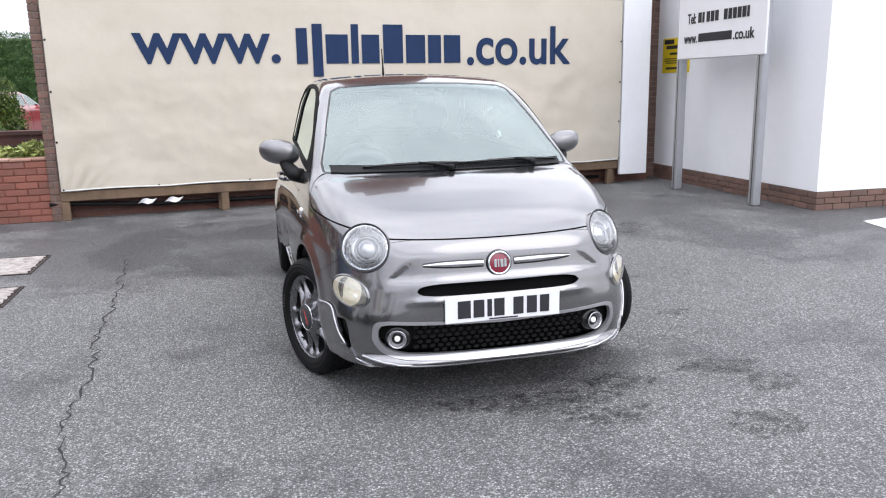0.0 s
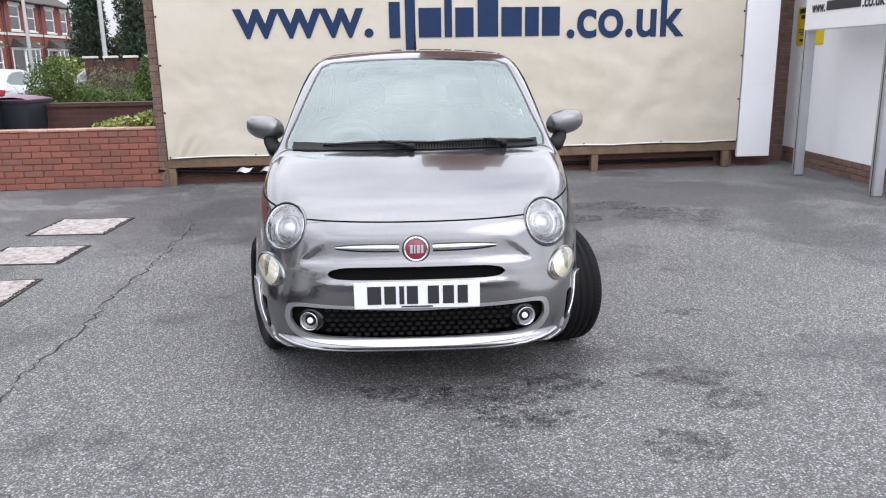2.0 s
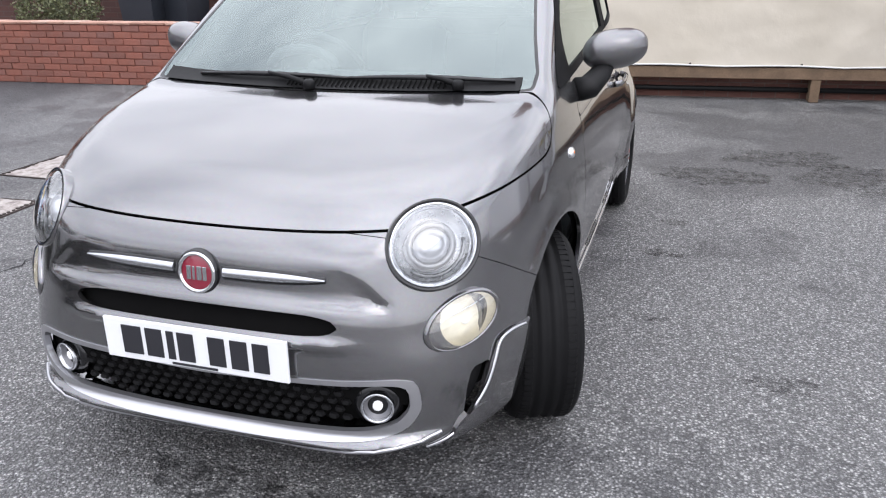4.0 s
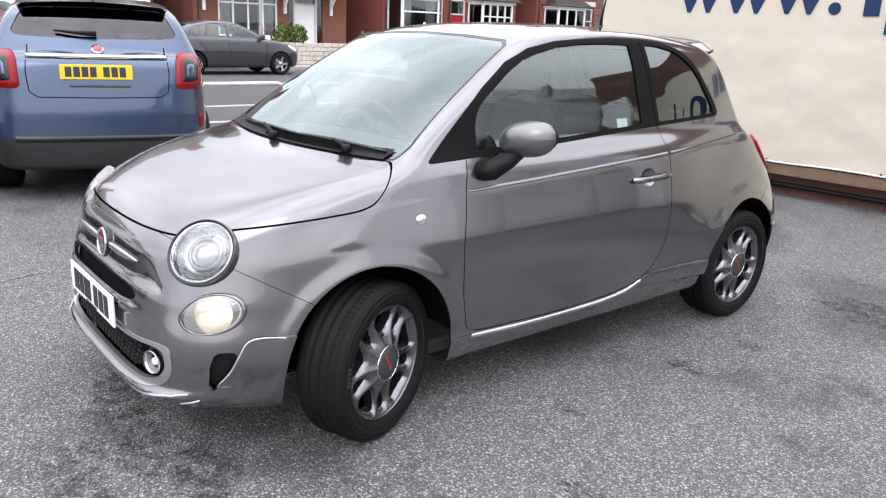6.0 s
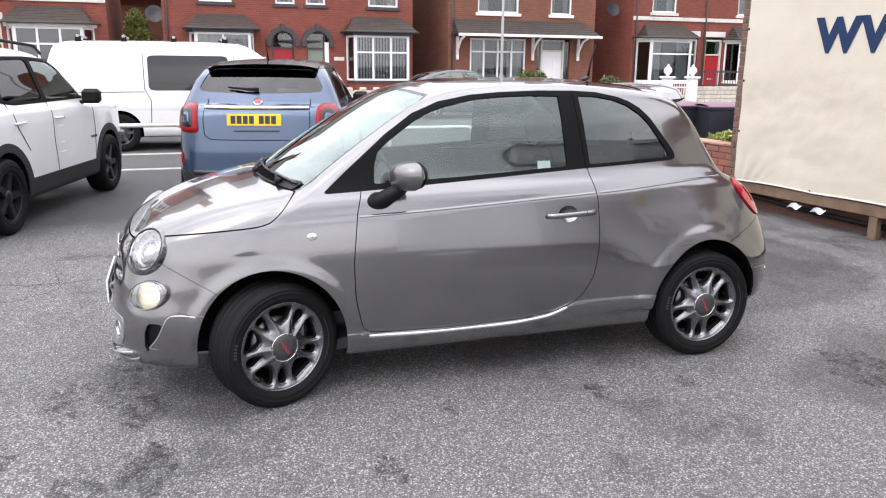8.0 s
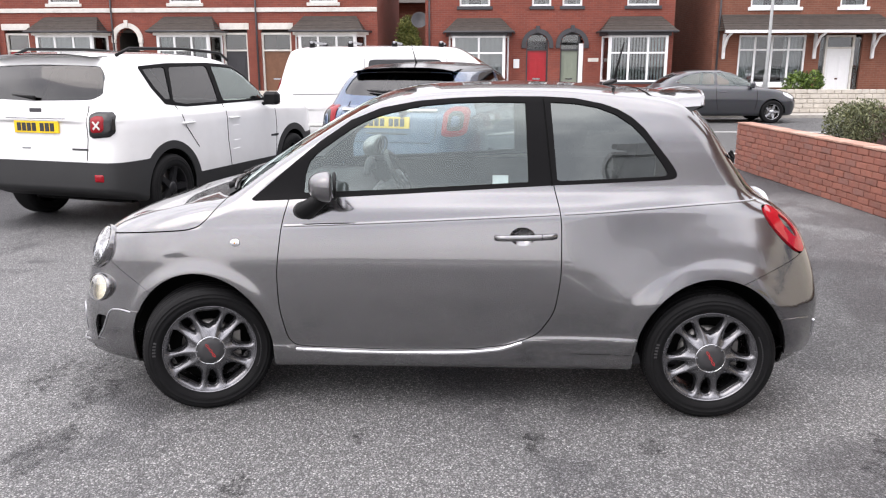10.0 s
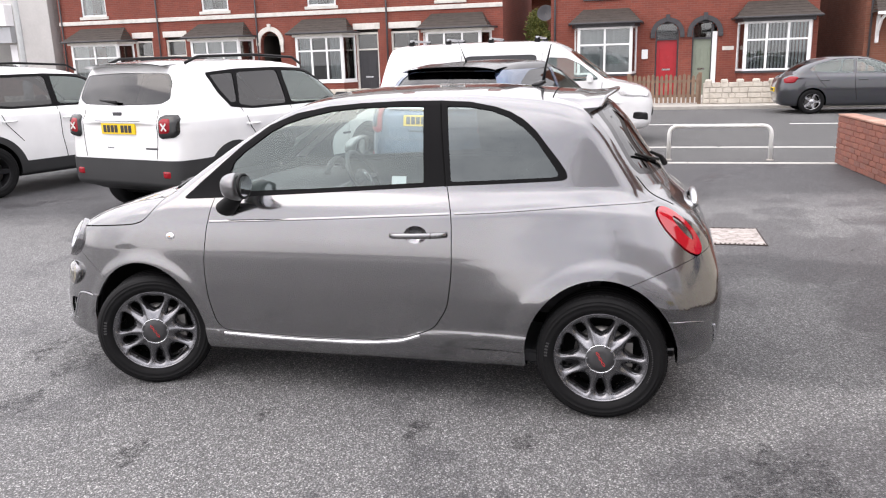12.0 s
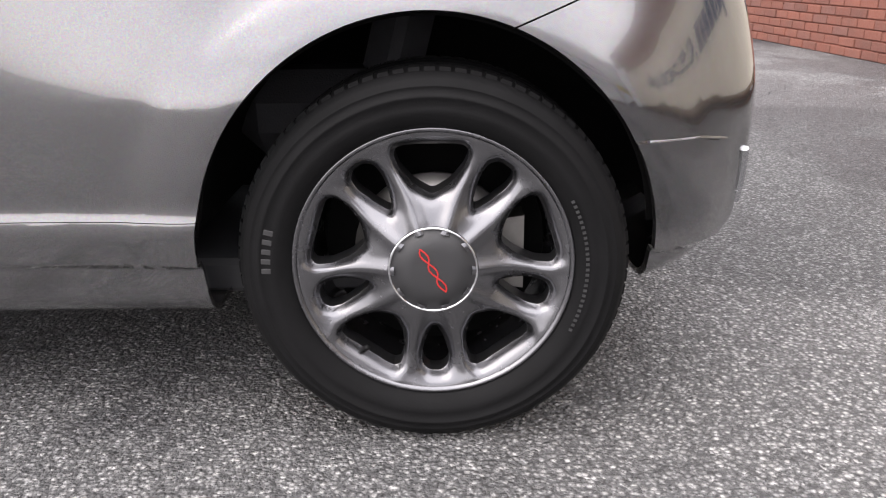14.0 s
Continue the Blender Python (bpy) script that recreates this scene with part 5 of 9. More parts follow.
SLOT = rounded([(-0.2, 0.582), (0.0, 0.582), (0.29, 0.584), (0.36, 0.572), (0.375, 0.55), (0.33, 0.533), (0.0, 0.53), (-0.2, 0.53)], 0.35)
SLIT = rounded([(-1.634, 0.420), (-1.650, 0.380), (-1.672, 0.330), (-1.706, 0.286), (-1.718, 0.300), (-1.716, 0.372), (-1.700, 0.420)], 0.12)

HL = ((0.538, -1.650, 0.706), (0.46, -0.76, 0.46))
DRL = ((0.650, -1.712, 0.545), (0.66, -0.76, 0.08))

def on_skin(c, n):
    """The point where an axis meets the body."""
    hit = grey_tree.ray_cast(Vector(c) + Vector(n).normalized() * 0.3, -Vector(n).normalized())
    return hit[0], hit[1]


hl_c, hl_s = on_skin(*HL)
drl_c, drl_s = on_skin(*DRL)
hl_n = (Vector(HL[1]).normalized() * 0.7 + hl_s * 0.3).normalized()
drl_n = (Vector(DRL[1]).normalized() * 0.4 + drl_s * 0.6).normalized()


TC = grey_tree.ray_cast(Vector((1.2, 1.478, 0.857)), Vector((-1, 0, 0)))
TL = Vector((-0.04, 0.145, -0.215)).normalized()
TN = TC[1]
TM = TN.cross(TL).normalized()
if TM.y < 0:
    TM = -TM


def tail_field(k, shift):
    """Inside of the long rounded tail lamp on the rear corner."""
    c, l, m = np.array(TC[0]), np.array(TL), np.array(TM)

    def fn(X, Y, Z):
        p = np.stack([np.abs(X), Y, Z], -1) - c - m * shift
        a, b, n = p @ l, p @ m, p @ np.array(TN)
        q = (np.abs(a / (0.132 * k)) ** 2.3 + np.abs(b / (0.054 * k ** 1.6)) ** 2.3) ** (1 / 2.3)
        return np.where((Y > 1.2) & (np.abs(n) < 0.15), (1 - q) * 0.054, -1.0)

    return fn


rest = skin
for fld in (arch_field(FA - 0.01, WZ, 0.336, 0.45, 1.08), arch_field(RA - 0.005, WZ, 0.338, 0.45, 1.09)):
    rest = rest.split(fld)[1]
screen, rest = rest.split(end_poly(SCREEN, y_max=0.1), 0.0)
backlight, rest = rest.split(end_poly(BACKLIGHT, y_min=0.8), 0.0)
surround, rest = rest.split(side_poly(SURROUND, 0.47), 0.0)
_, rest = rest.split(disc_field(hl_c, hl_n, 0.105))
_, rest = rest.split(disc_field(drl_c, drl_n, 0.064))
lining = rest.moved(-0.03)
grille_ring, rest = rest.split(end_poly(GRILLE_OUT, y_max=-1.5), 0.0)
grille_hole, grille_ring = grille_ring.split(end_poly(GRILLE_IN, y_max=-1.5), 0.0)
slot_hole, rest = rest.split(end_poly(SLOT, y_max=-1.5), 0.0)
slit_hole, rest = rest.split(side_poly(SLIT, 0.5), 0.0)
bonnet_z = curve((-1.95, 0.70), (-1.75, 0.757), (-1.66, 0.788), (-1.59, 0.803), (-1.43, 0.823), (-1.31, 0.835), (-1.21, 0.846), (-1.155, 0.862), (-1.11, 0.898), (-1.05, 0.965), (-0.98, 1.03))
bonnet, rest = rest.split(lambda X, Y, Z: np.minimum(np.minimum((Z - bonnet_z(Y)) * 0.9, -1.150 + 0.29 * X * X - Y), (Z - 0.757 - 0.05 * X * X) * 0.9), 0.0026)
door_l, rest = rest.split(side_poly(DOOR), 0.0022)
tail_l, rest = rest.split(tail_field(1.0, 0.0), 0.0015)
front_b, rest = rest.split(lambda X, Y, Z: np.where(Y < -0.95, (Y + 1.65) * -0.498 + (Z - 0.702) * -0.867, -1.0), 0.0010)
rear_b, rest = rest.split(lambda X, Y, Z: np.where(Y > 1.0, (Y - 1.279) * 0.361 + (Z - 0.641) * -0.933, -1.0), 0.0012)
skirt, rest = rest.split(lambda X, Y, Z: np.where((np.abs(Y) < 1.0) & (np.abs(X) > 0.4), sill_z(Y) - 0.004 - Z, -1.0), 0.0006)

part("body", rest.mesh("body", 0.012), PAINT_GREY, car, "grey metallic body shell")
part("bonnet", bonnet.mesh("bonnet", 0.012), PAINT_GREY, car, "smooth grey metallic bonnet")
for s, nm in ((1, "left"), (-1, "right")):
    half = door_l.cut(door_l.V[:, 0] * s)
    cup, half = half.split(lambda X, Y, Z: 0.040 - np.hypot((Y - 0.303) * 0.72, Z - 0.838))
    d = part("door", half.mesh("door", 0.012), PAINT_GREY, car, "grey metallic passenger door" if s > 0 else "grey metallic driver's door")
    if s > 0:
        near_door = d
    else:
        far_door = d
    q = np.clip(1 - ((cup.V[:, 1] - 0.303) * 0.72 / 0.040) ** 2 - ((cup.V[:, 2] - 0.838) / 0.040) ** 2, 0, 1)
    cup.V = cup.V - cup.N * (0.030 * q ** 0.6)[:, None]
    g_ = np.stack([np.sign(cup.V[:, 0]) * 0.8, (0.303 - cup.V[:, 1]) / 0.05, (0.838 - cup.V[:, 2]) / 0.04], 1)
    cup.N = g_ / np.linalg.norm(g_, axis=1)[:, None]
    part("grip_cup", cup.mesh("grip_cup"), PAINT_GREY, d, "recessed grip cup")
    sk = skirt.cut(skirt.V[:, 0] * s)
    part("side_skirt", sk.mesh("side_skirt", 0.01), PAINT_GREY, car, "grey sill skirt with a bright upper edge")
fin, front_b = front_b.split(side_poly(BLADE))
flap, rear_b = rear_b.split(side_poly(FLAP))
bumper_f = part("front_bumper", front_b.mesh("front_bumper", 0.014), PAINT_GREY, car, "grey front bumper")
bumper_r = part("rear_bumper", rear_b.mesh("rear_bumper", 0.012), PAINT_GREY, car, "grey rear bumper")
for s in (1, -1):
    part("corner_fin", fin.cut(fin.V[:, 0] * s).moved(0.008).mesh("corner_fin", 0.014), PAINT_GREY, bumper_f, "proud grey corner fin before the wheel")
    part("corner_flap", flap.cut(flap.V[:, 0] * s).moved(0.007).mesh("corner_flap", 0.012), PAINT_GREY, bumper_r, "proud grey lower corner of the bumper")
upper, lower = lining.split(lambda X, Y, Z: Z - 1.02)
lower = lower.cut(lower.V[:, 2] - 0.345)
# the lining's black also puts the shade into the shut gaps
part("inner_lining", lower.mesh("inner_lining"), DARK_VOID, car, "near-black inner lining painting shade into the panel gaps")
part("headliner", upper.mesh("headliner"), HEADLINER, car, "pale grey headliner and pillar trim")
part("grille_surround", grille_ring.moved(0.004).mesh("grille_surround", 0.016), SATIN_GREY, bumper_f, "satin silver grille surround")
# near-black sheets paint the shade behind grille and slot openings
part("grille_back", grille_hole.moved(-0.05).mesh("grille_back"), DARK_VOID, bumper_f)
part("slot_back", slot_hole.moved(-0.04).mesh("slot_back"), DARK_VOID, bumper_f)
for s in (1, -1):
    part("slit_back", slit_hole.cut(slit_hole.V[:, 0] * s).moved(-0.025).mesh("slit_back"), BLACK_PLASTIC, bumper_f)


# ---- glazing ----
def glazing():
    for s in (1, -1):
        half = surround.cut(surround.V[:, 0] * s)
        g1, trim = half.split(side_poly(DOOR_GLASS))
        g2, trim = trim.split(side_poly(QUARTER))
        t = part("window_surround", trim.moved(0.003).mesh("window_surround", 0.012), BLACK_TRIM, car, "black window surround and door pillar")
        a = part("door_window", g1.moved(-0.004).mesh("door_window"), DOOR_GLASS_MAT, t)
        b = part("quarter_window", g2.moved(-0.004).mesh("quarter_window"), QUARTER_GLASS, t, "dark tinted rear side window")
        a.visible_shadow = b.visible_shadow = False
        seam = lay(grey_tree, dense([(s, 0.392, 1.42), (s, 0.432, 1.05)], 0.02), (-s, 0, 0), 0.004)
        part("seam", strip(seam, 0.006, 0.001), DARK_VOID, t)
    inner = [(x * 0.984 if x > 0 else x, 1.205 + (z - 1.205) * 0.972) for x, z in SCREEN]
    g, band = screen.split(end_poly(inner, y_max=0.1))
    w = part("windscreen", g.moved(-0.002).mesh("windscreen"), SCREEN_GLASS, car)
    w.visible_shadow = False
    part("screen_band", band.moved(-0.001).mesh("screen_band", 0.01), GLOSS_BLACK, w, "black border of the windscreen")
    g, band = backlight.split(end_poly([(x * 0.9 if x > 0 else x, 1.23 + (z - 1.23) * 0.85) for x, z in BACKLIGHT], y_min=0.8))
    w = part("rear_window", g.moved(-0.002).mesh("rear_window"), TINT_GLASS, car, "dark tinted rear window")
    w.visible_shadow = False
    part("window_band", band.moved(-0.001).mesh("window_band", 0.01), GLOSS_BLACK, w)


BLACK_TRIM = plain("satin_black_trim", (0.006, 0.006, 0.0065), 0.6, vary=0.1, Specular_IOR_Level=0.08)
glazing()


def laid_front(pts, off=0.0, s=1):
    return lay(grey_tree, [(x * s, -3.0, z) for x, z in pts], (0, 1, 0), off)


# ---- wheels of the grey car ----
def alloy_face():
    """A five-armed double-spoke alloy with big and small windows between the spokes."""
    nr_, nt = 44, 260
    r = np.linspace(0.056, 0.1965, nr_)
    t = np.linspace(0, 2 * np.pi, nt, endpoint=False)
    R_, T_ = np.meshgrid(r, t, indexing="ij")
    X, Y = R_ * np.cos(T_), R_ * np.sin(T_)
    big = [(0.176, -0.046), (0.176, 0.046), (0.164, 0.054), (0.142, 0.046), (0.118, 0.026), (0.103, 0.0), (0.118, -0.026), (0.142, -0.046), (0.164, -0.054)]
    small = [(0.178, -0.010), (0.178, 0.010), (0.168, 0.020), (0.150, 0.021), (0.122, 0.013), (0.101, 0.003), (0.101, -0.003), (0.122, -0.013), (0.150, -0.021), (0.168, -0.020)]
    big, small = rounded(big, 0.3), rounded(small, 0.3)
    d = np.full(X.shape, -1.0)
    for i in range(5):
        for poly, a in ((big, math.radians(90 + 72 * i)), (small, math.radians(54 + 72 * i))):
            u, v = X * math.cos(a) + Y * math.sin(a), -X * math.sin(a) + Y * math.cos(a)
            d = np.maximum(d, poly_dist(u, v, poly))
    h = 0.012 * np.exp(-((R_ - 0.05) / 0.035) ** 2) - 0.010 * np.exp(-((R_ - 0.14) / 0.05) ** 2) + 0.004 * np.exp(-((R_ - 0.196) / 0.01) ** 2)
    for i in range(5):  # each arm carries two raised ribs
        for side in (-1, 1):
            a = math.radians(54 + 72 * i + side * 17)
            off = np.abs((T_ - a + np.pi) % (2 * np.pi) - np.pi) * R_
            h = h + 0.006 * np.exp(-(off / 0.011) ** 2) * sig((0.185 - R_) / 0.006)
    h = h - 0.016 * np.exp(-np.maximum(-d, 0) / 0.0055) * sig((0.193 - R_) / 0.004)
    V = np.stack([X, Y, h], -1).reshape(-1, 3)
    F = []
    for i in range(nr_ - 1):
        for j in range(nt):
            k = (j + 1) % nt
            F.append((i * nt + j, (i + 1) * nt + j, (i + 1) * nt + k, i * nt + k))
    N = np.zeros_like(V)
    F_ = np.array(F)
    fn = np.cross(V[F_[:, 1]] - V[F_[:, 0]], V[F_[:, 3]] - V[F_[:, 0]])
    for c in range(4):
        np.add.at(N, F_[:, c], fn)
    N /= np.linalg.norm(N, axis=1)[:, None]
    s = Skin(V, N, F).cut(-d.reshape(-1))
    me = s.mesh("alloy")
    # thick walls: the cut edges go straight back
    seen = {}
    for f in s.F:
        for a in range(len(f)):
            seen[f[a], f[(a + 1) % len(f)]] = 1
    rim = [(i, j) for i, j in seen if (j, i) not in seen]
    g = Geo()
    for i, j in rim:
        a, b = s.V[i], s.V[j]
        g.add([a, b, (b[0] * 1.01, b[1] * 1.01, b[2] - 0.035), (a[0] * 1.01, a[1] * 1.01, a[2] - 0.035)], [(1, 0, 3, 2)], None, False)
    return me, g


ALLOY, ALLOY_WALL = alloy_face()
TYRE, TREAD = (g.mesh("tyre") for g in tyre_geo(WR, 0.2130, TW, True, 90))
WALL_ME = ALLOY_WALL.mesh("alloy_wall")


def grey_wheel(x, y, turn, s):
    at = pose(x, y, WZ, 0, 0, turn) @ (pose(0, 0, 0, 90, 0, 90) if s > 0 else pose(0, 0, 0, 90, 0, -90))
    w = part("wheel", Geo().lathe([(0.197, 0.070), (0.192, 0.03), (0.186, -0.05), (0.186, -0.085)], 72, caps=False), RIM, car, "gunmetal alloy wheel", at)
    ty = part("tyre", TYRE, RUBBER, w, "black rubber tyre")
    tagged(part("tread", TREAD, RUBBER, ty), kind="stuff")
    part("rim_lip", Geo().lathe([(0.2030, 0.079), (0.2055, 0.083), (0.2100, 0.086), (0.2110, 0.080), (0.196, 0.070)], 72, caps=False), RIM, w, "gunmetal rim lip")
    part("spokes", ALLOY, RIM, w, at=pose(0, 0, 0.079) @ Matrix.Diagonal((1.033, 1.033, 1, 1)))
    part("spoke_wall", WALL_ME, RIM_DARK, w, at=pose(0, 0, 0.079) @ Matrix.Diagonal((1.033, 1.033, 1, 1)))
    part("brake_disc", Geo().lathe([(0.07, 0.004), (0.125, 0.004), (0.125, -0.006), (0.07, -0.006)], 48, caps=False), STEEL, w)
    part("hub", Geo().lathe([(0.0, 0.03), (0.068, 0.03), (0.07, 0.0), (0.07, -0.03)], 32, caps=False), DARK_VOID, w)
    part("caliper", Geo().prism([(0.07, -0.05), (0.14, -0.06), (0.14, 0.06), (0.07, 0.05)], -0.03, 0.02), STEEL, w)
    # black disc stands in for the shade deep in the barrel
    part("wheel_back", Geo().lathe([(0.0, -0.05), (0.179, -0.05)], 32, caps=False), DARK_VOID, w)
    part("cap_ring", Geo().lathe([(0.0675, 0.086), (0.0675, 0.0935), (0.0655, 0.0955), (0.0635, 0.0945), (0.063, 0.092)], 48, caps=False), CHROME, w, "chrome ring of the centre cap")
    part("cap", Geo().lathe([(0.0638, 0.0915), (0.0638, 0.0935), (0.03, 0.0955), (0.0, 0.096)], 40, caps=False), CAP_GREY, w, "dark grey centre cap")
    for k in (-1, 1):
        pts = [(0.0055 * k * math.sin(q * math.pi * 3 / 12) - 0.55 * (q - 6) / 6 * 0.034, (q - 6) / 6 * 0.034, 0.0962) for q in range(13)]
        part("mark", Geo().tube(pts, 0.0013, 5), RED_BRIGHT, w, "plain red looped mark")
    for q in range(4):
        a = math.radians(90 + q * 72 + 9)
        part("wheel_bolt", Geo().lathe([(0.008, 0.02), (0.008, 0.05), (0.004, 0.052)], 8, pose(0.058 * math.cos(a), 0.058 * math.sin(a), 0.02)), STEEL, w)
    part("valve", Geo().tube([(-0.115, -0.15, 0.05), (-0.105, -0.135, 0.075)], 0.005, 6), BLACK_PLASTIC, w)
    g = Geo()
    for i, a0 in enumerate((165, 168.5, 172, 175.5, 179)):  # raised sidewall marks
        a = math.radians(a0)
        m = Matrix.Rotation(a, 4, "Z")
        g.box(0.238, 0.252, -0.004, 0.004, TW * 1.03, TW * 1.03 + 0.0018, 0.0006, m)
    for i in range(26):
        m = Matrix.Rotation(math.radians(-25 + i * 2.1), 4, "Z")
        g.box(0.224, 0.229, -0.002, 0.002, TW * 1.035, TW * 1.035 + 0.0012, 0, m)
    tagged(part("sidewall_mark", g, TYRE_MARK, w), kind="stuff")
    return w


CAP_GREY = plain("cap_grey", (0.035, 0.035, 0.037), 0.5, vary=0.1)
RED_BRIGHT = plain("red_enamel", (0.55, 0.03, 0.03), 0.4)
TYRE_MARK = plain("tyre_mark", (0.035, 0.035, 0.036), 0.6)
STEER = 21
grey_wheel(0.705, RA, 0, 1)
grey_wheel(-0.705, RA, 0, -1)
grey_wheel(0.705, FA, STEER, 1)
grey_wheel(-0.705, FA, STEER, -1)
for s in (1, -1):  # arch liners
    for yc in (FA, RA):
        g = Geo()
        k = 28
        v, f = [], []
        for i in range(k + 1):
            a = math.radians(5 + 170 * i / k)
            for x, rr in ((0.735, 0.374), (0.42, 0.374), (0.42, 0.05)):
                v.append((s * x, yc + rr * math.cos(a), WZ + rr * math.sin(a)))
        for i in range(k):
            for j in range(2):
                q = (i * 3 + j, i * 3 + j + 1, (i + 1) * 3 + j + 1, (i + 1) * 3 + j)
                f.append(q if s < 0 else q[::-1])
        g.add(v, f, None, True)
        part("arch_liner", g, BLACK_PLASTIC, car, "black plastic wheel arch liner")


# ---- lamps ----
def headlamp(s):
    c, n = (Vector((hl_c.x * s, hl_c.y, hl_c.z)), Vector((hl_n.x * s, hl_n.y, hl_n.z)))
    m = axis_pose(c - n * 0.012, n) @ Matrix.Rotation(math.radians(25 * s), 4, "Z") @ Matrix.Diagonal((1.13, 1.0, 1.0, 1))
    h = part("headlamp", Geo().lathe([(0.1062, 0.0098), (0.1075, 0.007), (0.1085, 0.001), (0.1075, -0.03)], 48, caps=False), PAINT_GREY, car, "round clear headlamp in a thin black bezel", m)
    part("bezel_seal", Geo().lathe([(0.0985, 0.005), (0.1020, 0.0118), (0.1066, 0.0095)], 48, caps=False), GLOSS_BLACK, h, "thin black seal")
    part("chrome_ring", Geo().lathe([(0.084, -0.006), (0.090, 0.004), (0.0970, 0.009), (0.0990, 0.004), (0.098, -0.02)], 48, caps=False), CHROME, h, "chrome ring")
    part("bowl", Geo().lathe([(0.090, 0.0), (0.078, -0.022), (0.060, -0.034), (0.040, -0.038)], 40, caps=False), LAMP_SILVER, h, "silver reflector bowl")
    part("bulb_mask", Geo().lathe([(0.0605, -0.030), (0.056, -0.016), (0.046, -0.012), (0.041, -0.020)], 36, caps=False), LAMP_SHADE, h)
    part("projector_lens", Geo().lathe([(0.041, -0.022), (0.036, -0.008), (0.024, 0.002), (0.01, 0.006), (0.0, 0.0065)], 32, caps=False), LENS_DARK, h)
    part("light_bar", Geo().tube([(0.072 * math.cos(a), 0.072 * math.sin(a), -0.010) for a in [math.radians(200 + 14 * i) for i in range(11)]], 0.005, 6), LAMP_SHADE, h)
    g = part("lens", Geo().lathe([(0.101, 0.006), (0.09, 0.017), (0.065, 0.027), (0.035, 0.033), (0.0, 0.035)], 48, caps=False), LAMP_GLASS, h)
    g.visible_shadow = False


def running_lamp(s):
    c, n = (Vector((drl_c.x * s, drl_c.y, drl_c.z)), Vector((drl_n.x * s, drl_n.y, drl_n.z)))
    m = axis_pose(c + n * 0.002, n) @ Matrix.Rotation(math.radians(16 * s), 4, "Z") @ Matrix.Diagonal((1.50, 0.90, 1.1, 1))
    h = part("running_lamp", Geo().lathe([(0.066, 0.003), (0.069, 0.006), (0.073, 0.004), (0.076, -0.004), (0.072, -0.02)], 40, caps=False), PAINT_GREY, car, "round lit running lamp in a satin ring", m)
    part("reflector", Geo().lathe([(0.068, 0.0), (0.055, -0.02), (0.03, -0.026), (0.0, -0.027)], 36, caps=False), DRL_GLOW, h, "warm lit reflector")
    part("divider", Geo().tube([(-0.055, 0.012, -0.012), (-0.02, 0.018, -0.02), (0.03, 0.014, -0.018), (0.055, 0.02, -0.01)], 0.002, 6), LAMP_SILVER, h)
    part("bulb", Geo().lathe([(0.007, -0.03), (0.007, -0.018), (0.004, -0.014), (0.0, -0.013)], 14, pose(0.012, -0.02, 0), caps=False), FOG_WHITE, h, "clear bulb")
    g = part("lens", Geo().lathe([(0.067, 0.004), (0.055, 0.014), (0.03, 0.021), (0.0, 0.023)], 40, caps=False), LAMP_GLASS, h)
    g.visible_shadow = False


def fog_lamp(s):
    m = axis_pose((0.458 * s, -1.828, 0.350), (0.30 * s, -1, 0.03))
    h = part("fog_lamp", Geo().lathe([(0.033, 0.002), (0.035, 0.010), (0.0385, 0.013), (0.041, 0.010), (0.0415, 0.0), (0.0415, -0.03)], 32, caps=False), SATIN, bumper_f, "chrome-ringed fog lamp", m)
    part("reflector", Geo().lathe([(0.034, 0.004), (0.022, -0.012), (0.0, -0.016)], 24, caps=False), DASH_GREY, h)
    part("bulb", Geo().lathe([(0.013, -0.012), (0.012, 0.0), (0.0, 0.005)], 16, caps=False), FOG_WHITE, h)


def glow(name, col, k):
    n = Nodes(name)
    n.set(Base_Color=n.ramp(n.noise(60, 3), (0.3, tuple(c * 0.8 for c in col)), (0.7, col)), Roughness=0.25, Emission_Color=col, Emission_Strength=k)
    return n.mat


LAMP_SHADE = plain("lamp_shade_grey", (0.24, 0.245, 0.25), 0.25, 0.7)
DRL_GLOW = glow("lit_running_lamp", (0.84, 0.79, 0.64), 0.11)
FOG_WHITE = glow("fog_bulb_white", (0.85, 0.86, 0.88), 0.3)
AMBER = plain("amber_bulb", (0.75, 0.25, 0.03), 0.3)
for s in (1, -1):
    headlamp(s)
    running_lamp(s)
    fog_lamp(s)

# tail lamps: a red ring with a body-coloured heart
for s in (1, -1):
    half = tail_l.cut(tail_l.V[:, 0] * s)
    heart, ring = half.split(tail_field(0.5, 0.016))
    t = part("tail_lamp", ring.moved(0.010).mesh("tail_lamp", 0.018), RED_LENS, car, "glossy red ring-shaped tail lamp")
    part("heart", heart.moved(0.004).mesh("heart", 0.01), PAINT_GREY, t, "body-coloured heart of the lamp")

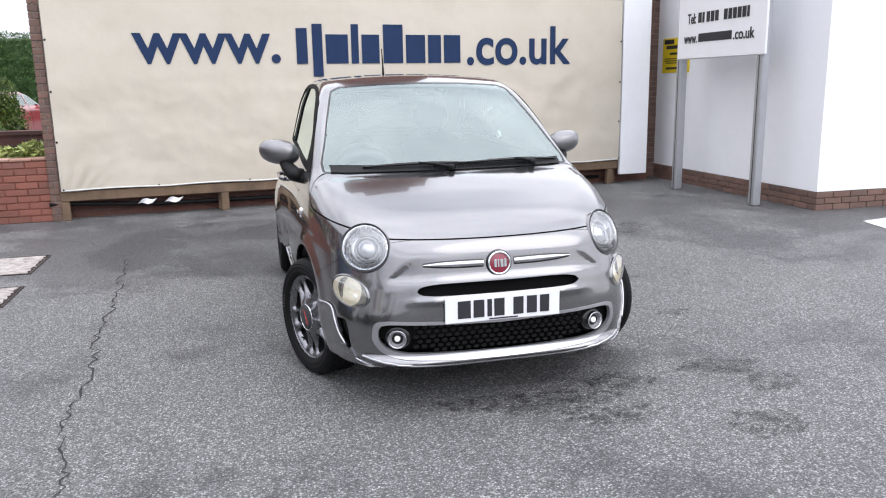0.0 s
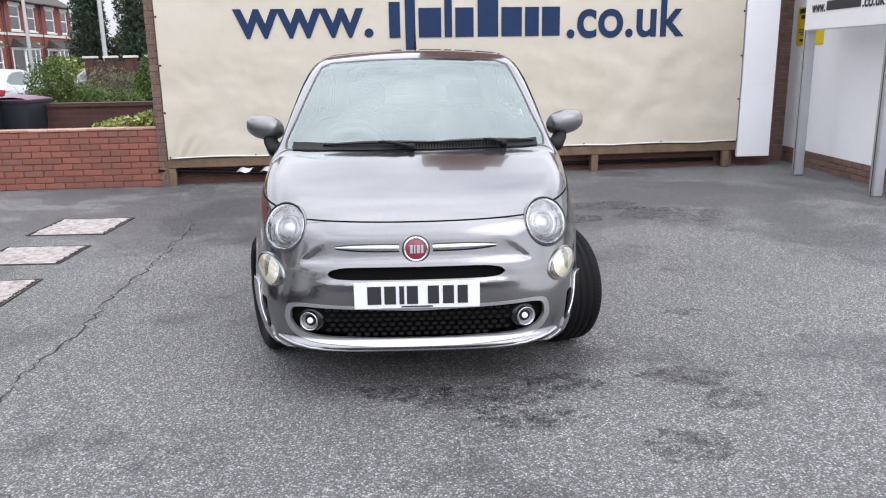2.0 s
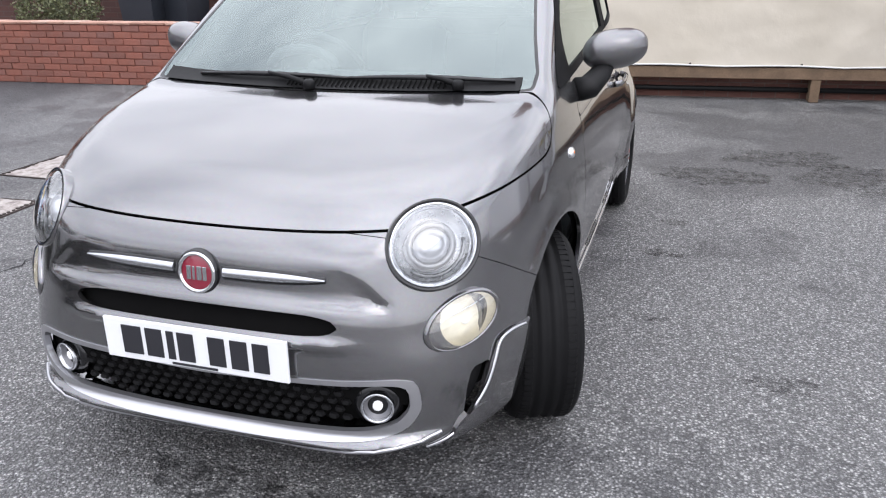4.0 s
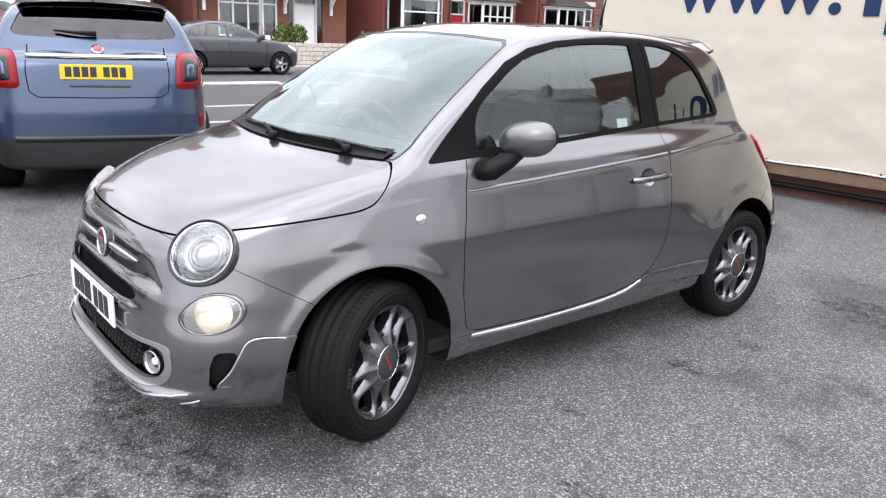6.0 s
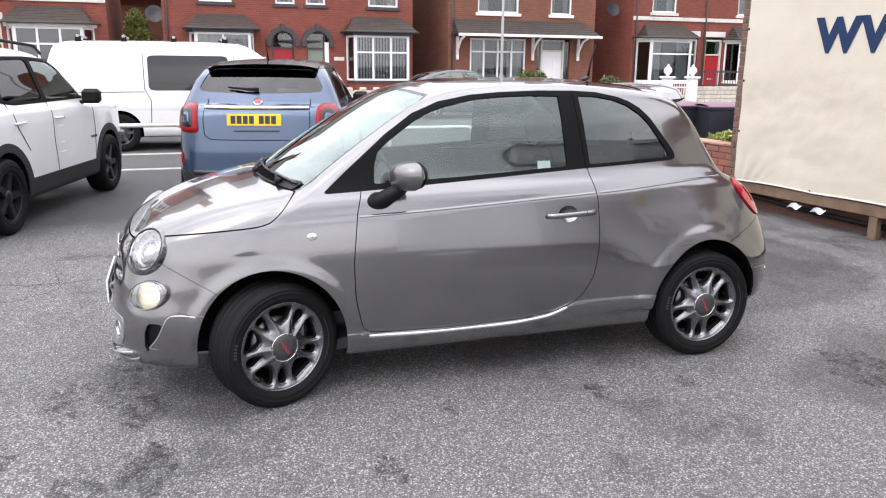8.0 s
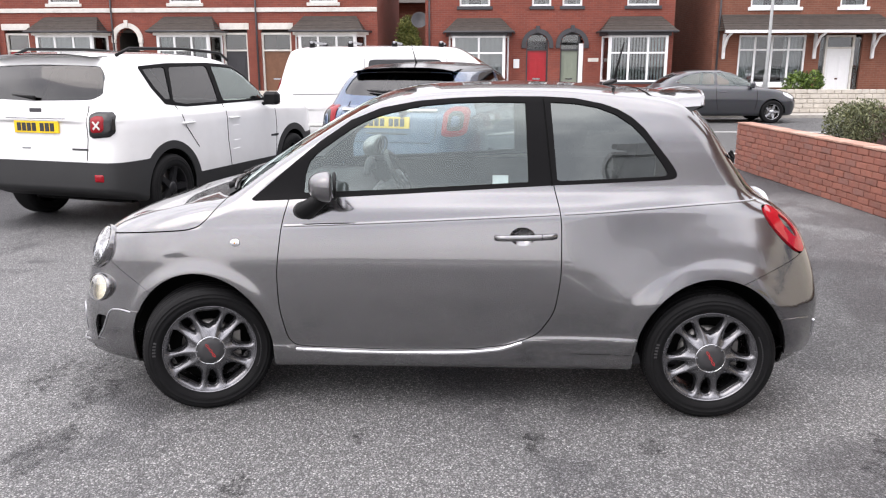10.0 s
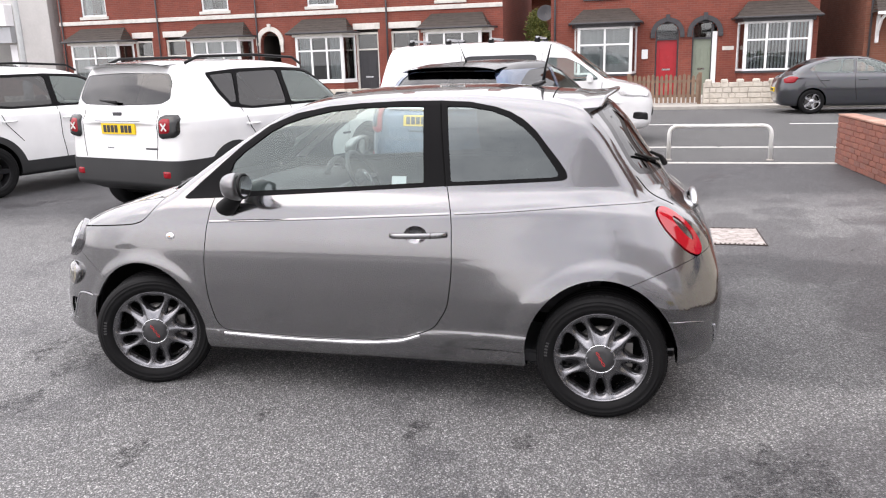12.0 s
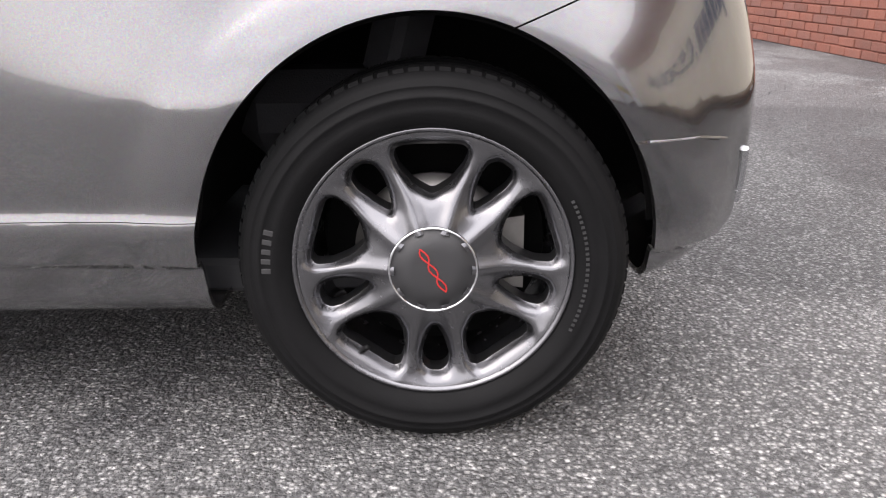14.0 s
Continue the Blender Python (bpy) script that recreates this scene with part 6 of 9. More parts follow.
# ---- grille, badge, plate ----
def honeycomb():
    g = Geo()
    for row in range(6):
        z = 0.286 + row * 0.022
        for i in range(-13, 14):
            x = i * 0.036 + (0.018 if row % 2 else 0)
            if abs(x) > 0.395:
                continue
            hit = grey_tree.ray_cast(Vector((x, -3, z)), Vector((0, 1, 0)))
            if hit[0] is None or poly_dist(np.array([abs(x)]), np.array([z]), GRILLE_IN)[0] < 0.004:
                continue
            y = hit[0].y + 0.028
            a, b = 0.0145, 0.0085
            o = [(x - a, y, z), (x - a * 0.6, y, z + b), (x + a * 0.6, y, z + b), (x + a, y, z), (x + a * 0.6, y, z - b), (x - a * 0.6, y, z - b)]
            q = [(x + (px - x) * 0.72, y - 0.008, z + (pz - z) * 0.72 + 0.0015) for px, _, pz in o]
            g.add(o + q, [(k, 6 + k, 6 + (k + 1) % 6, (k + 1) % 6) for k in range(6)] + [(6, 7, 8, 9, 10, 11)])
    return g


hc = part("grille_mesh", honeycomb(), BLACK_PLASTIC, bumper_f, "black honeycomb grille")
tagged(hc, kind="stuff")
for s in (1, -1):
    part("lamp_pod", Geo().lathe([(0.044, -0.03), (0.06, -0.02), (0.062, -0.012), (0.045, -0.002)], 28, axis_pose((0.458 * s, -1.822, 0.350), (0.30 * s, -1, 0.03))), GLOSS_BLACK, bumper_f)
    bar = laid_front([(0.07 + 0.265 * i / 16, 0.657 + 0.004 * i / 16) for i in range(17)], 0.003, s)
    leaf = [0.021 * (1 - (i / 16) ** 5) * (0.72 + 0.28 * math.sin(math.pi * (1 - i / 16) / 1.4)) + 0.004 for i in range(len(bar))]
    b = part("moulding", strip(bar, leaf, 0.007), SATIN, bumper_f, "slim chrome moulding beside the badge")
    part("moulding_bed", strip([(p - n * 0.002, n) for p, n in bar], [w + 0.011 for w in leaf], 0.003), GLOSS_BLACK, b)
    # corner blade of the bumper
    blade = catmull([(0, -1.492, 0.457), (0, -1.56, 0.462), (0, -1.605, 0.452), (0, -1.632, 0.41), (0, -1.66, 0.355), (0, -1.695, 0.308)], 6)
    fore = catmull([(0.69, 0, 0.302), (0.66, 0, 0.275), (0.61, 0, 0.248), (0.565, 0, 0.233)], 5)
    path = lay(grey_tree, [(s * 2.0, p.y, p.z) for p in blade], (-s, 0, 0), 0.008) + laid_front([(p.x, p.z) for p in fore], 0.004, s)
    part("corner_blade", strip(path, 0.007, 0.004), SATIN_GREY, bumper_f, "satin silver corner blade")
lip = laid_front([(-0.60 + 1.2 * i / 60, 0.222 + 0.05 * abs(-1 + i / 30) ** 3) for i in range(61)], 0.002)
part("lip", strip(lip, 0.010, 0.004), SATIN_GREY, bumper_f, "thin bright lower lip")
bm_hit = grey_tree.ray_cast(Vector((0.0, -3, 0.652)), Vector((0, 1, 0)))
bm_m = axis_pose(bm_hit[0] + bm_hit[1] * 0.004, bm_hit[1] + Vector((0, -0.6, 0)))
badge = part("badge", Geo().lathe([(0.058, -0.012), (0.058, 0.0), (0.055, 0.006), (0.0525, 0.007)], 40, bm_m, caps=False), GLOSS_BLACK, car, "round red badge in a chrome ring")
part("ring", Geo().lathe([(0.0535, 0.004), (0.051, 0.011), (0.046, 0.012), (0.043, 0.007)], 40, bm_m, caps=False), CHROME, badge)
part("disc", Geo().lathe([(0.046, 0.004), (0.03, 0.009), (0.0, 0.011)], 36, bm_m, caps=False), BADGE_RED, badge)
for x, w in ((-0.025, 0.012), (-0.009, 0.007), (0.003, 0.014), (0.02, 0.011)):
    part("bar", Geo().box(x, x + w, -0.017, 0.017, 0.0095, 0.0125, 0.0006, bm_m), SATIN, badge, "plain silver bar")
plate = part("number_plate", Geo().box(-0.26, 0.26, -1.892, -1.883, 0.415, 0.527, 0.002), PLATE_WHITE, car, "white front number plate")
part("plate_holder", Geo().box(-0.12, 0.12, -1.883, -1.855, 0.425, 0.517, 0.004), BLACK_PLASTIC, plate)
for x, w in ((-0.205, 0.062), (-0.135, 0.052), (-0.073, 0.022), (-0.042, 0.05), (0.045, 0.05), (0.107, 0.05), (0.168, 0.046)):
    part("bar", Geo().box(x, x + w * 0.92, -1.8945, -1.8915, 0.434, 0.511), BLACK_TEXT, plate, "plain black bar")
part("bar", Geo().box(-0.065, 0.065, -1.894, -1.8915, 0.420, 0.426), BLACK_TEXT, plate, "plain black bar")

# ---- cowl, wipers ----
cow = Geo()
def cowl_pt(u, v):
    x = -0.62 + 1.24 * u
    y = -1.143 + 0.27 * x * x + 0.055 * v
    h = grey_tree.ray_cast(Vector((x, y, 2)), Vector((0, 0, -1)))
    return tuple(h[0] + Vector((0, 0, 0.006)))
part("cowl", cow.grid(cowl_pt, 60, 6), BLACK_PLASTIC, car, "black plastic scuttle below the windscreen")
sl = Geo()
for i in range(34):
    x = -0.10 + 0.5 * i / 33
    a, b = cowl_pt((x + 0.62) / 1.24, 0.15), cowl_pt((x + 0.62) / 1.24, 0.75)
    sl.tube([Vector(a) + Vector((0, 0, 0.004)), Vector(b) + Vector((0, 0, 0.004))], 0.003, 4)
part("vent", sl, DARK_VOID, car, "dark vent slots")


def wiper(x0, y0, x1, y1, xa, ya):
    """A front wiper: pivot cap, arm and blade lying low on the glass."""
    def on(x, y, up):
        h = grey_tree.ray_cast(Vector((x, y - 0.085 + 0.22 * x * x, 2)), Vector((0, 0, -1)))
        return h[0] + h[1] * up
    w = part("wiper", Geo().tube([on(xa, ya, 0.016), on((xa + x0 + x1) / 2 - xa * 0.0 - (x0 + x1) / 4, (ya + (y0 + y1) / 2) / 2, 0.026), on((x0 + x1) / 2, (y0 + y1) / 2, 0.022)], [0.010, 0.008, 0.006], 8), BLACK_PLASTIC, car, "black wiper arm")
    part("pivot", Geo().lathe([(0.018, -0.01), (0.018, 0.012), (0.011, 0.018)], 16, Matrix.Translation(on(xa, ya, 0.012))), BLACK_PLASTIC, w)
    k = 14
    pts = [on(x0 + (x1 - x0) * i / k, y0 + (y1 - y0) * i / k, 0.010 + 0.008 * math.sin(math.pi * i / k)) for i in range(k + 1)]
    part("blade", Geo().tube(pts, [0.005 + 0.004 * math.sin(math.pi * i / k) for i in range(k + 1)], 6), GLOSS_BLACK, w)


wiper(-0.46, -1.01, 0.10, -1.005, -0.02, -1.05)
wiper(0.08, -1.005, 0.60, -1.000, 0.44, -1.03)


# ---- mirrors, handles, repeaters ----
def mirror(s):
    def head(u, v):
        a, b = 2 * math.pi * u, math.pi * v
        x = 0.100 * math.sin(b) ** 0.8 * math.cos(a) if math.sin(b) > 0 else 0
        sb = max(0.0, math.sin(b)) ** 0.75
        X = 0.845 + 0.108 * math.copysign(abs(math.cos(a)) ** 0.85, math.cos(a)) * sb
        Z = 1.064 + 0.068 * math.copysign(abs(math.sin(a)) ** 0.85, math.sin(a)) * sb
        Yc = -math.cos(b)
        y = -0.535 + (0.085 * Yc if Yc < 0 else 0.022 * Yc)
        return (s * X, y + 0.02 * (X - 0.845) / 0.1, Z + 0.012 * (X - 0.845) / 0.1)
    m = part("door_mirror", Geo().grid(head, 40, 24, flip=s > 0), PAINT_GREY_DIM, car, "grey oval door mirror on a black stalk")
    part("mirror_rim", Geo().tube([(s * (0.845 + 0.092 * math.cos(a)), -0.507 + 0.018 * math.cos(a), 1.066 + 0.055 * math.sin(a) + 0.011 * math.cos(a)) for a in [2 * math.pi * i / 36 for i in range(36)]], 0.007, 6, True), BLACK_PLASTIC, m)
    part("mirror_glass", Geo().lathe([(0.085, 0), (0.0, 0.001)], 30, Matrix.Translation((s * 0.845, -0.509, 1.066)) @ Matrix.Rotation(math.radians(-90), 4, "X") @ Matrix.Diagonal((1, 0.6, 1, 1)), caps=False), CHROME, m)
    part("stalk", Geo().tube([(s * 0.735, -0.665, 0.940), (s * 0.775, -0.650, 0.948), (s * 0.805, -0.60, 0.985), (s * 0.825, -0.545, 1.030)], [0.052, 0.050, 0.042, 0.034], 14, flat=(1.0, 0.8)), BLACK_PLASTIC, m, "black mirror stalk")


def handle(s, parent):
    hit = grey_tree.ray_cast(Vector((s * 2, 0.318, 0.842)), Vector((-s, 0, 0)))
    x = abs(hit[0].x)
    pts = [(s * (x + 0.006), 0.185, 0.833), (s * (x + 0.030), 0.215, 0.836), (s * (x + 0.036), 0.30, 0.839), (s * (x + 0.034), 0.38, 0.842), (s * (x + 0.026), 0.425, 0.843), (s * (x + 0.006), 0.448, 0.843)]
    h = part("door_handle", Geo().tube(catmull(pts, 5), 0.0135, 10, flat=(0.7, 1.0)), PAINT_GREY, parent, "grey door handle")
    part("seam", Geo().tube([(s * (x + 0.034 + 0.0098 * math.cos(a)), 0.385, 0.8425 + 0.0140 * math.sin(a)) for a in [2 * math.pi * i / 12 for i in range(12)]], 0.0012, 4, True), DARK_VOID, h)
    return h


for s, dr in ((1, near_door), (-1, far_door)):
    mirror(s)
    handle(s, dr)
    hit = grey_tree.ray_cast(Vector((s * 2, -0.975, 0.798)), Vector((-s, 0, 0)))
    r = part("side_repeater", Geo().lathe([(0.019, -0.004), (0.019, 0.003), (0.0155, 0.007), (0.0, 0.010)], 24, axis_pose(hit[0], hit[1] if hit[1].x * s > 0 else -hit[1]) @ Matrix.Diagonal((1.2, 0.9, 1, 1)), caps=False), LAMP_SILVER, car, "small clear side repeater")
    part("bulb", Geo().lathe([(0.005, 0.008), (0.004, 0.011), (0.0, 0.012)], 10, axis_pose(hit[0], hit[1] if hit[1].x * s > 0 else -hit[1]), caps=False), AMBER, r)
    # bright strip along the foot of the door
    pts = [(s * 2, -0.72 + 1.03 * i / 50, float(sill_z(np.array(-0.72 + 1.03 * i / 50))) - 0.012) for i in range(51)]
    part("sill_strip", strip(lay(grey_tree, pts, (-s, 0, 0), 0.001), 0.017, 0.004), SATIN_BRIGHT, car, "bright strip along the sill")


# the sharp waist crease on each panel: a low fold that overhangs the panel below it
def fold(pairs):
    g, v, f = Geo(), [], []
    for p, n in pairs:
        up = (Vector((0, 0, 1)) - n * n.z).normalized()
        v += [p + up * 0.013 - n * 0.0012, p + up * 0.008 + n * 0.0006, p + up * 0.002 + n * 0.0018, p - up * 0.002 + n * 0.0016, p - up * 0.0042 - n * 0.002]
    for i in range(len(pairs) - 1):
        for j in range(4):
            a = i * 5 + j
            f.append((a, a + 1, a + 6, a + 5))
    return g.add(v, f if pairs[0][1].x < 0 else [q[::-1] for q in f], None, True)


for s in (1, -1):
    for y0, y1, who in ((-0.755, 0.462, near_door if s > 0 else far_door), (0.485, 1.36, car)):
        pts = [(s * 2, y0 + (y1 - y0) * i / 60, float(crease_z(np.array(y0 + (y1 - y0) * i / 60)))) for i in range(61)]
        part("waist_crease", fold(lay(grey_tree, pts, (-s, 0, 0))), PAINT_GREY, who)


# ---- roof things ----
def spoiler_pt(u, v, top):
    x = -0.50 + 1.0 * u
    ax = abs(x)
    y0, y1 = 0.885 + 0.03 * ax, 1.185 - 0.28 * x * x
    y = y0 + (y1 - y0) * v
    base = grey_tree.ray_cast(Vector((x * 0.97, min(y, 1.06 - 0.1 * ax), 2)), Vector((0, 0, -1)))[0].z
    z = base + 0.010 + 0.012 * v - 0.012 * (1 - v) ** 2 - (0.03 * max(0, ax - 0.42) / 0.08)
    return (x, y, z if top else z - 0.008 - 0.030 * (1 - v) - 0.010 * math.sin(math.pi * v))


sp = part("roof_spoiler", Geo().grid(lambda u, v: spoiler_pt(u, v, True), 40, 12), PAINT_GREY, car, "grey roof spoiler above the rear window")
part("spoiler_edge", Geo().tube([spoiler_pt(i / 40, 1.0, True) for i in range(41)], 0.008, 8), PAINT_GREY, sp)
part("underside", Geo().grid(lambda u, v: spoiler_pt(u, v, False), 40, 12, flip=True), GLOSS_BLACK, sp, "gloss black underside")
for s, u in ((1, 1.0), (-1, 0.0)):
    part("end_blade", Geo().grid(lambda a, b: tuple(Vector(spoiler_pt(u, a, True)).lerp(Vector(spoiler_pt(u, 0.25 + 0.5 * a, False)) + Vector((s * 0.005, 0, -0.05 * (1 - a))), b)), 10, 4, flip=s < 0), GLOSS_BLACK, sp)
part("spoiler_gap", Geo().tube([Vector(spoiler_pt(i / 40, 0.0, True)) + Vector((0, -0.003, 0.002)) for i in range(41)], 0.0035, 5), DARK_VOID, sp)
an = part("antenna", Geo().tube([(0, 0.80, 1.485), (0, 0.81, 1.56), (0, 0.84, 1.68)], [0.010, 0.006, 0.0035], 8), BLACK_PLASTIC, car, "short black roof aerial")
part("antenna_base", Geo().tube([(0, 0.74, 1.474), (0, 0.785, 1.482), (0, 0.81, 1.495)], [0.006, 0.014, 0.011], 8), GLOSS_BLACK, an)
# rear wiper and the bulge of the tailgate handle
def back_on(x, z, up):
    h = grey_tree.ray_cast(Vector((x, 3, z)), Vector((0, -1, 0)))
    return h[0] + h[1] * up
rw = part("rear_wiper", Geo().tube([back_on(0.0, 1.06, 0.02), back_on(0.10, 1.10, 0.03), back_on(0.22, 1.14, 0.022)], [0.016, 0.010, 0.007], 8), BLACK_PLASTIC, car, "black rear wiper")
part("blade", Geo().tube([back_on(0.05, 1.09, 0.01), back_on(0.25, 1.12, 0.012), back_on(0.42, 1.16, 0.01)], 0.007, 6), BLACK_PLASTIC, rw)
part("tailgate_handle", Geo().tube(catmull([back_on(-0.17, 0.885, 0.0), back_on(-0.1, 0.90, 0.022), back_on(0.0, 0.905, 0.028), back_on(0.1, 0.90, 0.022), back_on(0.17, 0.885, 0.0)], 5), 0.018, 10), SATIN, car, "satin tailgate handle")
# tailgate seam and black diffuser
for s in (1, -1):
    g1 = lay(grey_tree, [(s * (0.54 - 0.02 * i / 20), 3.0, 1.08 - 0.13 * i / 20) for i in range(21)], (0, -1, 0), 0.001)
    part("tailgate_seam", strip(g1, 0.005, 0.001), DARK_VOID, car)
    # rear bumper: raised side flap and bright end of the exhaust trim
    pts = [(s * 2, y, z) for y, z in dense([(1.455, 0.478), (1.54, 0.476), (1.585, 0.468)], 0.012)]
    part("bumper_fold", strip(lay(grey_tree, pts, (-s, 0, 0), 0.001), 0.006, 0.004), PAINT_GREY, bumper_r)
    pts = [(s * (p.x + 1.0), p.y + 1.03, p.z) for p in catmull([(0.69, 1.655, 0.44), (0.682, 1.67, 0.405), (0.672, 1.675, 0.37), (0.655, 1.67, 0.345)], 6)]
    part("bumper_trim", strip(lay(grey_tree, pts, (-s * 0.70, -0.72, 0), 0.002), 0.013, 0.006), SATIN, bumper_r, "bright bumper trim")
dfs = lay(grey_tree, [(-0.5 + i * 0.04, 3, 0.27) for i in range(26)], (0, -1, 0), 0.002)
part("diffuser", strip(dfs, 0.14, 0.01), BLACK_PLASTIC, bumper_r, "black rear diffuser")
# ---- cabin ----
part("floor_pan", Geo().box(-0.66, 0.66, -0.95, 1.2, 0.20, 0.26, 0.01), DASH, car, "dark cabin floor")
part("underbody", Geo().box(-0.42, 0.42, -1.6, 1.5, 0.17, 0.24, 0.02), BLACK_PLASTIC, car)
dash = part("dashboard", Geo().grid(lambda u, v: (-0.68 + 1.36 * u, -0.86 + 0.42 * math.sin(v * math.pi / 2) if v < 0.66 else -0.50 + 0.1 * (v - 0.66), (0.955 + 0.02 * math.sin(math.pi * u)) if v < 0.4 else 0.965 - 0.9 * (v - 0.4) ** 1.3), 30, 16), DASH, car, "dark dashboard")
part("instrument_hood", Geo().tube([(-0.36 + 0.14 * math.cos(a), -0.52, 0.965 + 0.07 * math.sin(a)) for a in [math.pi * i / 12 for i in range(13)]], 0.02, 8), DASH, dash)
part("dash_panel", Geo().box(-0.62, 0.62, -0.505, -0.47, 0.76, 0.88, 0.015), DASH_GREY, dash, "grey dashboard panel")
swm = axis_pose((-0.36, -0.33, 0.92), (0, 0.85, 0.5))
sw = part("steering_wheel", Geo().tube([tuple(swm @ Vector((0.185 * math.cos(a), 0.185 * math.sin(a), 0))) for a in [2 * math.pi * i / 40 for i in range(40)]], 0.016, 8, True), GLOSS_BLACK, car, "black leather steering wheel")
part("boss", Geo().lathe([(0.0, 0.02), (0.06, 0.012), (0.075, -0.01), (0.05, -0.05)], 24, swm, caps=False), DASH, sw)
part("boss_ring", Geo().lathe([(0.028, 0.019), (0.034, 0.022), (0.038, 0.016)], 24, swm, caps=False), SATIN, sw)
for a in (0, 180, 250, 290):
    q = math.radians(a)
    part("spoke", Geo().tube([tuple(swm @ Vector((0.05 * math.cos(q), 0.05 * math.sin(q), 0))), tuple(swm @ Vector((0.18 * math.cos(q), 0.18 * math.sin(q), 0)))], 0.014, 6), DASH, sw)
part("column", Geo().tube([(-0.36, -0.36, 0.90), (-0.36, -0.6, 0.76)], 0.04, 10), DASH, sw)


def seat(x, y):
    s = part("seat", Geo().box(x - 0.24, x + 0.24, y - 0.30, y + 0.22, 0.36, 0.54, 0.05), SEAT_CLOTH, car, "dark cloth front seat")
    m = pose(x, y + 0.20, 0.48, -14, 0, 0)
    part("backrest", Geo().box(-0.23, 0.23, -0.06, 0.07, 0.0, 0.60, 0.05, m), SEAT_CLOTH, s)
    part("headrest", Geo().box(-0.13, 0.13, -0.045, 0.05, 0.64, 0.82, 0.045, m), SEAT_CLOTH, s)
    part("headrest_rod", Geo().tube([m @ Vector((-0.06, 0, 0.58)), m @ Vector((-0.06, 0, 0.66))], 0.006, 6).tube([m @ Vector((0.06, 0, 0.58)), m @ Vector((0.06, 0, 0.66))], 0.006, 6), CHROME, s)


seat(0.35, 0.42)
seat(-0.35, 0.28)
rb = part("rear_bench", Geo().box(-0.55, 0.55, 0.80, 1.12, 0.40, 0.55, 0.05), SEAT_CLOTH, car, "dark cloth rear bench")
part("bench_back", Geo().box(-0.55, 0.55, 0.0, 0.1, 0.0, 0.45, 0.04, pose(0, 1.02, 0.52, -15, 0, 0)), SEAT_CLOTH, rb)
part("cabin_mirror", Geo().box(-0.11, 0.11, -0.30, -0.275, 1.30, 1.36, 0.012).tube([(0, -0.29, 1.36), (0, -0.28, 1.41)], 0.01, 6), GLOSS_BLACK, car, "cabin mirror")
hitw = grey_tree.ray_cast(Vector((2, 0.205, 1.075)), Vector((-1, 0, 0)))
part("window_label", Geo().box(-0.035, 0.035, -0.022, 0.022, -0.012, -0.0105, 0, axis_pose(hitw[0], hitw[1] if hitw[1].x > 0 else -hitw[1])), LABEL_W, car, "white paper label inside the window")

# ================= the terraced houses =================
HX = -25.5  # face of the main walls


def holed_wall(g, x0, x1, y0, y1, z0, z1, holes):
    """A wall between x0 (back) and x1 (face), with rectangular holes (ya, yb, za, zb) right through."""
    ys = sorted({y0, y1, *[h[0] for h in holes], *[h[1] for h in holes]})
    zs = sorted({z0, z1, *[h[2] for h in holes], *[h[3] for h in holes]})
    ys, zs = [y for y in ys if y0 <= y <= y1], [z for z in zs if z0 <= z <= z1]
    for ya, yb in zip(ys, ys[1:]):
        run = None
        for za, zb in zip(zs, zs[1:]):
            solid = not any(h[0] <= (ya + yb) / 2 <= h[1] and h[2] <= (za + zb) / 2 <= h[3] for h in holes)
            if solid:
                run = (run[0], zb) if run else (za, zb)
            elif run:
                g.box(x0, x1, ya, yb, *run)
                run = None
        if run:
            g.box(x0, x1, ya, yb, *run)
    return g


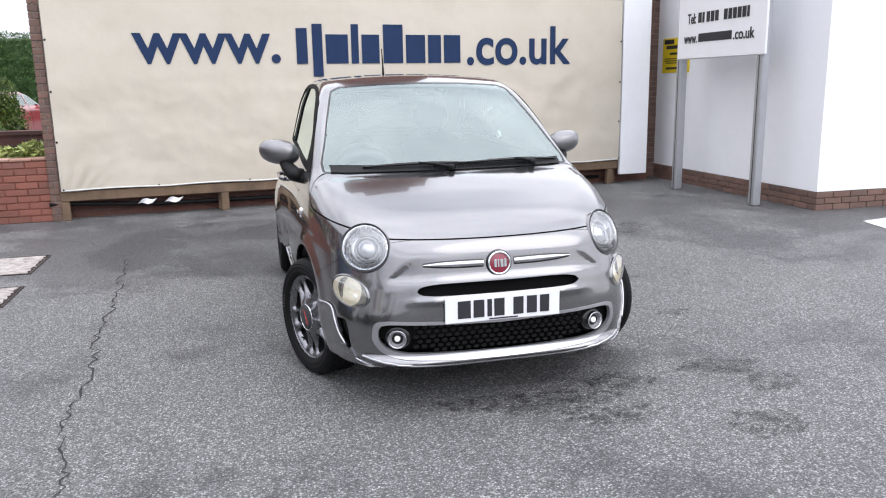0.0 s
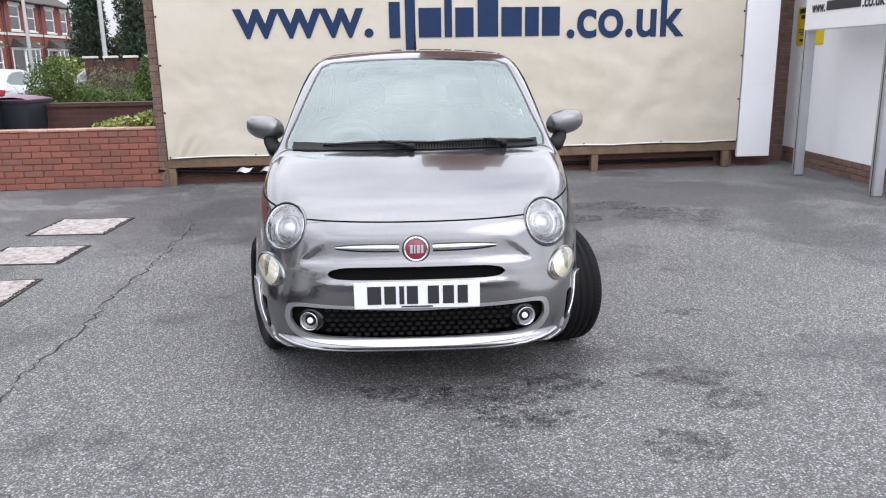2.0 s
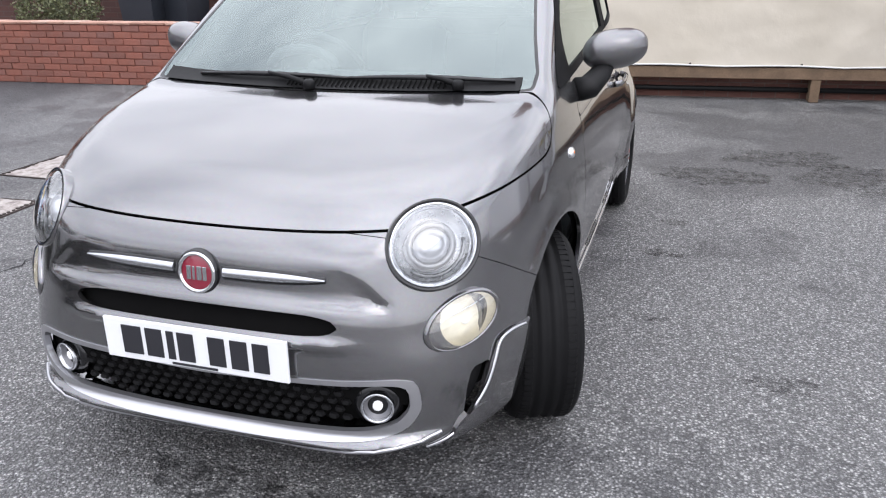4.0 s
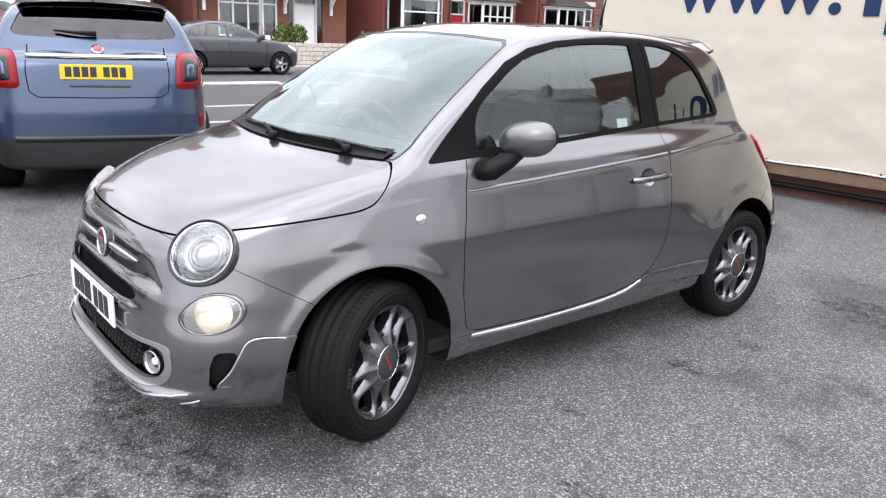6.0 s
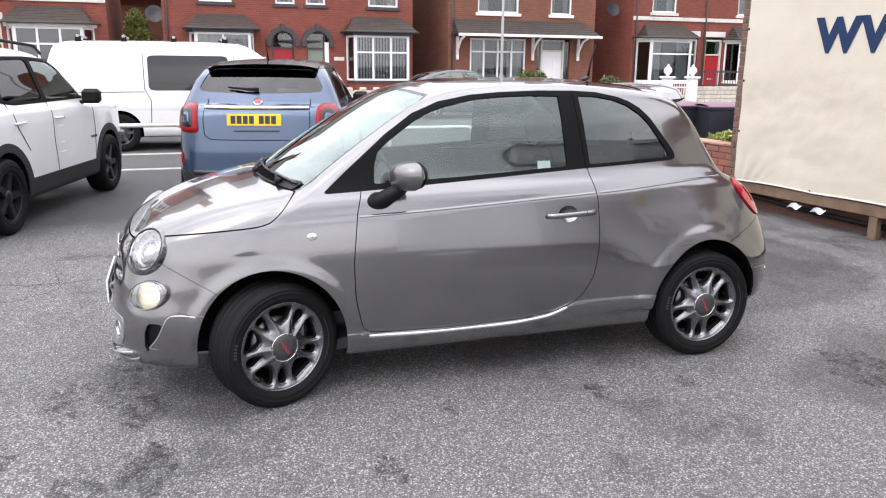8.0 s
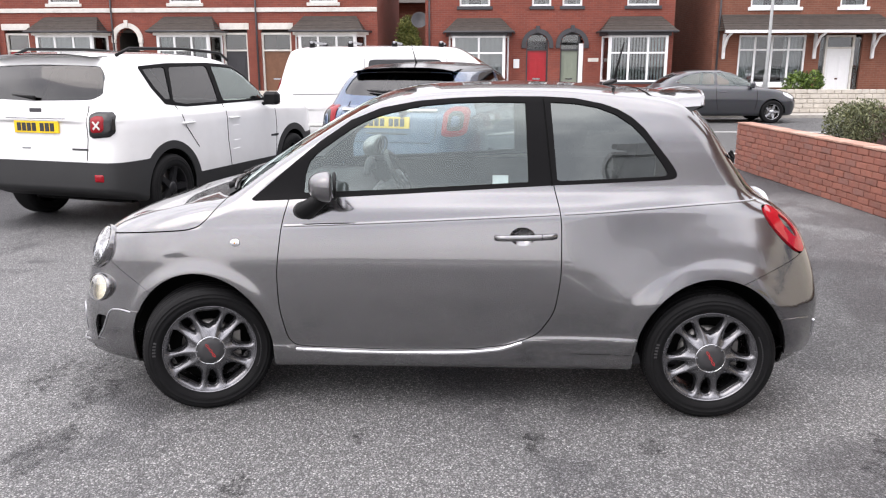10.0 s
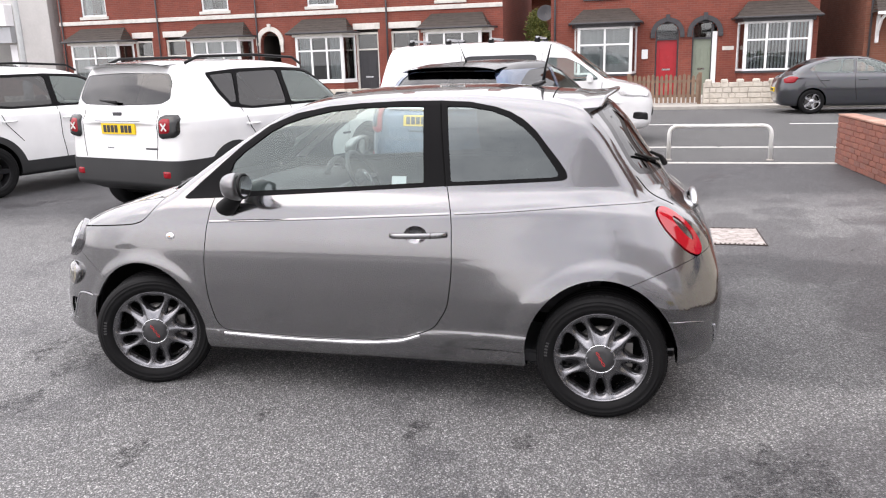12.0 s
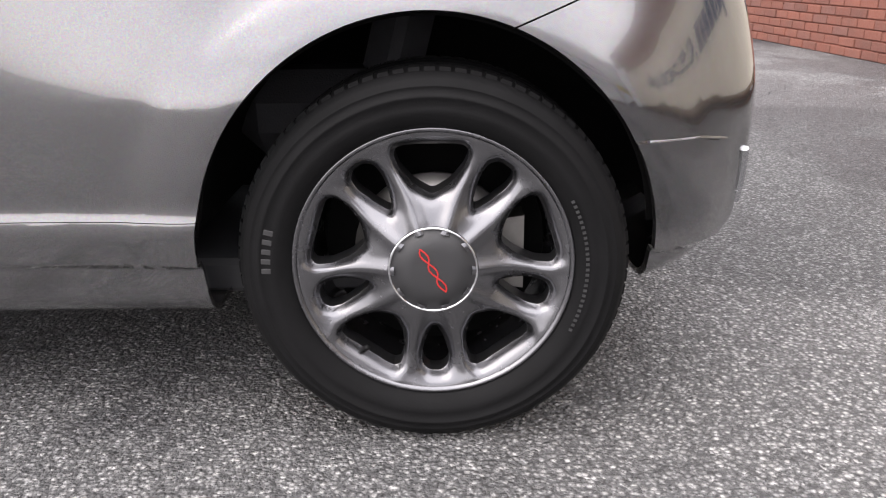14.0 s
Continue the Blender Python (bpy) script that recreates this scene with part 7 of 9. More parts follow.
def window_unit(parent, x, y0, y1, z0, z1, cols, bars=(), blind=0, name="window"):
    """A white frame with mullions, panes and a curtain or slats behind."""
    w = part(name, Geo().box(x - 0.05, x + 0.02, y0, y0 + 0.07, z0, z1, 0.006).box(x - 0.05, x + 0.02, y1 - 0.07, y1, z0, z1, 0.006).box(x - 0.05, x + 0.02, y0 + 0.07, y1 - 0.07, z0, z0 + 0.07, 0.006).box(x - 0.05, x + 0.02, y0 + 0.07, y1 - 0.07, z1 - 0.07, z1, 0.006), WHITE_PVC, parent)
    for i in range(1, cols):
        y = y0 + (y1 - y0) * i / cols
        part("mullion", Geo().box(x - 0.04, x + 0.012, y - 0.035, y + 0.035, z0 + 0.07, z1 - 0.07), WHITE_PVC, w)
    for q in bars:
        z = z0 + (z1 - z0) * q
        part("transom", Geo().box(x - 0.038, x + 0.014, y0 + 0.07, y1 - 0.07, z - 0.03, z + 0.03), WHITE_PVC, w)
    for i in range(cols):
        a, b = y0 + (y1 - y0) * i / cols, y0 + (y1 - y0) * (i + 1) / cols
        part("pane", Geo().box(x - 0.03, x - 0.02, a + 0.03, b - 0.03, z0 + 0.05, z1 - 0.05), HOUSE_PANE, w)
    c = Geo()
    if blind == 1:  # vertical slats
        k = max(4, int((y1 - y0) / 0.12))
        for i in range(k):
            y = y0 + 0.09 + (y1 - y0 - 0.18) * (i + 0.5) / k
            c.box(x - 0.22, x - 0.15, y - 0.028, y + 0.028, z0 + 0.05, z1 - 0.06)
        part("blind", c, CURTAIN, w)
    elif blind == 2:  # curtains drawn to the sides
        for a, b in ((y0 + 0.07, y0 + (y1 - y0) * 0.3), (y1 - (y1 - y0) * 0.3, y1 - 0.07)):
            part("curtain", Geo().grid(lambda u, v: (x - 0.2 + 0.025 * math.sin(u * 32), a + (b - a) * u, z0 + 0.05 + (z1 - z0 - 0.1) * v), 30, 2), CURTAIN, w)
    elif blind == 3:  # net over the whole window
        c.grid(lambda u, v: (x - 0.18 + 0.012 * math.sin(u * 60), y0 + 0.07 + (y1 - y0 - 0.14) * u, z0 + 0.05 + (z1 - z0 - 0.1) * v), 40, 2)
        part("curtain", c, CURTAIN, w)
    return w


def upper_window(house, y0, y1, z0, z1, trim):
    w = window_unit(house, HX - 0.06, y0, y1, z0, z1, 1, (0.55,), 2)
    part("sill", Geo().box(HX - 0.08, HX + 0.06, y0 - 0.09, y1 + 0.09, z0 - 0.12, z0, 0.01), trim, w)
    part("lintel", Geo().box(HX - 0.05, HX + 0.02, y0 - 0.1, y1 + 0.1, z1, z1 + 0.2, 0.008), trim, w)
    return w


def tile_row_roof(parent, pts_fn, rows, name="bay_roof"):
    """A small lean-to roof with stepped rows of slates: pts_fn(k) gives (y0, y1, x, z) at k from eaves 0 to top 1."""
    g = Geo()
    for r in range(rows):
        a, b = pts_fn(r / rows), pts_fn((r + 1) / rows)
        y0, y1, x, z = a
        y2, y3, x2, z2 = b
        t = 0.03
        v = [(x, y0, z), (x, y1, z), (x2 - 0.02, y3, z2 + 0.0), (x2 - 0.02, y2, z2 + 0.0), (x, y0, z + t), (x, y1, z + t), (x2, y3, z2 + 0.012), (x2, y2, z2 + 0.012), ]
        g.add(v, [(0, 3, 2, 1), (4, 5, 6, 7), (0, 1, 5, 4), (1, 2, 6, 5), (3, 0, 4, 7)])
        # hipped ends down to the wall
        g.add([(x, y0, z + t), (x2, y2, z2 + 0.012), (HX, y2 if b[0] > a[0] else y0, z2 + 0.012), (HX, y0, z + t)], [(0, 1, 2, 3)])
        g.add([(x, y1, z + t), (HX, y1, z + t), (HX, y3, z2 + 0.012), (x2, y3, z2 + 0.012)], [(0, 1, 2, 3)])
    return part(name, g, SLATE, parent)


def bay(house, y0, y1, z0, z1, roof, cols, bars, blind, brick, cant=0.28, x1=-24.8, trim=None):
    """A canted bay: brick base, white windows on three sides and a slate roof."""
    b = part("bay_base", Geo().prism([(HX, y0), (x1, y0 + cant), (x1, y1 - cant), (HX, y1)], 0.0, z0), brick, house)
    part("bay_sill", Geo().prism([(HX, y0 - 0.04), (x1 + 0.06, y0 + cant - 0.03), (x1 + 0.06, y1 - cant + 0.03), (HX, y1 + 0.04)], z0, z0 + 0.07), trim or WHITE_PVC, b)
    window_unit(b, x1, y0 + cant, y1 - cant, z0 + 0.07, z1, cols, bars, blind)
    for a, e in (((HX, y0), (x1, y0 + cant)), ((x1, y1 - cant), (HX, y1))):
        dx, dy = e[0] - a[0], e[1] - a[1]
        l = math.hypot(dx, dy)
        m = Matrix.Translation((a[0], a[1], 0)) @ Matrix.Rotation(math.atan2(dy, dx), 4, "Z")
        g = Geo().box(0, 0.07, -0.03, 0.03, z0 + 0.07, z1).box(l - 0.07, l, -0.03, 0.03, z0 + 0.07, z1).box(0.07, l - 0.07, -0.03, 0.03, z0 + 0.07, z0 + 0.14).box(0.07, l - 0.07, -0.03, 0.03, z1 - 0.07, z1)
        part("side_frame", g, WHITE_PVC, b, at=m)
        part("pane", Geo().box(0.05, l - 0.05, -0.005, 0.005, z0 + 0.1, z1 - 0.03), HOUSE_PANE, b, at=m)
    part("fascia", Geo().prism([(HX, y0 - 0.12), (x1 + 0.12, y0 + cant - 0.1), (x1 + 0.12, y1 - cant + 0.1), (HX, y1 + 0.12)], z1, z1 + roof[0]), trim or STONE_TRIM, b)
    ra, rb = y0 - 0.22, y1 + 0.22
    c = roof[2] if len(roof) > 2 else 0.55
    tile_row_roof(b, lambda k: (ra + c * k + (cant - 0.1) * (1 - k), rb - c * k - (cant - 0.1) * (1 - k), x1 + 0.2 + (HX - x1 - 0.2) * k, z1 + roof[0] + (roof[1]) * k), 6)
    gut = Geo().tube([(HX, ra, z1 + roof[0]), (x1 + 0.22, ra + cant - 0.1, z1 + roof[0]), (x1 + 0.22, rb - cant + 0.1, z1 + roof[0]), (HX, rb, z1 + roof[0])], 0.04, 6)
    part("gutter", gut, DARK_TRIM, b)
    return b


def door(house, y0, y1, z1, material, fan=0.35, white_frame=True, panels=2):
    """A panelled front door with a fanlight in a frame."""
    fr = STONE_TRIM if white_frame else DARK_TRIM
    d = part("front_door", Geo().box(HX - 0.2, HX - 0.15, y0, y1, 0.1, z1, 0.004), material, house)
    w = y1 - y0
    for r in range(panels):
        for c in range(2):
            za, zb = 0.25 + r * (z1 - 0.4) / panels, 0.25 + (r + 1) * (z1 - 0.4) / panels - 0.12
            ya = y0 + 0.1 + c * (w - 0.1) / 2
            part("panel", Geo().box(HX - 0.152, HX - 0.138, ya, ya + (w - 0.3) / 2, za, zb, 0.006), material, d)
    part("letter_plate", Geo().box(HX - 0.15, HX - 0.14, y0 + w * 0.3, y0 + w * 0.7, 1.0, 1.06), CHROME, d)
    part("frame", Geo().box(HX - 0.2, HX - 0.08, y0 - 0.07, y0, 0.04, z1 + fan + 0.07).box(HX - 0.2, HX - 0.08, y1, y1 + 0.07, 0.04, z1 + fan + 0.07).box(HX - 0.2, HX - 0.08, y0, y1, z1, z1 + 0.06).box(HX - 0.2, HX - 0.08, y0, y1, z1 + fan, z1 + fan + 0.07), fr, d)
    part("fanlight", Geo().box(HX - 0.17, HX - 0.16, y0, y1, z1 + 0.06, z1 + fan), HOUSE_PANE, d)
    part("step", Geo().box(HX - 0.1, HX + 0.25, y0 - 0.1, y1 + 0.1, 0.03, 0.12, 0.01), STONE_TRIM, d)
    return d


def arch_ring(house, yc, z_spring, r_in, r_out, material, depth=0.09, legs=0.0):
    g = Geo()
    k = 14
    v = []
    for x in (HX - 0.02, HX + depth):
        for i in range(k + 1):
            a = math.pi * i / k
            v += [(x, yc + r_in * math.cos(a), z_spring + r_in * math.sin(a)), (x, yc + r_out * math.cos(a), z_spring + r_out * math.sin(a))]
    n = 2 * (k + 1)
    f = []
    for i in range(k):
        a = 2 * i
        f += [(n + a, n + a + 1, n + a + 3, n + a + 2), (a + 1, n + a + 1, n + a, a), (a, n + a, n + a + 2, a + 2), (a + 1, a + 3, n + a + 3, n + a + 1)]
    g.add(v, f)
    g.box(HX - 0.02, HX + depth + 0.03, yc - 0.07, yc + 0.07, z_spring + r_in, z_spring + r_out + 0.1, 0.01)
    for s in (-1, 1):
        g.box(HX - 0.02, HX + depth + 0.03, yc + s * (r_in + r_out) / 2 - 0.08, yc + s * (r_in + r_out) / 2 + 0.08, z_spring - 0.12, z_spring, 0.01)
        if legs:
            g.box(HX - 0.02, HX + depth, yc + s * (r_in + r_out) / 2 - 0.06, yc + s * (r_in + r_out) / 2 + 0.06, z_spring - legs, z_spring - 0.12)
    return part("arch", g, material, house)


def shell(house, y0, y1, holes, brick, band=None, eaves=5.6, arches=()):
    """Walls with openings, dark sheets for the room's shade behind, a floor band and a pitched roof."""
    g = Geo()
    holed_wall(g, HX - 0.22, HX, y0, y1, 0.0, eaves, holes)
    for yc, zs, r in arches:  # fill the corners of a square hole above the spring line
        k = 10
        for i in range(k):
            a, b = math.pi * i / k, math.pi * (i + 1) / k
            ya, yb = yc + r * math.cos(b), yc + r * math.cos(a)
            z = zs + r * min(math.sin(a), math.sin(b))
            g.box(HX - 0.22, HX, ya, yb, z, zs + r)
    part("wall", g, brick, house)
    side = Geo().box(HX - 8, HX - 0.22, y0, y0 + 0.22, 0, eaves).box(HX - 8, HX - 0.22, y1 - 0.22, y1, 0, eaves).box(HX - 8.2, HX - 8, y0, y1, 0, eaves)
    part("side_wall", side, brick, house)
    part("room_dark", Geo().box(HX - 2.6, HX - 2.5, y0 + 0.25, y1 - 0.25, 0.05, eaves - 0.1).box(HX - 2.5, HX - 0.24, y0 + 0.25, y1 - 0.25, 2.75, 2.85), ROOM_SHADE, house)
    rf = Geo().prism([(HX + 0.3, eaves - 0.1), (HX + 0.3, eaves), (HX - 4.1, eaves + 2.6), (HX - 8.5, eaves), (HX - 8.5, eaves - 0.1), (HX - 4.1, eaves + 2.45)], y0 - 0.05, y1 + 0.05, "y")
    part("roof", rf, SLATE, house)
    part("chimney", Geo().box(HX - 4.5, HX - 3.7, y1 - 0.9, y1 - 0.3, eaves + 2.0, eaves + 3.6, 0.02), brick, house)
    part("gutter", Geo().tube([(HX + 0.34, y0, eaves - 0.04), (HX + 0.34, y1, eaves - 0.04)], 0.06, 6), DARK_TRIM, house)
    if band:
        part("band_course", Geo().box(HX, HX + 0.05, y0, y1, band, band + 0.16, 0.01), STONE_TRIM, house)
    for y in (y0 + 0.15,):
        part("downpipe", Geo().tube([(HX + 0.07, y, 0.1), (HX + 0.07, y, eaves - 0.1)], 0.035, 6), DARK_TRIM, house)


def lintel(house, y0, y1, z0, z1):
    part("lintel", Geo().box(HX - 0.05, HX + 0.025, y0, y1, z0, z1, 0.01), STONE_TRIM, house)


RENDER_GREY = plain("grey_render", (0.46, 0.45, 0.44), 0.8, vary=0.1, scale=1.5, bump=0.2)
# dark colour stands in for the unlit rooms and the passage
ROOM_SHADE = plain("room_shade", (0.05, 0.045, 0.04), 0.9, vary=0.3, scale=2)
HOUSE_PANE = glass("house_window_glass", (0.75, 0.78, 0.78))


def terrace_house(y0, y1, bay_at, door_at, door_mat, uppers, blind, label, passage=None, brick=None, bars=(0.68,), cols=3):
    """One of the long terrace: white-trimmed bay, door with a stone lintel, pale band course."""
    brick = brick or HOUSE_RED
    h = thing("terraced_house", label, "house", "terraced houses")
    holes = [(bay_at[0] + 0.1, bay_at[1] - 0.1, 0.4, 2.7), (door_at[0] - 0.07, door_at[1] + 0.07, 0.1, 2.83)]
    holes += [(a, b, 3.78, 5.3) for a, b in uppers]
    arches = []
    if passage:
        holes.append((passage - 0.42, passage + 0.42, 0.05, 2.9))
        arches = [(passage, 2.48, 0.42)]
    shell(h, y0, y1, holes, brick, 3.45, arches=arches)
    bay(h, *bay_at, 0.85, 2.62, (0.12, 0.55), cols, bars, blind, brick)
    door(h, *door_at, 2.05, door_mat, 0.6)
    lintel(h, door_at[0] - 0.15, door_at[1] + 0.15, 2.83, 3.06)
    for a, b in uppers:
        upper_window(h, a, b, 3.78, 5.3, STONE_TRIM)
    if passage:
        arch_ring(h, passage, 2.48, 0.42, 0.60, STONE_TRIM, 0.06, 0.4)
        part("passage_side", Geo().box(HX - 5, HX - 0.22, passage - 0.6, passage - 0.44, 0, 2.9).box(HX - 5, HX - 0.22, passage + 0.44, passage + 0.6, 0, 2.9), ROOM_SHADE, h)
    return h


terrace_house(-22.8, -18.2, (-22.1, -19.35), (-19.2, -18.5), DOOR_DARK, ((-21.65, -20.45),), 2, "red brick terraced house with a white bay and dark front door", cols=2)
terrace_house(-18.2, -13.75, (-16.5, -13.85), (-17.75, -16.95), DOOR_RED, ((-16.0, -14.8),), 3, "red brick terraced house with a white bay and red front door")
terrace_house(-13.75, -8.3, (-11.95, -9.5), (-9.4, -8.6), DOOR_DARK, ((-11.4, -10.2),), 2, "red brick terraced house with an arched passage and dark door", passage=-13.08)
terrace_house(-8.3, -3.65, (-6.7, -4.1), (-7.95, -6.95), DOOR_BROWN, ((-6.15, -5.1),), 0, "red brick terraced house with a white bay and brown door")

# the pair with twin arched porches
pair = thing("semi_detached_houses", "pair of red brick houses with arched porches, red and sage doors", "house", "terraced houses")
shell(pair, -1.87, 7.18, [(-0.85, 1.05, 0.4, 2.55), (4.75, 6.85, 0.4, 2.55), (1.85, 2.65, 0.1, 2.72), (3.1, 3.95, 0.1, 2.72), (-0.62, 0.5, 3.62, 5.2), (2.02, 2.72, 3.62, 5.2), (3.12, 3.84, 3.62, 5.2), (5.45, 6.6, 3.62, 5.2)], HOUSE_RED, arches=((2.25, 2.3, 0.41), (3.52, 2.3, 0.43)))
bay(pair, -0.98, 1.18, 0.86, 2.56, (0.13, 0.5, 0.5), 2, (0.63,), 3, HOUSE_RED, 0.16, trim=DARK_TRIM)
bay(pair, 4.62, 6.98, 0.86, 2.56, (0.13, 0.55, 0.5), 3, (0.63,), 1, HOUSE_RED, 0.16, trim=DARK_TRIM)
door(pair, 1.9, 2.6, 2.05, DOOR_RED, 0.55, False)
door(pair, 3.15, 3.75, 2.05, DOOR_GREEN, 0.55, False)
part("porch_side", Geo().box(HX - 0.3, HX - 0.05, 3.78, 3.94, 0.05, 2.3), WHITE_PVC, pair)
arch_ring(pair, 2.25, 2.25, 0.42, 0.58, DARK_TRIM, 0.08)
arch_ring(pair, 3.52, 2.25, 0.44, 0.60, DARK_TRIM, 0.08)
for a, b in ((-0.62, 0.5), (2.02, 2.72), (3.12, 3.84), (5.45, 6.6)):
    upper_window(pair, a, b, 3.62, 5.2, DARK_TRIM)
part("plaque", Geo().box(HX, HX + 0.02, 4.12, 4.5, 1.65, 1.78), STONE_TRIM, pair)
part("meter_box", Geo().box(HX, HX + 0.06, 1.38, 1.6, 1.42, 1.75, 0.01), WHITE_PVC, pair)

dish_ = part("satellite_dish", Geo().lathe([(0.02, 0.0), (0.2, 0.03), (0.3, 0.09), (0.31, 0.09)], 18, pose(HX - 0.5, -2.12, 3.15, 0, 70, 0), caps=False), DARK_TRIM, pair)
part("dish_arm", Geo().tube([(HX - 0.7, -1.87, 3.15), (HX - 0.5, -2.12, 3.15)], 0.02, 6), DARK_TRIM, dish_)

# the house with a long tiled canopy
c_h = thing("canopy_house", "brown brick house with a tiled canopy over window and white door", "house", "terraced houses")
shell(c_h, 8.63, 15.04, [(9.55, 11.95, 0.8, 2.58), (12.45, 13.95, 0.1, 2.6), (9.85, 11.6, 3.55, 5.1), (13.0, 13.95, 3.55, 5.1)], HOUSE_RED2)
wb = window_unit(c_h, HX - 0.04, 9.55, 11.95, 0.85, 2.58, 4, (0.7,), 2)
part("sill", Geo().box(HX - 0.05, HX + 0.08, 9.45, 12.05, 0.72, 0.85, 0.01), WHITE_PVC, wb)
door(c_h, 12.75, 13.65, 2.1, WHITE_PVC, 0.4, True, 1)
for a in (12.47, 13.72):
    part("side_light", Geo().box(HX - 0.18, HX - 0.1, a, a + 0.22, 0.2, 2.5), HOUSE_PANE, c_h)
tile_row_roof(c_h, lambda k: (8.75 + 0.1 * k, 14.9 - 0.5 * k, HX + 0.9 - 0.9 * k, 2.68 + 0.6 * k), 7, "canopy")
part("gutter", Geo().box(HX + 0.86, HX + 0.96, 8.75, 14.9, 2.62, 2.72, 0.01), WHITE_PVC, c_h)
for y in (9.0, 12.25, 14.3):
    part("bracket", Geo().tube([(HX, y, 1.75), (HX + 0.1, y, 2.1), (HX + 0.45, y, 2.5), (HX + 0.85, y, 2.62)], 0.05, 6).box(HX, HX + 0.1, y - 0.05, y + 0.05, 1.75, 2.62), WHITE_PVC, c_h)
for a, b in ((9.85, 11.6), (13.0, 13.95)):
    upper_window(c_h, a, b, 3.55, 5.1, WHITE_PVC)
dish = part("satellite_dish", Geo().lathe([(0.02, 0.0), (0.2, 0.03), (0.3, 0.09), (0.31, 0.09)], 18, pose(HX - 1.0, 16.4, 3.9, 0, 70, 0), caps=False), DARK_TRIM, c_h)
part("dish_arm", Geo().tube([(HX - 1.6, 16.84, 3.9), (HX - 1.0, 16.4, 3.9)], 0.02, 6), DARK_TRIM, c_h)

terrace_house(16.84, 20.3, (17.1, 19.6), (19.65, 20.1), DOOR_DARK, ((17.75, 18.95),), 2, "red brick terraced house with a tiled white bay", cols=1)
terrace_house(20.3, 24.6, (21.6, 24.0), (20.65, 21.4), DOOR_RED, ((22.1, 23.0),), 2, "red brick terraced house with a red door and lattice bay", cols=4, bars=(0.33, 0.66))
for i in range(6):
    y = 26.0 + 4.8 * i
    terrace_house(y, y + 4.7, (y + 0.6, y + 3.1), (y + 3.4, y + 4.2), (DOOR_DARK, DOOR_BROWN)[i % 2], ((y + 0.9, y + 2.2), (y + 3.2, y + 4.2)), 3, "red brick terraced house farther up the street", bars=(0.5,))

# gap between the blocks: gable wall, a garden tree and a far roof
setting("wall_gap", Geo().box(HX - 9, HX - 8.8, 7.18, 8.63, 0, 6).box(HX - 9, HX - 8.8, 15.04, 16.84, 0, 6), HOUSE_RED2, "brown brick wall at the back of a passage", "wall")
shrub(-29.5, -2.9, [(0, 0, 2.7, 0.5, 0.5, 0.7), (0.3, 0.2, 2.3, 0.5, 0.5, 0.5), (-0.3, 0, 3.1, 0.35, 0.35, 0.5), (0, 0, 1.5, 0.4, 0.4, 0.6)], 3000, 0.07, LEAF_YELLOW, "yellow-green shrub in the gap between two houses", "street trees", 12)
far_h = thing("far_house", "brick house with a tiled roof in the gap behind", "house", "far houses")
part("wall", Geo().box(-42, -36, -9, 3, 0, 4.6), HOUSE_RED2, far_h)
part("roof", Geo().prism([(-35.5, 4.5), (-39, 7.2), (-42.5, 4.5)], -9.2, 3.2, "y"), SLATE, far_h)


# ---- the pale commercial building past the end of the terrace ----
shop = thing("workshop_building", "pale grey rendered workshop with a dark vehicle opening", "building", "far buildings")
g = Geo()
holed_wall(g, HX - 0.25, HX, -36.0, -23.3, 0.0, 6.2, [(-33.0, -25.15, 0.05, 2.81)])
part("wall", g, RENDER_GREY, shop)
part("side_wall", Geo().box(HX - 9, HX - 0.25, -23.55, -23.3, 0, 6.2), RENDER_GREY, shop)
part("back_wall", Geo().box(HX - 9.2, HX - 9, -36.0, -23.3, 0, 6.2), RENDER_GREY, shop)
part("fascia", Geo().box(HX, HX + 0.5, -36.0, -25.1, 3.54, 4.45, 0.02), SIGN_WHITE, shop, "white fascia box")
part("soffit", Geo().box(HX, HX + 0.3, -36.0, -25.1, 2.85, 3.52), ALU, shop)
part("roof", Geo().box(HX - 9.3, HX + 0.25, -36.2, -23.1, 6.2, 6.5, 0.02), SLATE, shop)
part("notice", Geo().box(HX, HX + 0.02, -24.3, -23.9, 1.15, 1.75), YELLOW, shop, "small yellow notice")
part("shutter", Geo().box(HX - 0.2, HX - 0.12, -25.6, -25.17, 0.05, 2.79), SIGN_WHITE, shop)
setting("wall_side", Geo().box(-24.0, -23.78, -26.0, -22.6, 0.0, 1.45), HOUSE_RED2, "low brown brick wall beside the workshop", "wall")
lamp_post(-20.8, -20.75, 7.5, 0.11, "grey street lamp column beside the workshop")


# front gardens
def picket_fence(x, y0, y1, h):
    t = thing("picket_fence", "weathered brown timber picket fence along a front garden", "fence")
    part("rail", Geo().box(x - 0.06, x - 0.03, y0, y1, 0.25, 0.33).box(x - 0.06, x - 0.03, y0, y1, h - 0.25, h - 0.17), TIMBER_PALE, t)
    k = int((y1 - y0) / 0.13)
    for i in range(k):
        y = y0 + (y1 - y0) * (i + 0.5) / k
        top = h + 0.03 * math.sin(i * 1.7)
        part("picket", Geo().prism([(y - 0.045, 0.08), (y + 0.045, 0.08), (y + 0.045, top - 0.05), (y, top), (y - 0.045, top - 0.05)], x - 0.03, x, "x"), TIMBER_PALE, t)
    for y in (y0, y1):
        part("post", Geo().box(x - 0.14, x - 0.04, y - 0.05, y + 0.05, 0.03, h + 0.05, 0.008), TIMBER_PALE, t)
    return t


TIMBER_PALE = plain("brown_fence_timber", (0.20, 0.13, 0.09), 0.85, vary=0.3, bump=0.3)
picket_fence(-21.6, 1.0, 3.15, 0.95)


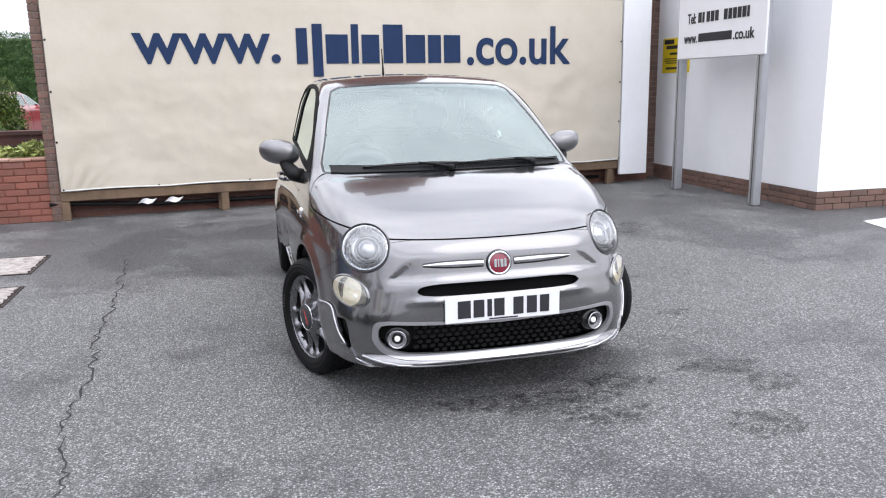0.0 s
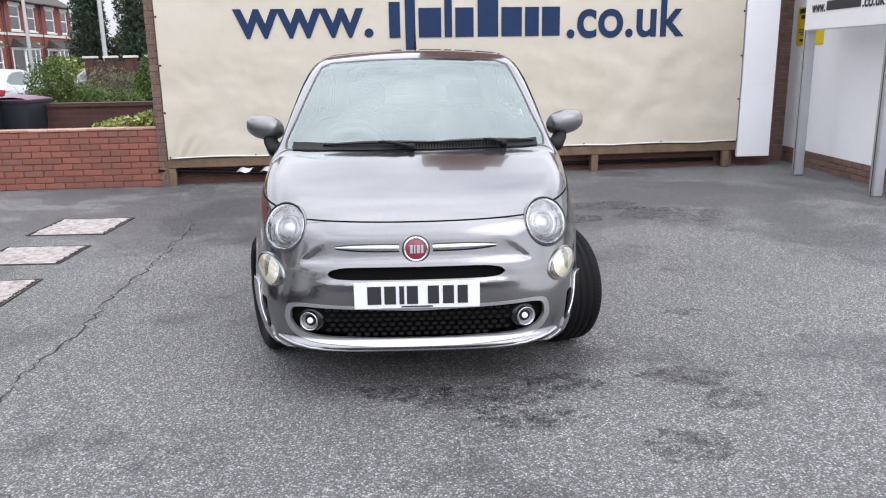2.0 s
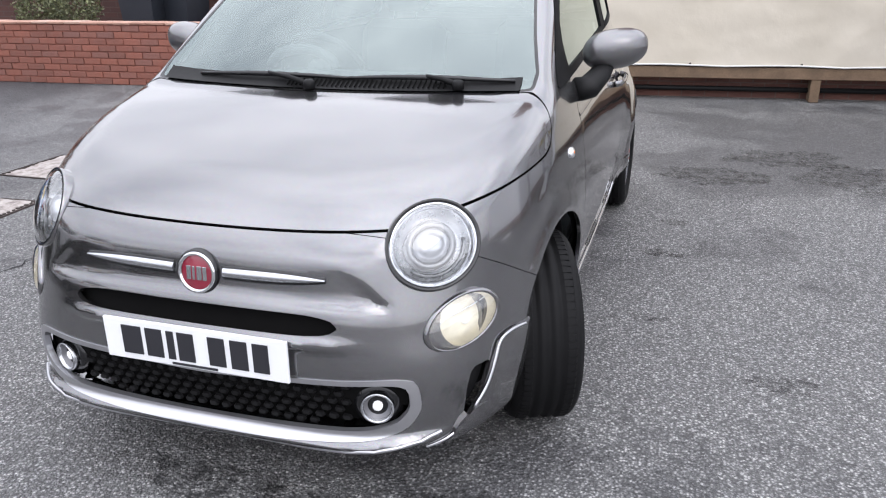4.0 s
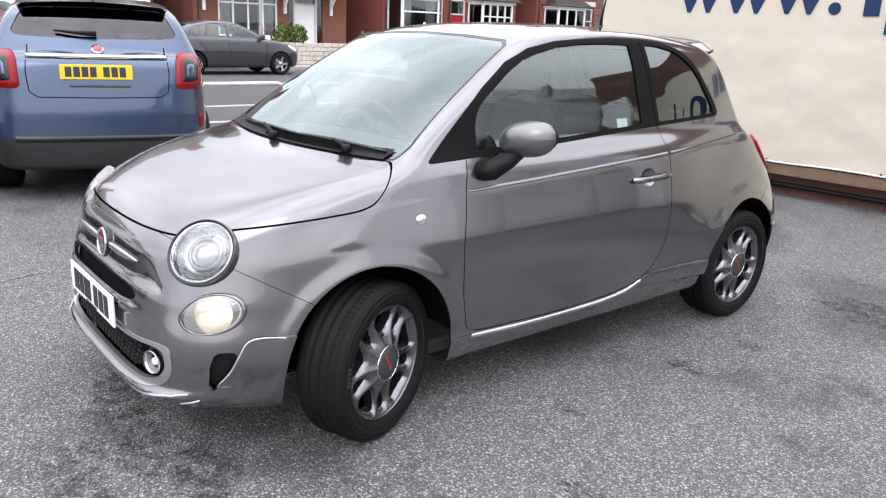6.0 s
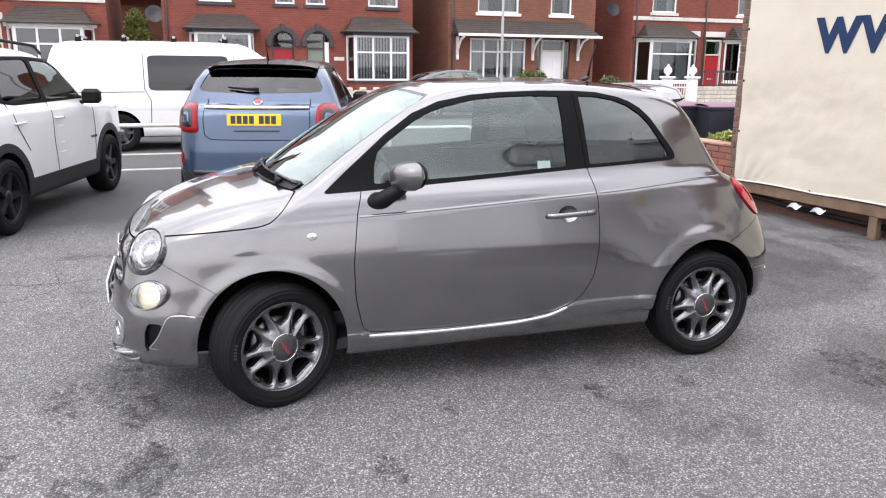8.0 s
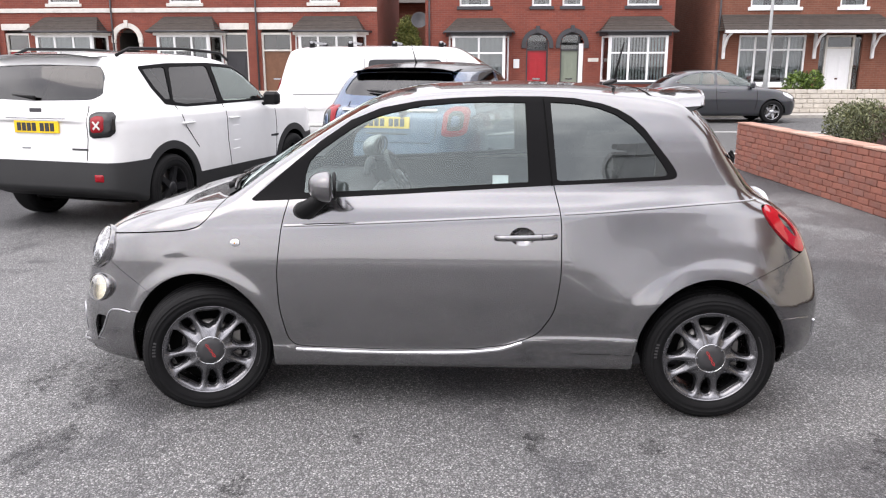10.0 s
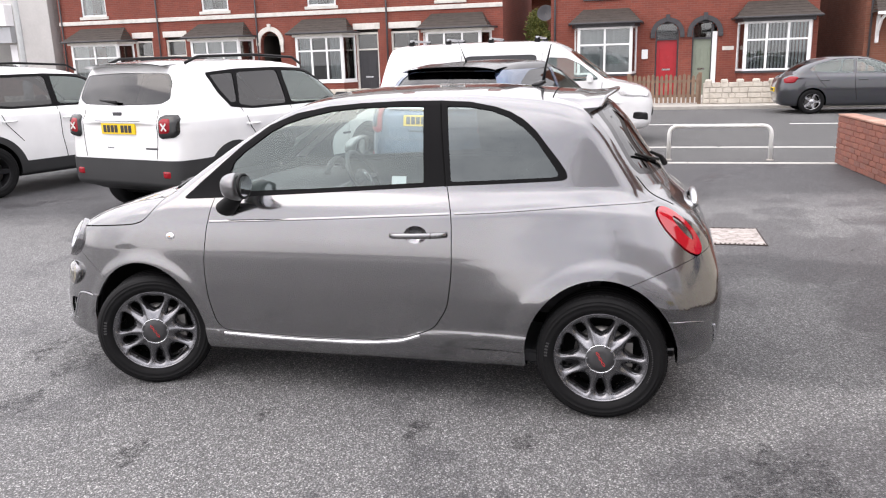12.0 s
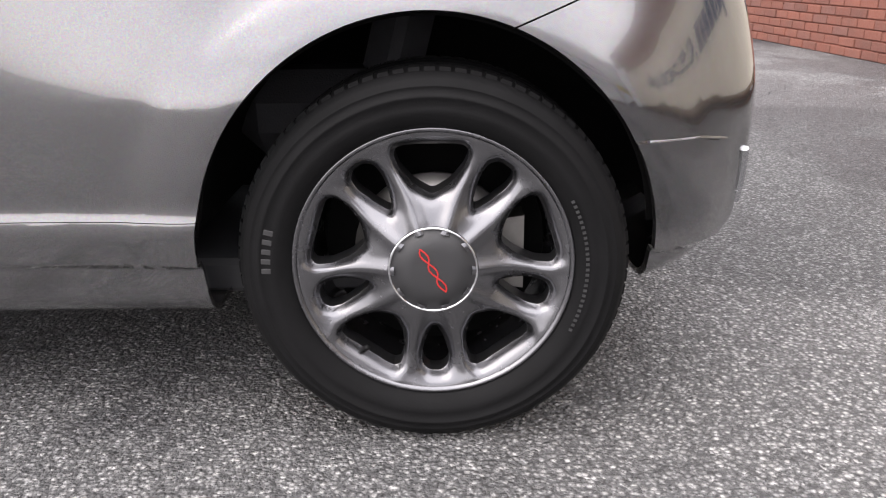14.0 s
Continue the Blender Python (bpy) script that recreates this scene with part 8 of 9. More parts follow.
def stone_wall(x, y0, y1, h, merlon, label):
    t = thing("front_garden_wall", label, "wall", "front garden walls")
    part("body", Geo().box(x - 0.22, x, y0, y1, 0.03, h), STONE_WHITE, t)
    random.seed(int(y0 * 10))
    rows = max(2, int(h / 0.14))
    for r in range(rows):
        y = y0
        while y < y1 - 0.1:
            w = min(random.uniform(0.18, 0.42), y1 - y)
            part("stone", Geo().box(x, x + 0.03, y + 0.01, y + w - 0.01, 0.04 + r * h / rows + 0.008, 0.04 + (r + 1) * h / rows - 0.012, 0.012), STONE_WHITE, t)
            y += w
    if merlon:
        y = y0 + 0.05
        while y < y1 - 0.2:
            part("coping_stone", Geo().box(x - 0.2, x + 0.04, y, y + 0.2, h + 0.0, h + 0.12, 0.03), STONE_WHITE, t)
            y += 0.46
    return t


STONE_WHITE = plain("whitewashed_stone", (0.52, 0.48, 0.42), 0.85, vary=0.2, scale=4, bump=0.5, dirt=(0.3, 0.25, 0.2))
stone_wall(-21.5, 3.25, 7.1, 0.66, True, "whitewashed stone garden wall with spaced coping stones")
stone_wall(-21.5, 8.7, 15.0, 0.75, False, "pale rough stone garden wall before the canopy house")
stone_wall(-21.5, 16.9, 24.5, 0.8, False, "pale rough stone garden wall along the footway")
stone_wall(-21.5, -22.5, -3.7, 0.7, False, "pale rough stone garden wall before the terrace")
shrub(-22.0, 10.4, [(0, 0, 0.85, 0.5, 0.45, 0.5), (0.2, 0.4, 1.0, 0.35, 0.35, 0.4)], 1800, 0.06, LEAF_HEDGE, "green shrub in a front garden beside the wall", "street shrubs", 21)
shrub(-22.3, 14.0, [(0, 0, 0.8, 0.4, 0.5, 0.4), (0, 0.5, 0.7, 0.3, 0.4, 0.35)], 1500, 0.06, LEAF_OLIVE, "olive shrub in a front garden beside the wall", "street shrubs", 22)
rail = thing("front_railing", "black iron railing on a front garden wall", "railing")
part("rail", Geo().box(-21.56, -21.52, 17.0, 24.4, 1.35, 1.4).box(-21.56, -21.52, 17.0, 24.4, 0.85, 0.89), DARK_TRIM, rail)
for i in range(60):
    part("bar", Geo().box(-21.55, -21.53, 17.05 + 0.123 * i - 0.008, 17.05 + 0.123 * i + 0.008, 0.8, 1.45), DARK_TRIM, rail)


def gate_post(y):
    t = thing("gate_post", "white painted gate post topped with a ball finial", "gate post", "white gate posts", at=pose(-21.4, y, 0))
    part("shaft", Geo().box(-0.16, 0.16, -0.16, 0.16, 0.03, 1.12, 0.02), WHITE_PVC, t)
    part("cap", Geo().box(-0.22, 0.22, -0.22, 0.22, 1.12, 1.2, 0.02), WHITE_PVC, t)
    part("finial", Geo().lathe([(0.07, 1.2), (0.05, 1.25), (0.12, 1.31), (0.16, 1.40), (0.13, 1.50), (0.06, 1.56), (0.02, 1.64)], 16), WHITE_PVC, t)
    return t


gate_post(15.95)
gate_post(17.05)
gate = thing("garden_gate", "white painted iron garden gate between two posts", "gate")
part("gate_frame", Geo().box(-21.42, -21.38, 16.13, 16.87, 0.16, 0.20).box(-21.42, -21.38, 16.13, 16.87, 0.78, 0.82), WHITE_PVC, gate)
for i in range(7):
    part("bar", Geo().box(-21.41, -21.39, 16.16 + 0.11 * i, 16.18 + 0.11 * i, 0.08, 0.95), WHITE_PVC, gate)


# ================= distance up the street =================
def conifer(x, y, h, r, seed, label):
    t = thing("conifer_tree", label, "tree", "conifers", at=pose(x, y, 0))
    part("trunk", Geo().lathe([(0.28, 0), (0.2, h * 0.4), (0.03, h * 0.95)], 8), BARK, t)
    random.seed(seed)
    blobs = []
    for i in range(46):
        q = (i + 0.5) / 46
        rr = r * (1 - q ** 2.2) * random.uniform(0.6, 0.95) + 0.1
        a = i * 2.4
        blobs.append((rr * 0.55 * math.cos(a), rr * 0.55 * math.sin(a), 0.6 + (h - 0.8) * q, rr * 0.6 + 0.1, rr * 0.6 + 0.1, h * 0.055 + 0.1))
    leaves("crown", blobs, 17000, 0.095, LEAF_DARK, t, seed=seed, shape=0.7)
    return t


conifer(-16.6, 36.0, 7.6, 1.15, 31, "tall dark columnar conifer beyond the parked cars")
conifer(-13.9, 35.0, 9.5, 0.95, 32, "tall dark columnar conifer beside the garden")
conifer(-12.75, 36.0, 8.2, 0.9, 33, "tall dark columnar conifer close beside another")
hedge = thing("tall_hedge", "tall dark clipped hedge across the end of the gardens", "hedge")
leaves("foliage", [(-11.0 + 1.0 * i, 38.0, 1.4 + 0.3 * math.sin(i), 1.0, 0.8, 1.6) for i in range(14)], 16000, 0.13, LEAF_DARK, hedge, seed=41)
part("stems", Geo().box(-11.0, 2.0, 37.9, 38.1, 0, 1.0), BARK, hedge)
bush = thing("garden_tree", "broad dark green garden tree behind the parked cars", "tree", "conifers", at=pose(-14.7, 37.5, 0))
part("trunk", Geo().lathe([(0.2, 0), (0.14, 2.0), (0.03, 3.4)], 8), BARK, bush)
leaves("crown", [(0, 0, 2.3, 1.6, 1.3, 1.0), (0.8, 0, 2.0, 1.2, 1.0, 0.9), (-0.7, 0, 1.7, 1.0, 1.0, 0.8), (0.2, 0, 3.0, 0.9, 0.9, 0.6)], 7000, 0.11, LEAF_OLIVE, bush, seed=42)
clipped = thing("clipped_hedge", "tall clipped green hedge with a flat top", "hedge", at=pose(-9.6, 34.0, 0))
part("core", Geo().box(-2.1, 2.6, -0.25, 0.25, 0.1, 3.75, 0.1), LEAF_CLIPPED, clipped)
rnd_ = random.Random(9)
leaves("foliage", [(-1.9 + 0.45 * (i % 10), rnd_.uniform(-0.3, 0.1), 0.35 + 0.42 * (i // 10), 0.42, 0.5, 0.36) for i in range(90)], 30000, 0.05, LEAF_CLIPPED, clipped, seed=47)
yard = thing("yard_wall", "brown brick yard wall with pale-capped piers", "wall", "far walls")
part("body", Geo().box(-11.9, -9.1, 24.0, 24.22, 0.0, 1.6), BRICK_DARK, yard)
for i in range(4):
    part("pier", Geo().box(-12.0 + 0.72 * i, -11.7 + 0.72 * i, 23.93, 24.3, 0.0, 1.72), BRICK_DARK, yard)
    part("pier_cap", Geo().box(-12.05 + 0.72 * i, -11.65 + 0.72 * i, 23.88, 24.35, 1.72, 1.80, 0.01), STONE_TRIM, yard)
gold = thing("shrub", "golden flowering shrub behind the parked cars", "shrub", "street shrubs", at=pose(-17.6, 35, 0))
part("stems", Geo().tube([(0, 0, 0), (0, 0, 1.2)], 0.06, 6), BARK, gold)
leaves("foliage", [(0, 0, 1.2, 1.3, 0.6, 0.8), (1.4, 0, 1.1, 1.0, 0.6, 0.7)], 3000, 0.09, LEAF_YELLOW, gold, seed=43)

# ================= the other parked cars =================
def parked_car(name, label, paint, fld, box, wheels, windows, screen, back, at, group="parked cars", cell=0.03, clad=None, rim=None, arch=0.36, spokes=5, seams=(), privacy=True, glass_side=None, mirror_at=(0.93, -0.62, 1.12), category="car", surround=None, roof_cut=None):
    """A parked car: painted shell, glazing, arches, wheels, mirrors and shut lines, on its wheels at a pose."""
    t = thing(name, label, category, group, at=at)
    sk = field_skin(fld, *box, cell)
    tree = tree_of(sk)
    fa, ra, wx, R, rr, tw = wheels
    r_ = sk
    for y in (fa, ra):
        r_ = r_.split(arch_field(y, R, arch, 0.5, 1.04))[1]
    panes = []
    if screen:
        g, r_ = r_.split(end_poly(screen, y_max=0.3))
        panes.append(("windscreen", g, CAR_GLASS))
    if back:
        g, r_ = r_.split(end_poly(back, y_min=0.6))
        panes.append(("rear_window", g, TINT_GLASS if privacy else CAR_GLASS))
    for i, w in enumerate(windows):
        g, r_ = r_.split(side_poly(w, 0.45))
        for s in (1, -1):
            half = g.cut(g.V[:, 0] * s)
            if len(half.F):
                panes.append(("side_window", half, (glass_side or [CAR_GLASS] * 9)[i]))
    # near-black inner shell stands in for the unlit cabin
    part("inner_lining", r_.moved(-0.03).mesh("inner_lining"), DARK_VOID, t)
    if surround:
        g, r_ = r_.split(side_poly(surround, 0.45))
        for s in (1, -1):
            part("window_surround", g.cut(g.V[:, 0] * s).moved(0.002).mesh("window_surround", 0.01), BLACK_TRIM, t, "black window surround")
    if roof_cut:
        g, r_ = r_.split(roof_cut, 0.001)
        part("roof", g.mesh("roof", 0.012), GLOSS_BLACK, t, "gloss black roof")
    if clad:
        c, r_ = r_.split(clad, 0.001)
        part("cladding", c.moved(0.006).mesh("cladding", 0.012), CLAD_GREY, t, "dark grey plastic cladding")
    part("body", r_.mesh("body", 0.012), paint, t)
    for nm, g, m in panes:
        p = part(nm, g.moved(-0.006).mesh(nm), m, t)
        p.visible_shadow = False
    for s in (1, -1):
        for y in (fa, ra):
            simple_wheel(t, R, rr, tw, spokes, rim or RIM, pose(s * wx, y, R) @ pose(0, 0, 0, 90, 0, 90 if s > 0 else -90))
            k, v, f = 20, [], []
            for i in range(k + 1):
                a = math.radians(-5 + 190 * i / k)
                for x, q in ((wx + 0.06, arch + 0.02), (wx - 0.3, arch + 0.02), (wx - 0.3, 0.05)):
                    v.append((s * x, y + q * math.cos(a), R + q * 1.04 * math.sin(a)))
            for i in range(k):
                for j in range(2):
                    f.append((i * 3 + j, i * 3 + j + 1, i * 3 + j + 4, i * 3 + j + 3))
            part("arch_liner", Geo().add(v, f), DARK_VOID, t)
        mx, my, mz = mirror_at
        mm = part("door_mirror", Geo().box(s * mx - 0.10, s * mx + 0.10, my - 0.07, my + 0.05, mz - 0.08, mz + 0.08, 0.035), paint if clad is None else BLACK_PLASTIC, t)
        part("stalk", Geo().tube([(s * (mx - 0.2), my + 0.02, mz - 0.1), (s * (mx - 0.06), my, mz - 0.05)], 0.025, 6), BLACK_PLASTIC, mm)
        for line in seams:
            ln = lay(tree, [(s * 2, y, z) for y, z in dense(line, 0.05)], (-s, 0, 0), 0.002)
            if len(ln) > 2:
                part("shut_line", strip(ln, 0.010, 0.002), DARK_VOID, t)
    part("floor_pan", Geo().box(-0.6, 0.6, fa - 0.3, ra + 0.3, 0.22, 0.30), DARK_VOID, t)
    return t, tree


def on_back(tree, x, z, up=0.0, y=4.0):
    h = tree.ray_cast(Vector((x, y, z)), Vector((0, -1, 0)))
    n = h[1] if h[1].y > 0 else -h[1]
    return h[0] + n * up, n


def back_plate(t, tree, x, z, w=0.52, h=0.112, bars=7, mat=None):
    p, n = on_back(tree, x, z)
    m = axis_pose(p + n * 0.012, (0, 1, max(0, n.z) * 0.6))
    pl = part("number_plate", Geo().box(-w / 2, w / 2, -h / 2, h / 2, -0.02, 0.006, 0.002, m), mat or PLATE_YELLOW, t, "yellow number plate" if not mat else "white number plate")
    k = w * 0.86 / (bars + 0.6)
    for i in range(bars):
        a = -w * 0.43 + k * (i + (0.6 if i > 3 else 0))
        part("bar", Geo().box(a, a + k * 0.78, -h * 0.34, h * 0.34, 0.005, 0.009, 0, m), BLACK_TEXT, pl, "plain black bar")
    return pl


def patch(tree, poly, way, start, mat, parent, name, off=0.006, n=10, label="", thick=0.0):
    """A panel laid on a body: the outline is given in the view along way."""
    k = len(poly)
    cx, cz = sum(p[0] for p in poly) / k, sum(p[1] for p in poly) / k
    v, f = [], []
    for r in range(n + 1):
        for px, pz in poly:
            q = r / n
            a, b = cx + (px - cx) * q, cz + (pz - cz) * q
            src = Vector((a, start, b)) if way[1] else Vector((start, a, b))
            h = tree.ray_cast(src, Vector(way))
            if h[0] is None:
                h = (src + Vector(way) * abs(start), -Vector(way))
            nn = h[1] if h[1].dot(Vector(way)) < 0 else -h[1]
            v.append(h[0] + nn * (off if r < n else off * 0.3))
    for r in range(n):
        for i in range(k):
            f.append((r * k + i, r * k + (i + 1) % k, (r + 1) * k + (i + 1) % k, (r + 1) * k + i))
    g = Geo().add(v, f, None, True)
    return part(name, g, mat, parent, label)


CLAD_GREY = plain("cladding_plastic", (0.017, 0.0175, 0.0185), 0.6, vary=0.15, bump=0.1, bump_scale=150)

# ---- blue crossover, tail towards the grey car ----
blue_fn = car_field(
    front=curve((0.15, -1.98), (0.3, -2.08), (0.55, -2.12), (0.8, -2.08), (1.0, -2.0)),
    rear=curve((0.15, 1.95), (0.3, 2.06), (0.5, 2.085), (0.66, 2.085), (0.82, 2.072), (1.0, 2.05), (1.15, 2.0), (1.3, 1.9)),
    width=curve((0.15, 0.78), (0.3, 0.84), (0.6, 0.868), (0.9, 0.86), (1.05, 0.838), (1.2, 0.80)),
    top=curve((-2.2, 0.85), (-2.0, 0.95), (-1.5, 1.06), (-1.0, 1.13), (0.0, 1.15), (1.5, 1.16), (1.9, 1.16), (2.2, 1.05)),
    roof=curve((-1.7, 0.7), (-1.0, 1.12), (-0.5, 1.40), (-0.1, 1.54), (0.4, 1.60), (1.0, 1.59), (1.45, 1.545), (1.65, 1.47), (1.85, 1.25), (2.0, 1.05), (2.4, 0.6)),
    cab=curve((0.9, 0.86), (1.1, 0.80), (1.3, 0.72), (1.5, 0.63), (1.6, 0.58)), low=0.24, k_cab=0.08, k_top=0.06, nf=5, nr=6.5, mid=0, cab_low=1.06)
BACKX = rounded([(-0.2, 1.255), (0.0, 1.255), (0.5, 1.262), (0.60, 1.275), (0.615, 1.31), (0.56, 1.42), (0.50, 1.49), (0.0, 1.50), (-0.2, 1.50)], 0.2)
blue, btree = parked_car("crossover_car", "blue metallic crossover car parked nose to the street", PAINT_BLUE, blue_fn, ((-1.02, -2.25, 0.1), (1.02, 2.25, 1.7)), (-1.285, 1.285, 0.77, 0.335, 0.215, 0.11),
    [rounded([(-0.75, 1.13), (-0.35, 1.40), (0.1, 1.50), (0.2, 1.50), (0.2, 1.13)], 0.12), rounded([(0.27, 1.13), (0.27, 1.50), (0.9, 1.48), (1.25, 1.36), (1.35, 1.20), (1.2, 1.15)], 0.12)],
    [(-0.2, 1.12), (0.0, 1.12), (0.62, 1.13), (0.58, 1.35), (0.50, 1.49), (0.0, 1.53), (-0.2, 1.53)], BACKX, pose(-5.60, -0.27, 0, 0, 0, -105), cell=0.021, mirror_at=(0.90, -0.62, 1.12), roof_cut=lambda X, Y, Z: np.where(Y > -0.55, Z - 1.495, -1.0),
    clad=lambda X, Y, Z: np.maximum(0.42 - Z, np.minimum(np.abs(Y) - 1.8, 0.50 - Z)), glass_side=[CAR_GLASS, TINT_GLASS])
for s in (1, -1):
    lamp = rounded([(s * 0.56, 0.90), (s * 0.575, 1.12), (s * 0.62, 1.165), (s * 0.735, 1.155), (s * 0.775, 1.10), (s * 0.77, 0.92), (s * 0.73, 0.885), (s * 0.61, 0.88)], 0.25)
    l = patch(btree, lamp, (0, -1, 0), 4.0, RED_DARK, blue, "tail_lamp", 0.03, 6, "red square-ring tail lamp")
    inner = [(s * 0.668 + (x - s * 0.668) * 0.72, 1.02 + (z - 1.02) * 0.76) for x, z in lamp]
    patch(btree, inner, (0, -1, 0), 4.0, GLOSS_BLACK, l, "lamp_heart", 0.034, 4)
    patch(btree, [(s * 0.668 + (x - s * 0.668) * 0.42, 1.02 + (z - 1.02) * 0.5) for x, z in lamp], (0, -1, 0), 4.0, PAINT_BLUE, l, "heart_panel", 0.038, 3)
    patch(btree, rounded([(s * 0.74, 0.56), (s * 0.775, 0.56), (s * 0.775, 0.68), (s * 0.74, 0.68)], 0.2), (0, -1, 0), 4.0, RED_DARK, blue, "reflector", 0.012, 3, "small red reflector")
back_plate(blue, btree, 0.02, 1.01)
bar = [on_back(btree, -0.50 + i * 0.05, 1.12, 0.012) for i in range(21)]
part("tailgate_bar", strip(bar, 0.036, 0.014), CHROME, blue, "chrome tailgate bar")
bp, bn = on_back(btree, 0.0, 1.175)
part("badge", Geo().lathe([(0.048, 0.0), (0.048, 0.012), (0.03, 0.018), (0, 0.019)], 24, axis_pose(bp, bn), caps=False), SATIN, blue, "round silver and red badge")
part("badge_disc", Geo().lathe([(0.036, 0.0175), (0.03, 0.0195), (0, 0.0205)], 20, axis_pose(bp, bn), caps=False), BADGE_RED, blue, "dark red badge disc")
part("rear_wiper", Geo().tube([on_back(btree, 0.0, 1.275, 0.03)[0], on_back(btree, 0.13, 1.28, 0.03)[0], on_back(btree, 0.30, 1.30, 0.02)[0]], [0.022, 0.014, 0.008], 8), BLACK_PLASTIC, blue)
part("window_label", Geo().box(-0.11, 0.11, -0.02, 0.02, -0.02, -0.018, 0, axis_pose(on_back(btree, -0.28, 1.30)[0], on_back(btree, -0.28, 1.30)[1])), LABEL_W, blue)
part("roof_spoiler", Geo().grid(lambda u, v: (-0.56 + 1.12 * u, 1.38 + 0.34 * v - 0.12 * (2 * u - 1) ** 2, 1.575 - 0.035 * v - 0.04 * (2 * u - 1) ** 4), 24, 6).grid(lambda u, v: (-0.56 + 1.12 * u, 1.40 + 0.32 * v - 0.12 * (2 * u - 1) ** 2, 1.50 + 0.03 * v - 0.04 * (2 * u - 1) ** 4), 24, 6, flip=True), GLOSS_BLACK, blue, "gloss black roof spoiler")
for s in (1, -1):
    seam = [on_back(btree, s * x, z, 0.001) for x, z in dense([(0.50, 1.20), (0.515, 1.0), (0.50, 0.86), (0.44, 0.82), (0.0, 0.815)], 0.04)]
    part("shut_line", strip(seam, 0.008, 0.002), DARK_VOID, blue)
part("foot_trim", strip([on_back(btree, -0.62 + i * 0.062, 0.50, 0.004) for i in range(21)], 0.05, 0.012), GLOSS_BLACK, blue)
# raised dark strip paints the shade of a crease under the plate
part("crease", strip([on_back(btree, -0.22 + i * 0.022, 0.905, 0.002) for i in range(21)], 0.02, 0.004), DARK_TRIM, blue)
part("roof_aerial", Geo().tube([(0, 1.15, 1.58), (0, 1.2, 1.64), (0, 1.33, 1.80)], [0.012, 0.006, 0.003], 6), BLACK_PLASTIC, blue)

# ---- white boxy off-road cars ----
jeep_fn = car_field(
    front=curve((0.15, -1.98), (0.35, -2.08), (0.7, -2.10), (0.95, -2.07), (1.1, -2.0)),
    rear=curve((0.15, 1.95), (0.35, 2.07), (0.55, 2.082), (0.72, 2.078), (0.84, 2.07), (1.1, 2.06), (1.3, 2.03), (1.5, 1.96), (1.7, 1.9)),
    width=curve((0.15, 0.82), (0.3, 0.885), (0.6, 0.90), (0.95, 0.90), (1.1, 0.885), (1.3, 0.82)),
    top=curve((-2.2, 0.98), (-2.0, 1.04), (-1.5, 1.09), (-1.05, 1.12), (0, 1.15), (1.9, 1.17), (2.2, 1.1)),
    roof=curve((-1.5, 0.7), (-1.0, 1.12), (-0.62, 1.42), (-0.35, 1.59), (0.1, 1.68), (0.8, 1.705), (1.5, 1.70), (1.84, 1.675), (1.97, 1.46), (2.06, 1.16), (2.3, 0.5)),
    cab=curve((0.9, 0.88), (1.15, 0.835), (1.4, 0.755), (1.6, 0.68), (1.7, 0.64)), low=curve((-2.1, 0.34), (-1.7, 0.26), (1.6, 0.26), (1.85, 0.34), (2.1, 0.40)), k_cab=0.09, k_top=0.06, nf=7, nr=14, mid=0, bow_f=0.12, bow_r=0.10, cab_low=1.06)


def jeep_clad(X, Y, Z):
    d = 0.45 - Z
    for y in (-1.285, 1.285):
        d = np.maximum(d, np.minimum(np.abs(X) - 0.6, 0.485 - np.hypot(Y - y, np.maximum(Z - 0.34, 0))))
    return np.maximum(d, np.minimum(np.abs(Y) - 1.60, 0.68 - Z))


SIDE1 = rounded([(-0.80, 1.17), (-0.50, 1.40), (-0.22, 1.53), (0.22, 1.56), (0.22, 1.17)], 0.10)
SIDE2 = rounded([(0.30, 1.17), (0.30, 1.56), (0.98, 1.55), (1.10, 1.20), (0.9, 1.17)], 0.10)
SIDE3 = rounded([(1.12, 1.23), (1.04, 1.55), (1.40, 1.53), (1.32, 1.36), (1.22, 1.23)], 0.10)
JEEP_DLO = rounded([(-0.88, 1.145), (-0.54, 1.42), (-0.25, 1.565), (0.3, 1.59), (1.0, 1.585), (1.46, 1.555), (1.37, 1.34), (1.24, 1.18), (0.9, 1.14)], 0.08)
BACKJ = rounded([(-0.2, 1.24), (0.0, 1.24), (0.58, 1.25), (0.70, 1.30), (0.69, 1.46), (0.63, 1.56), (0.0, 1.575), (-0.2, 1.565)], 0.18)


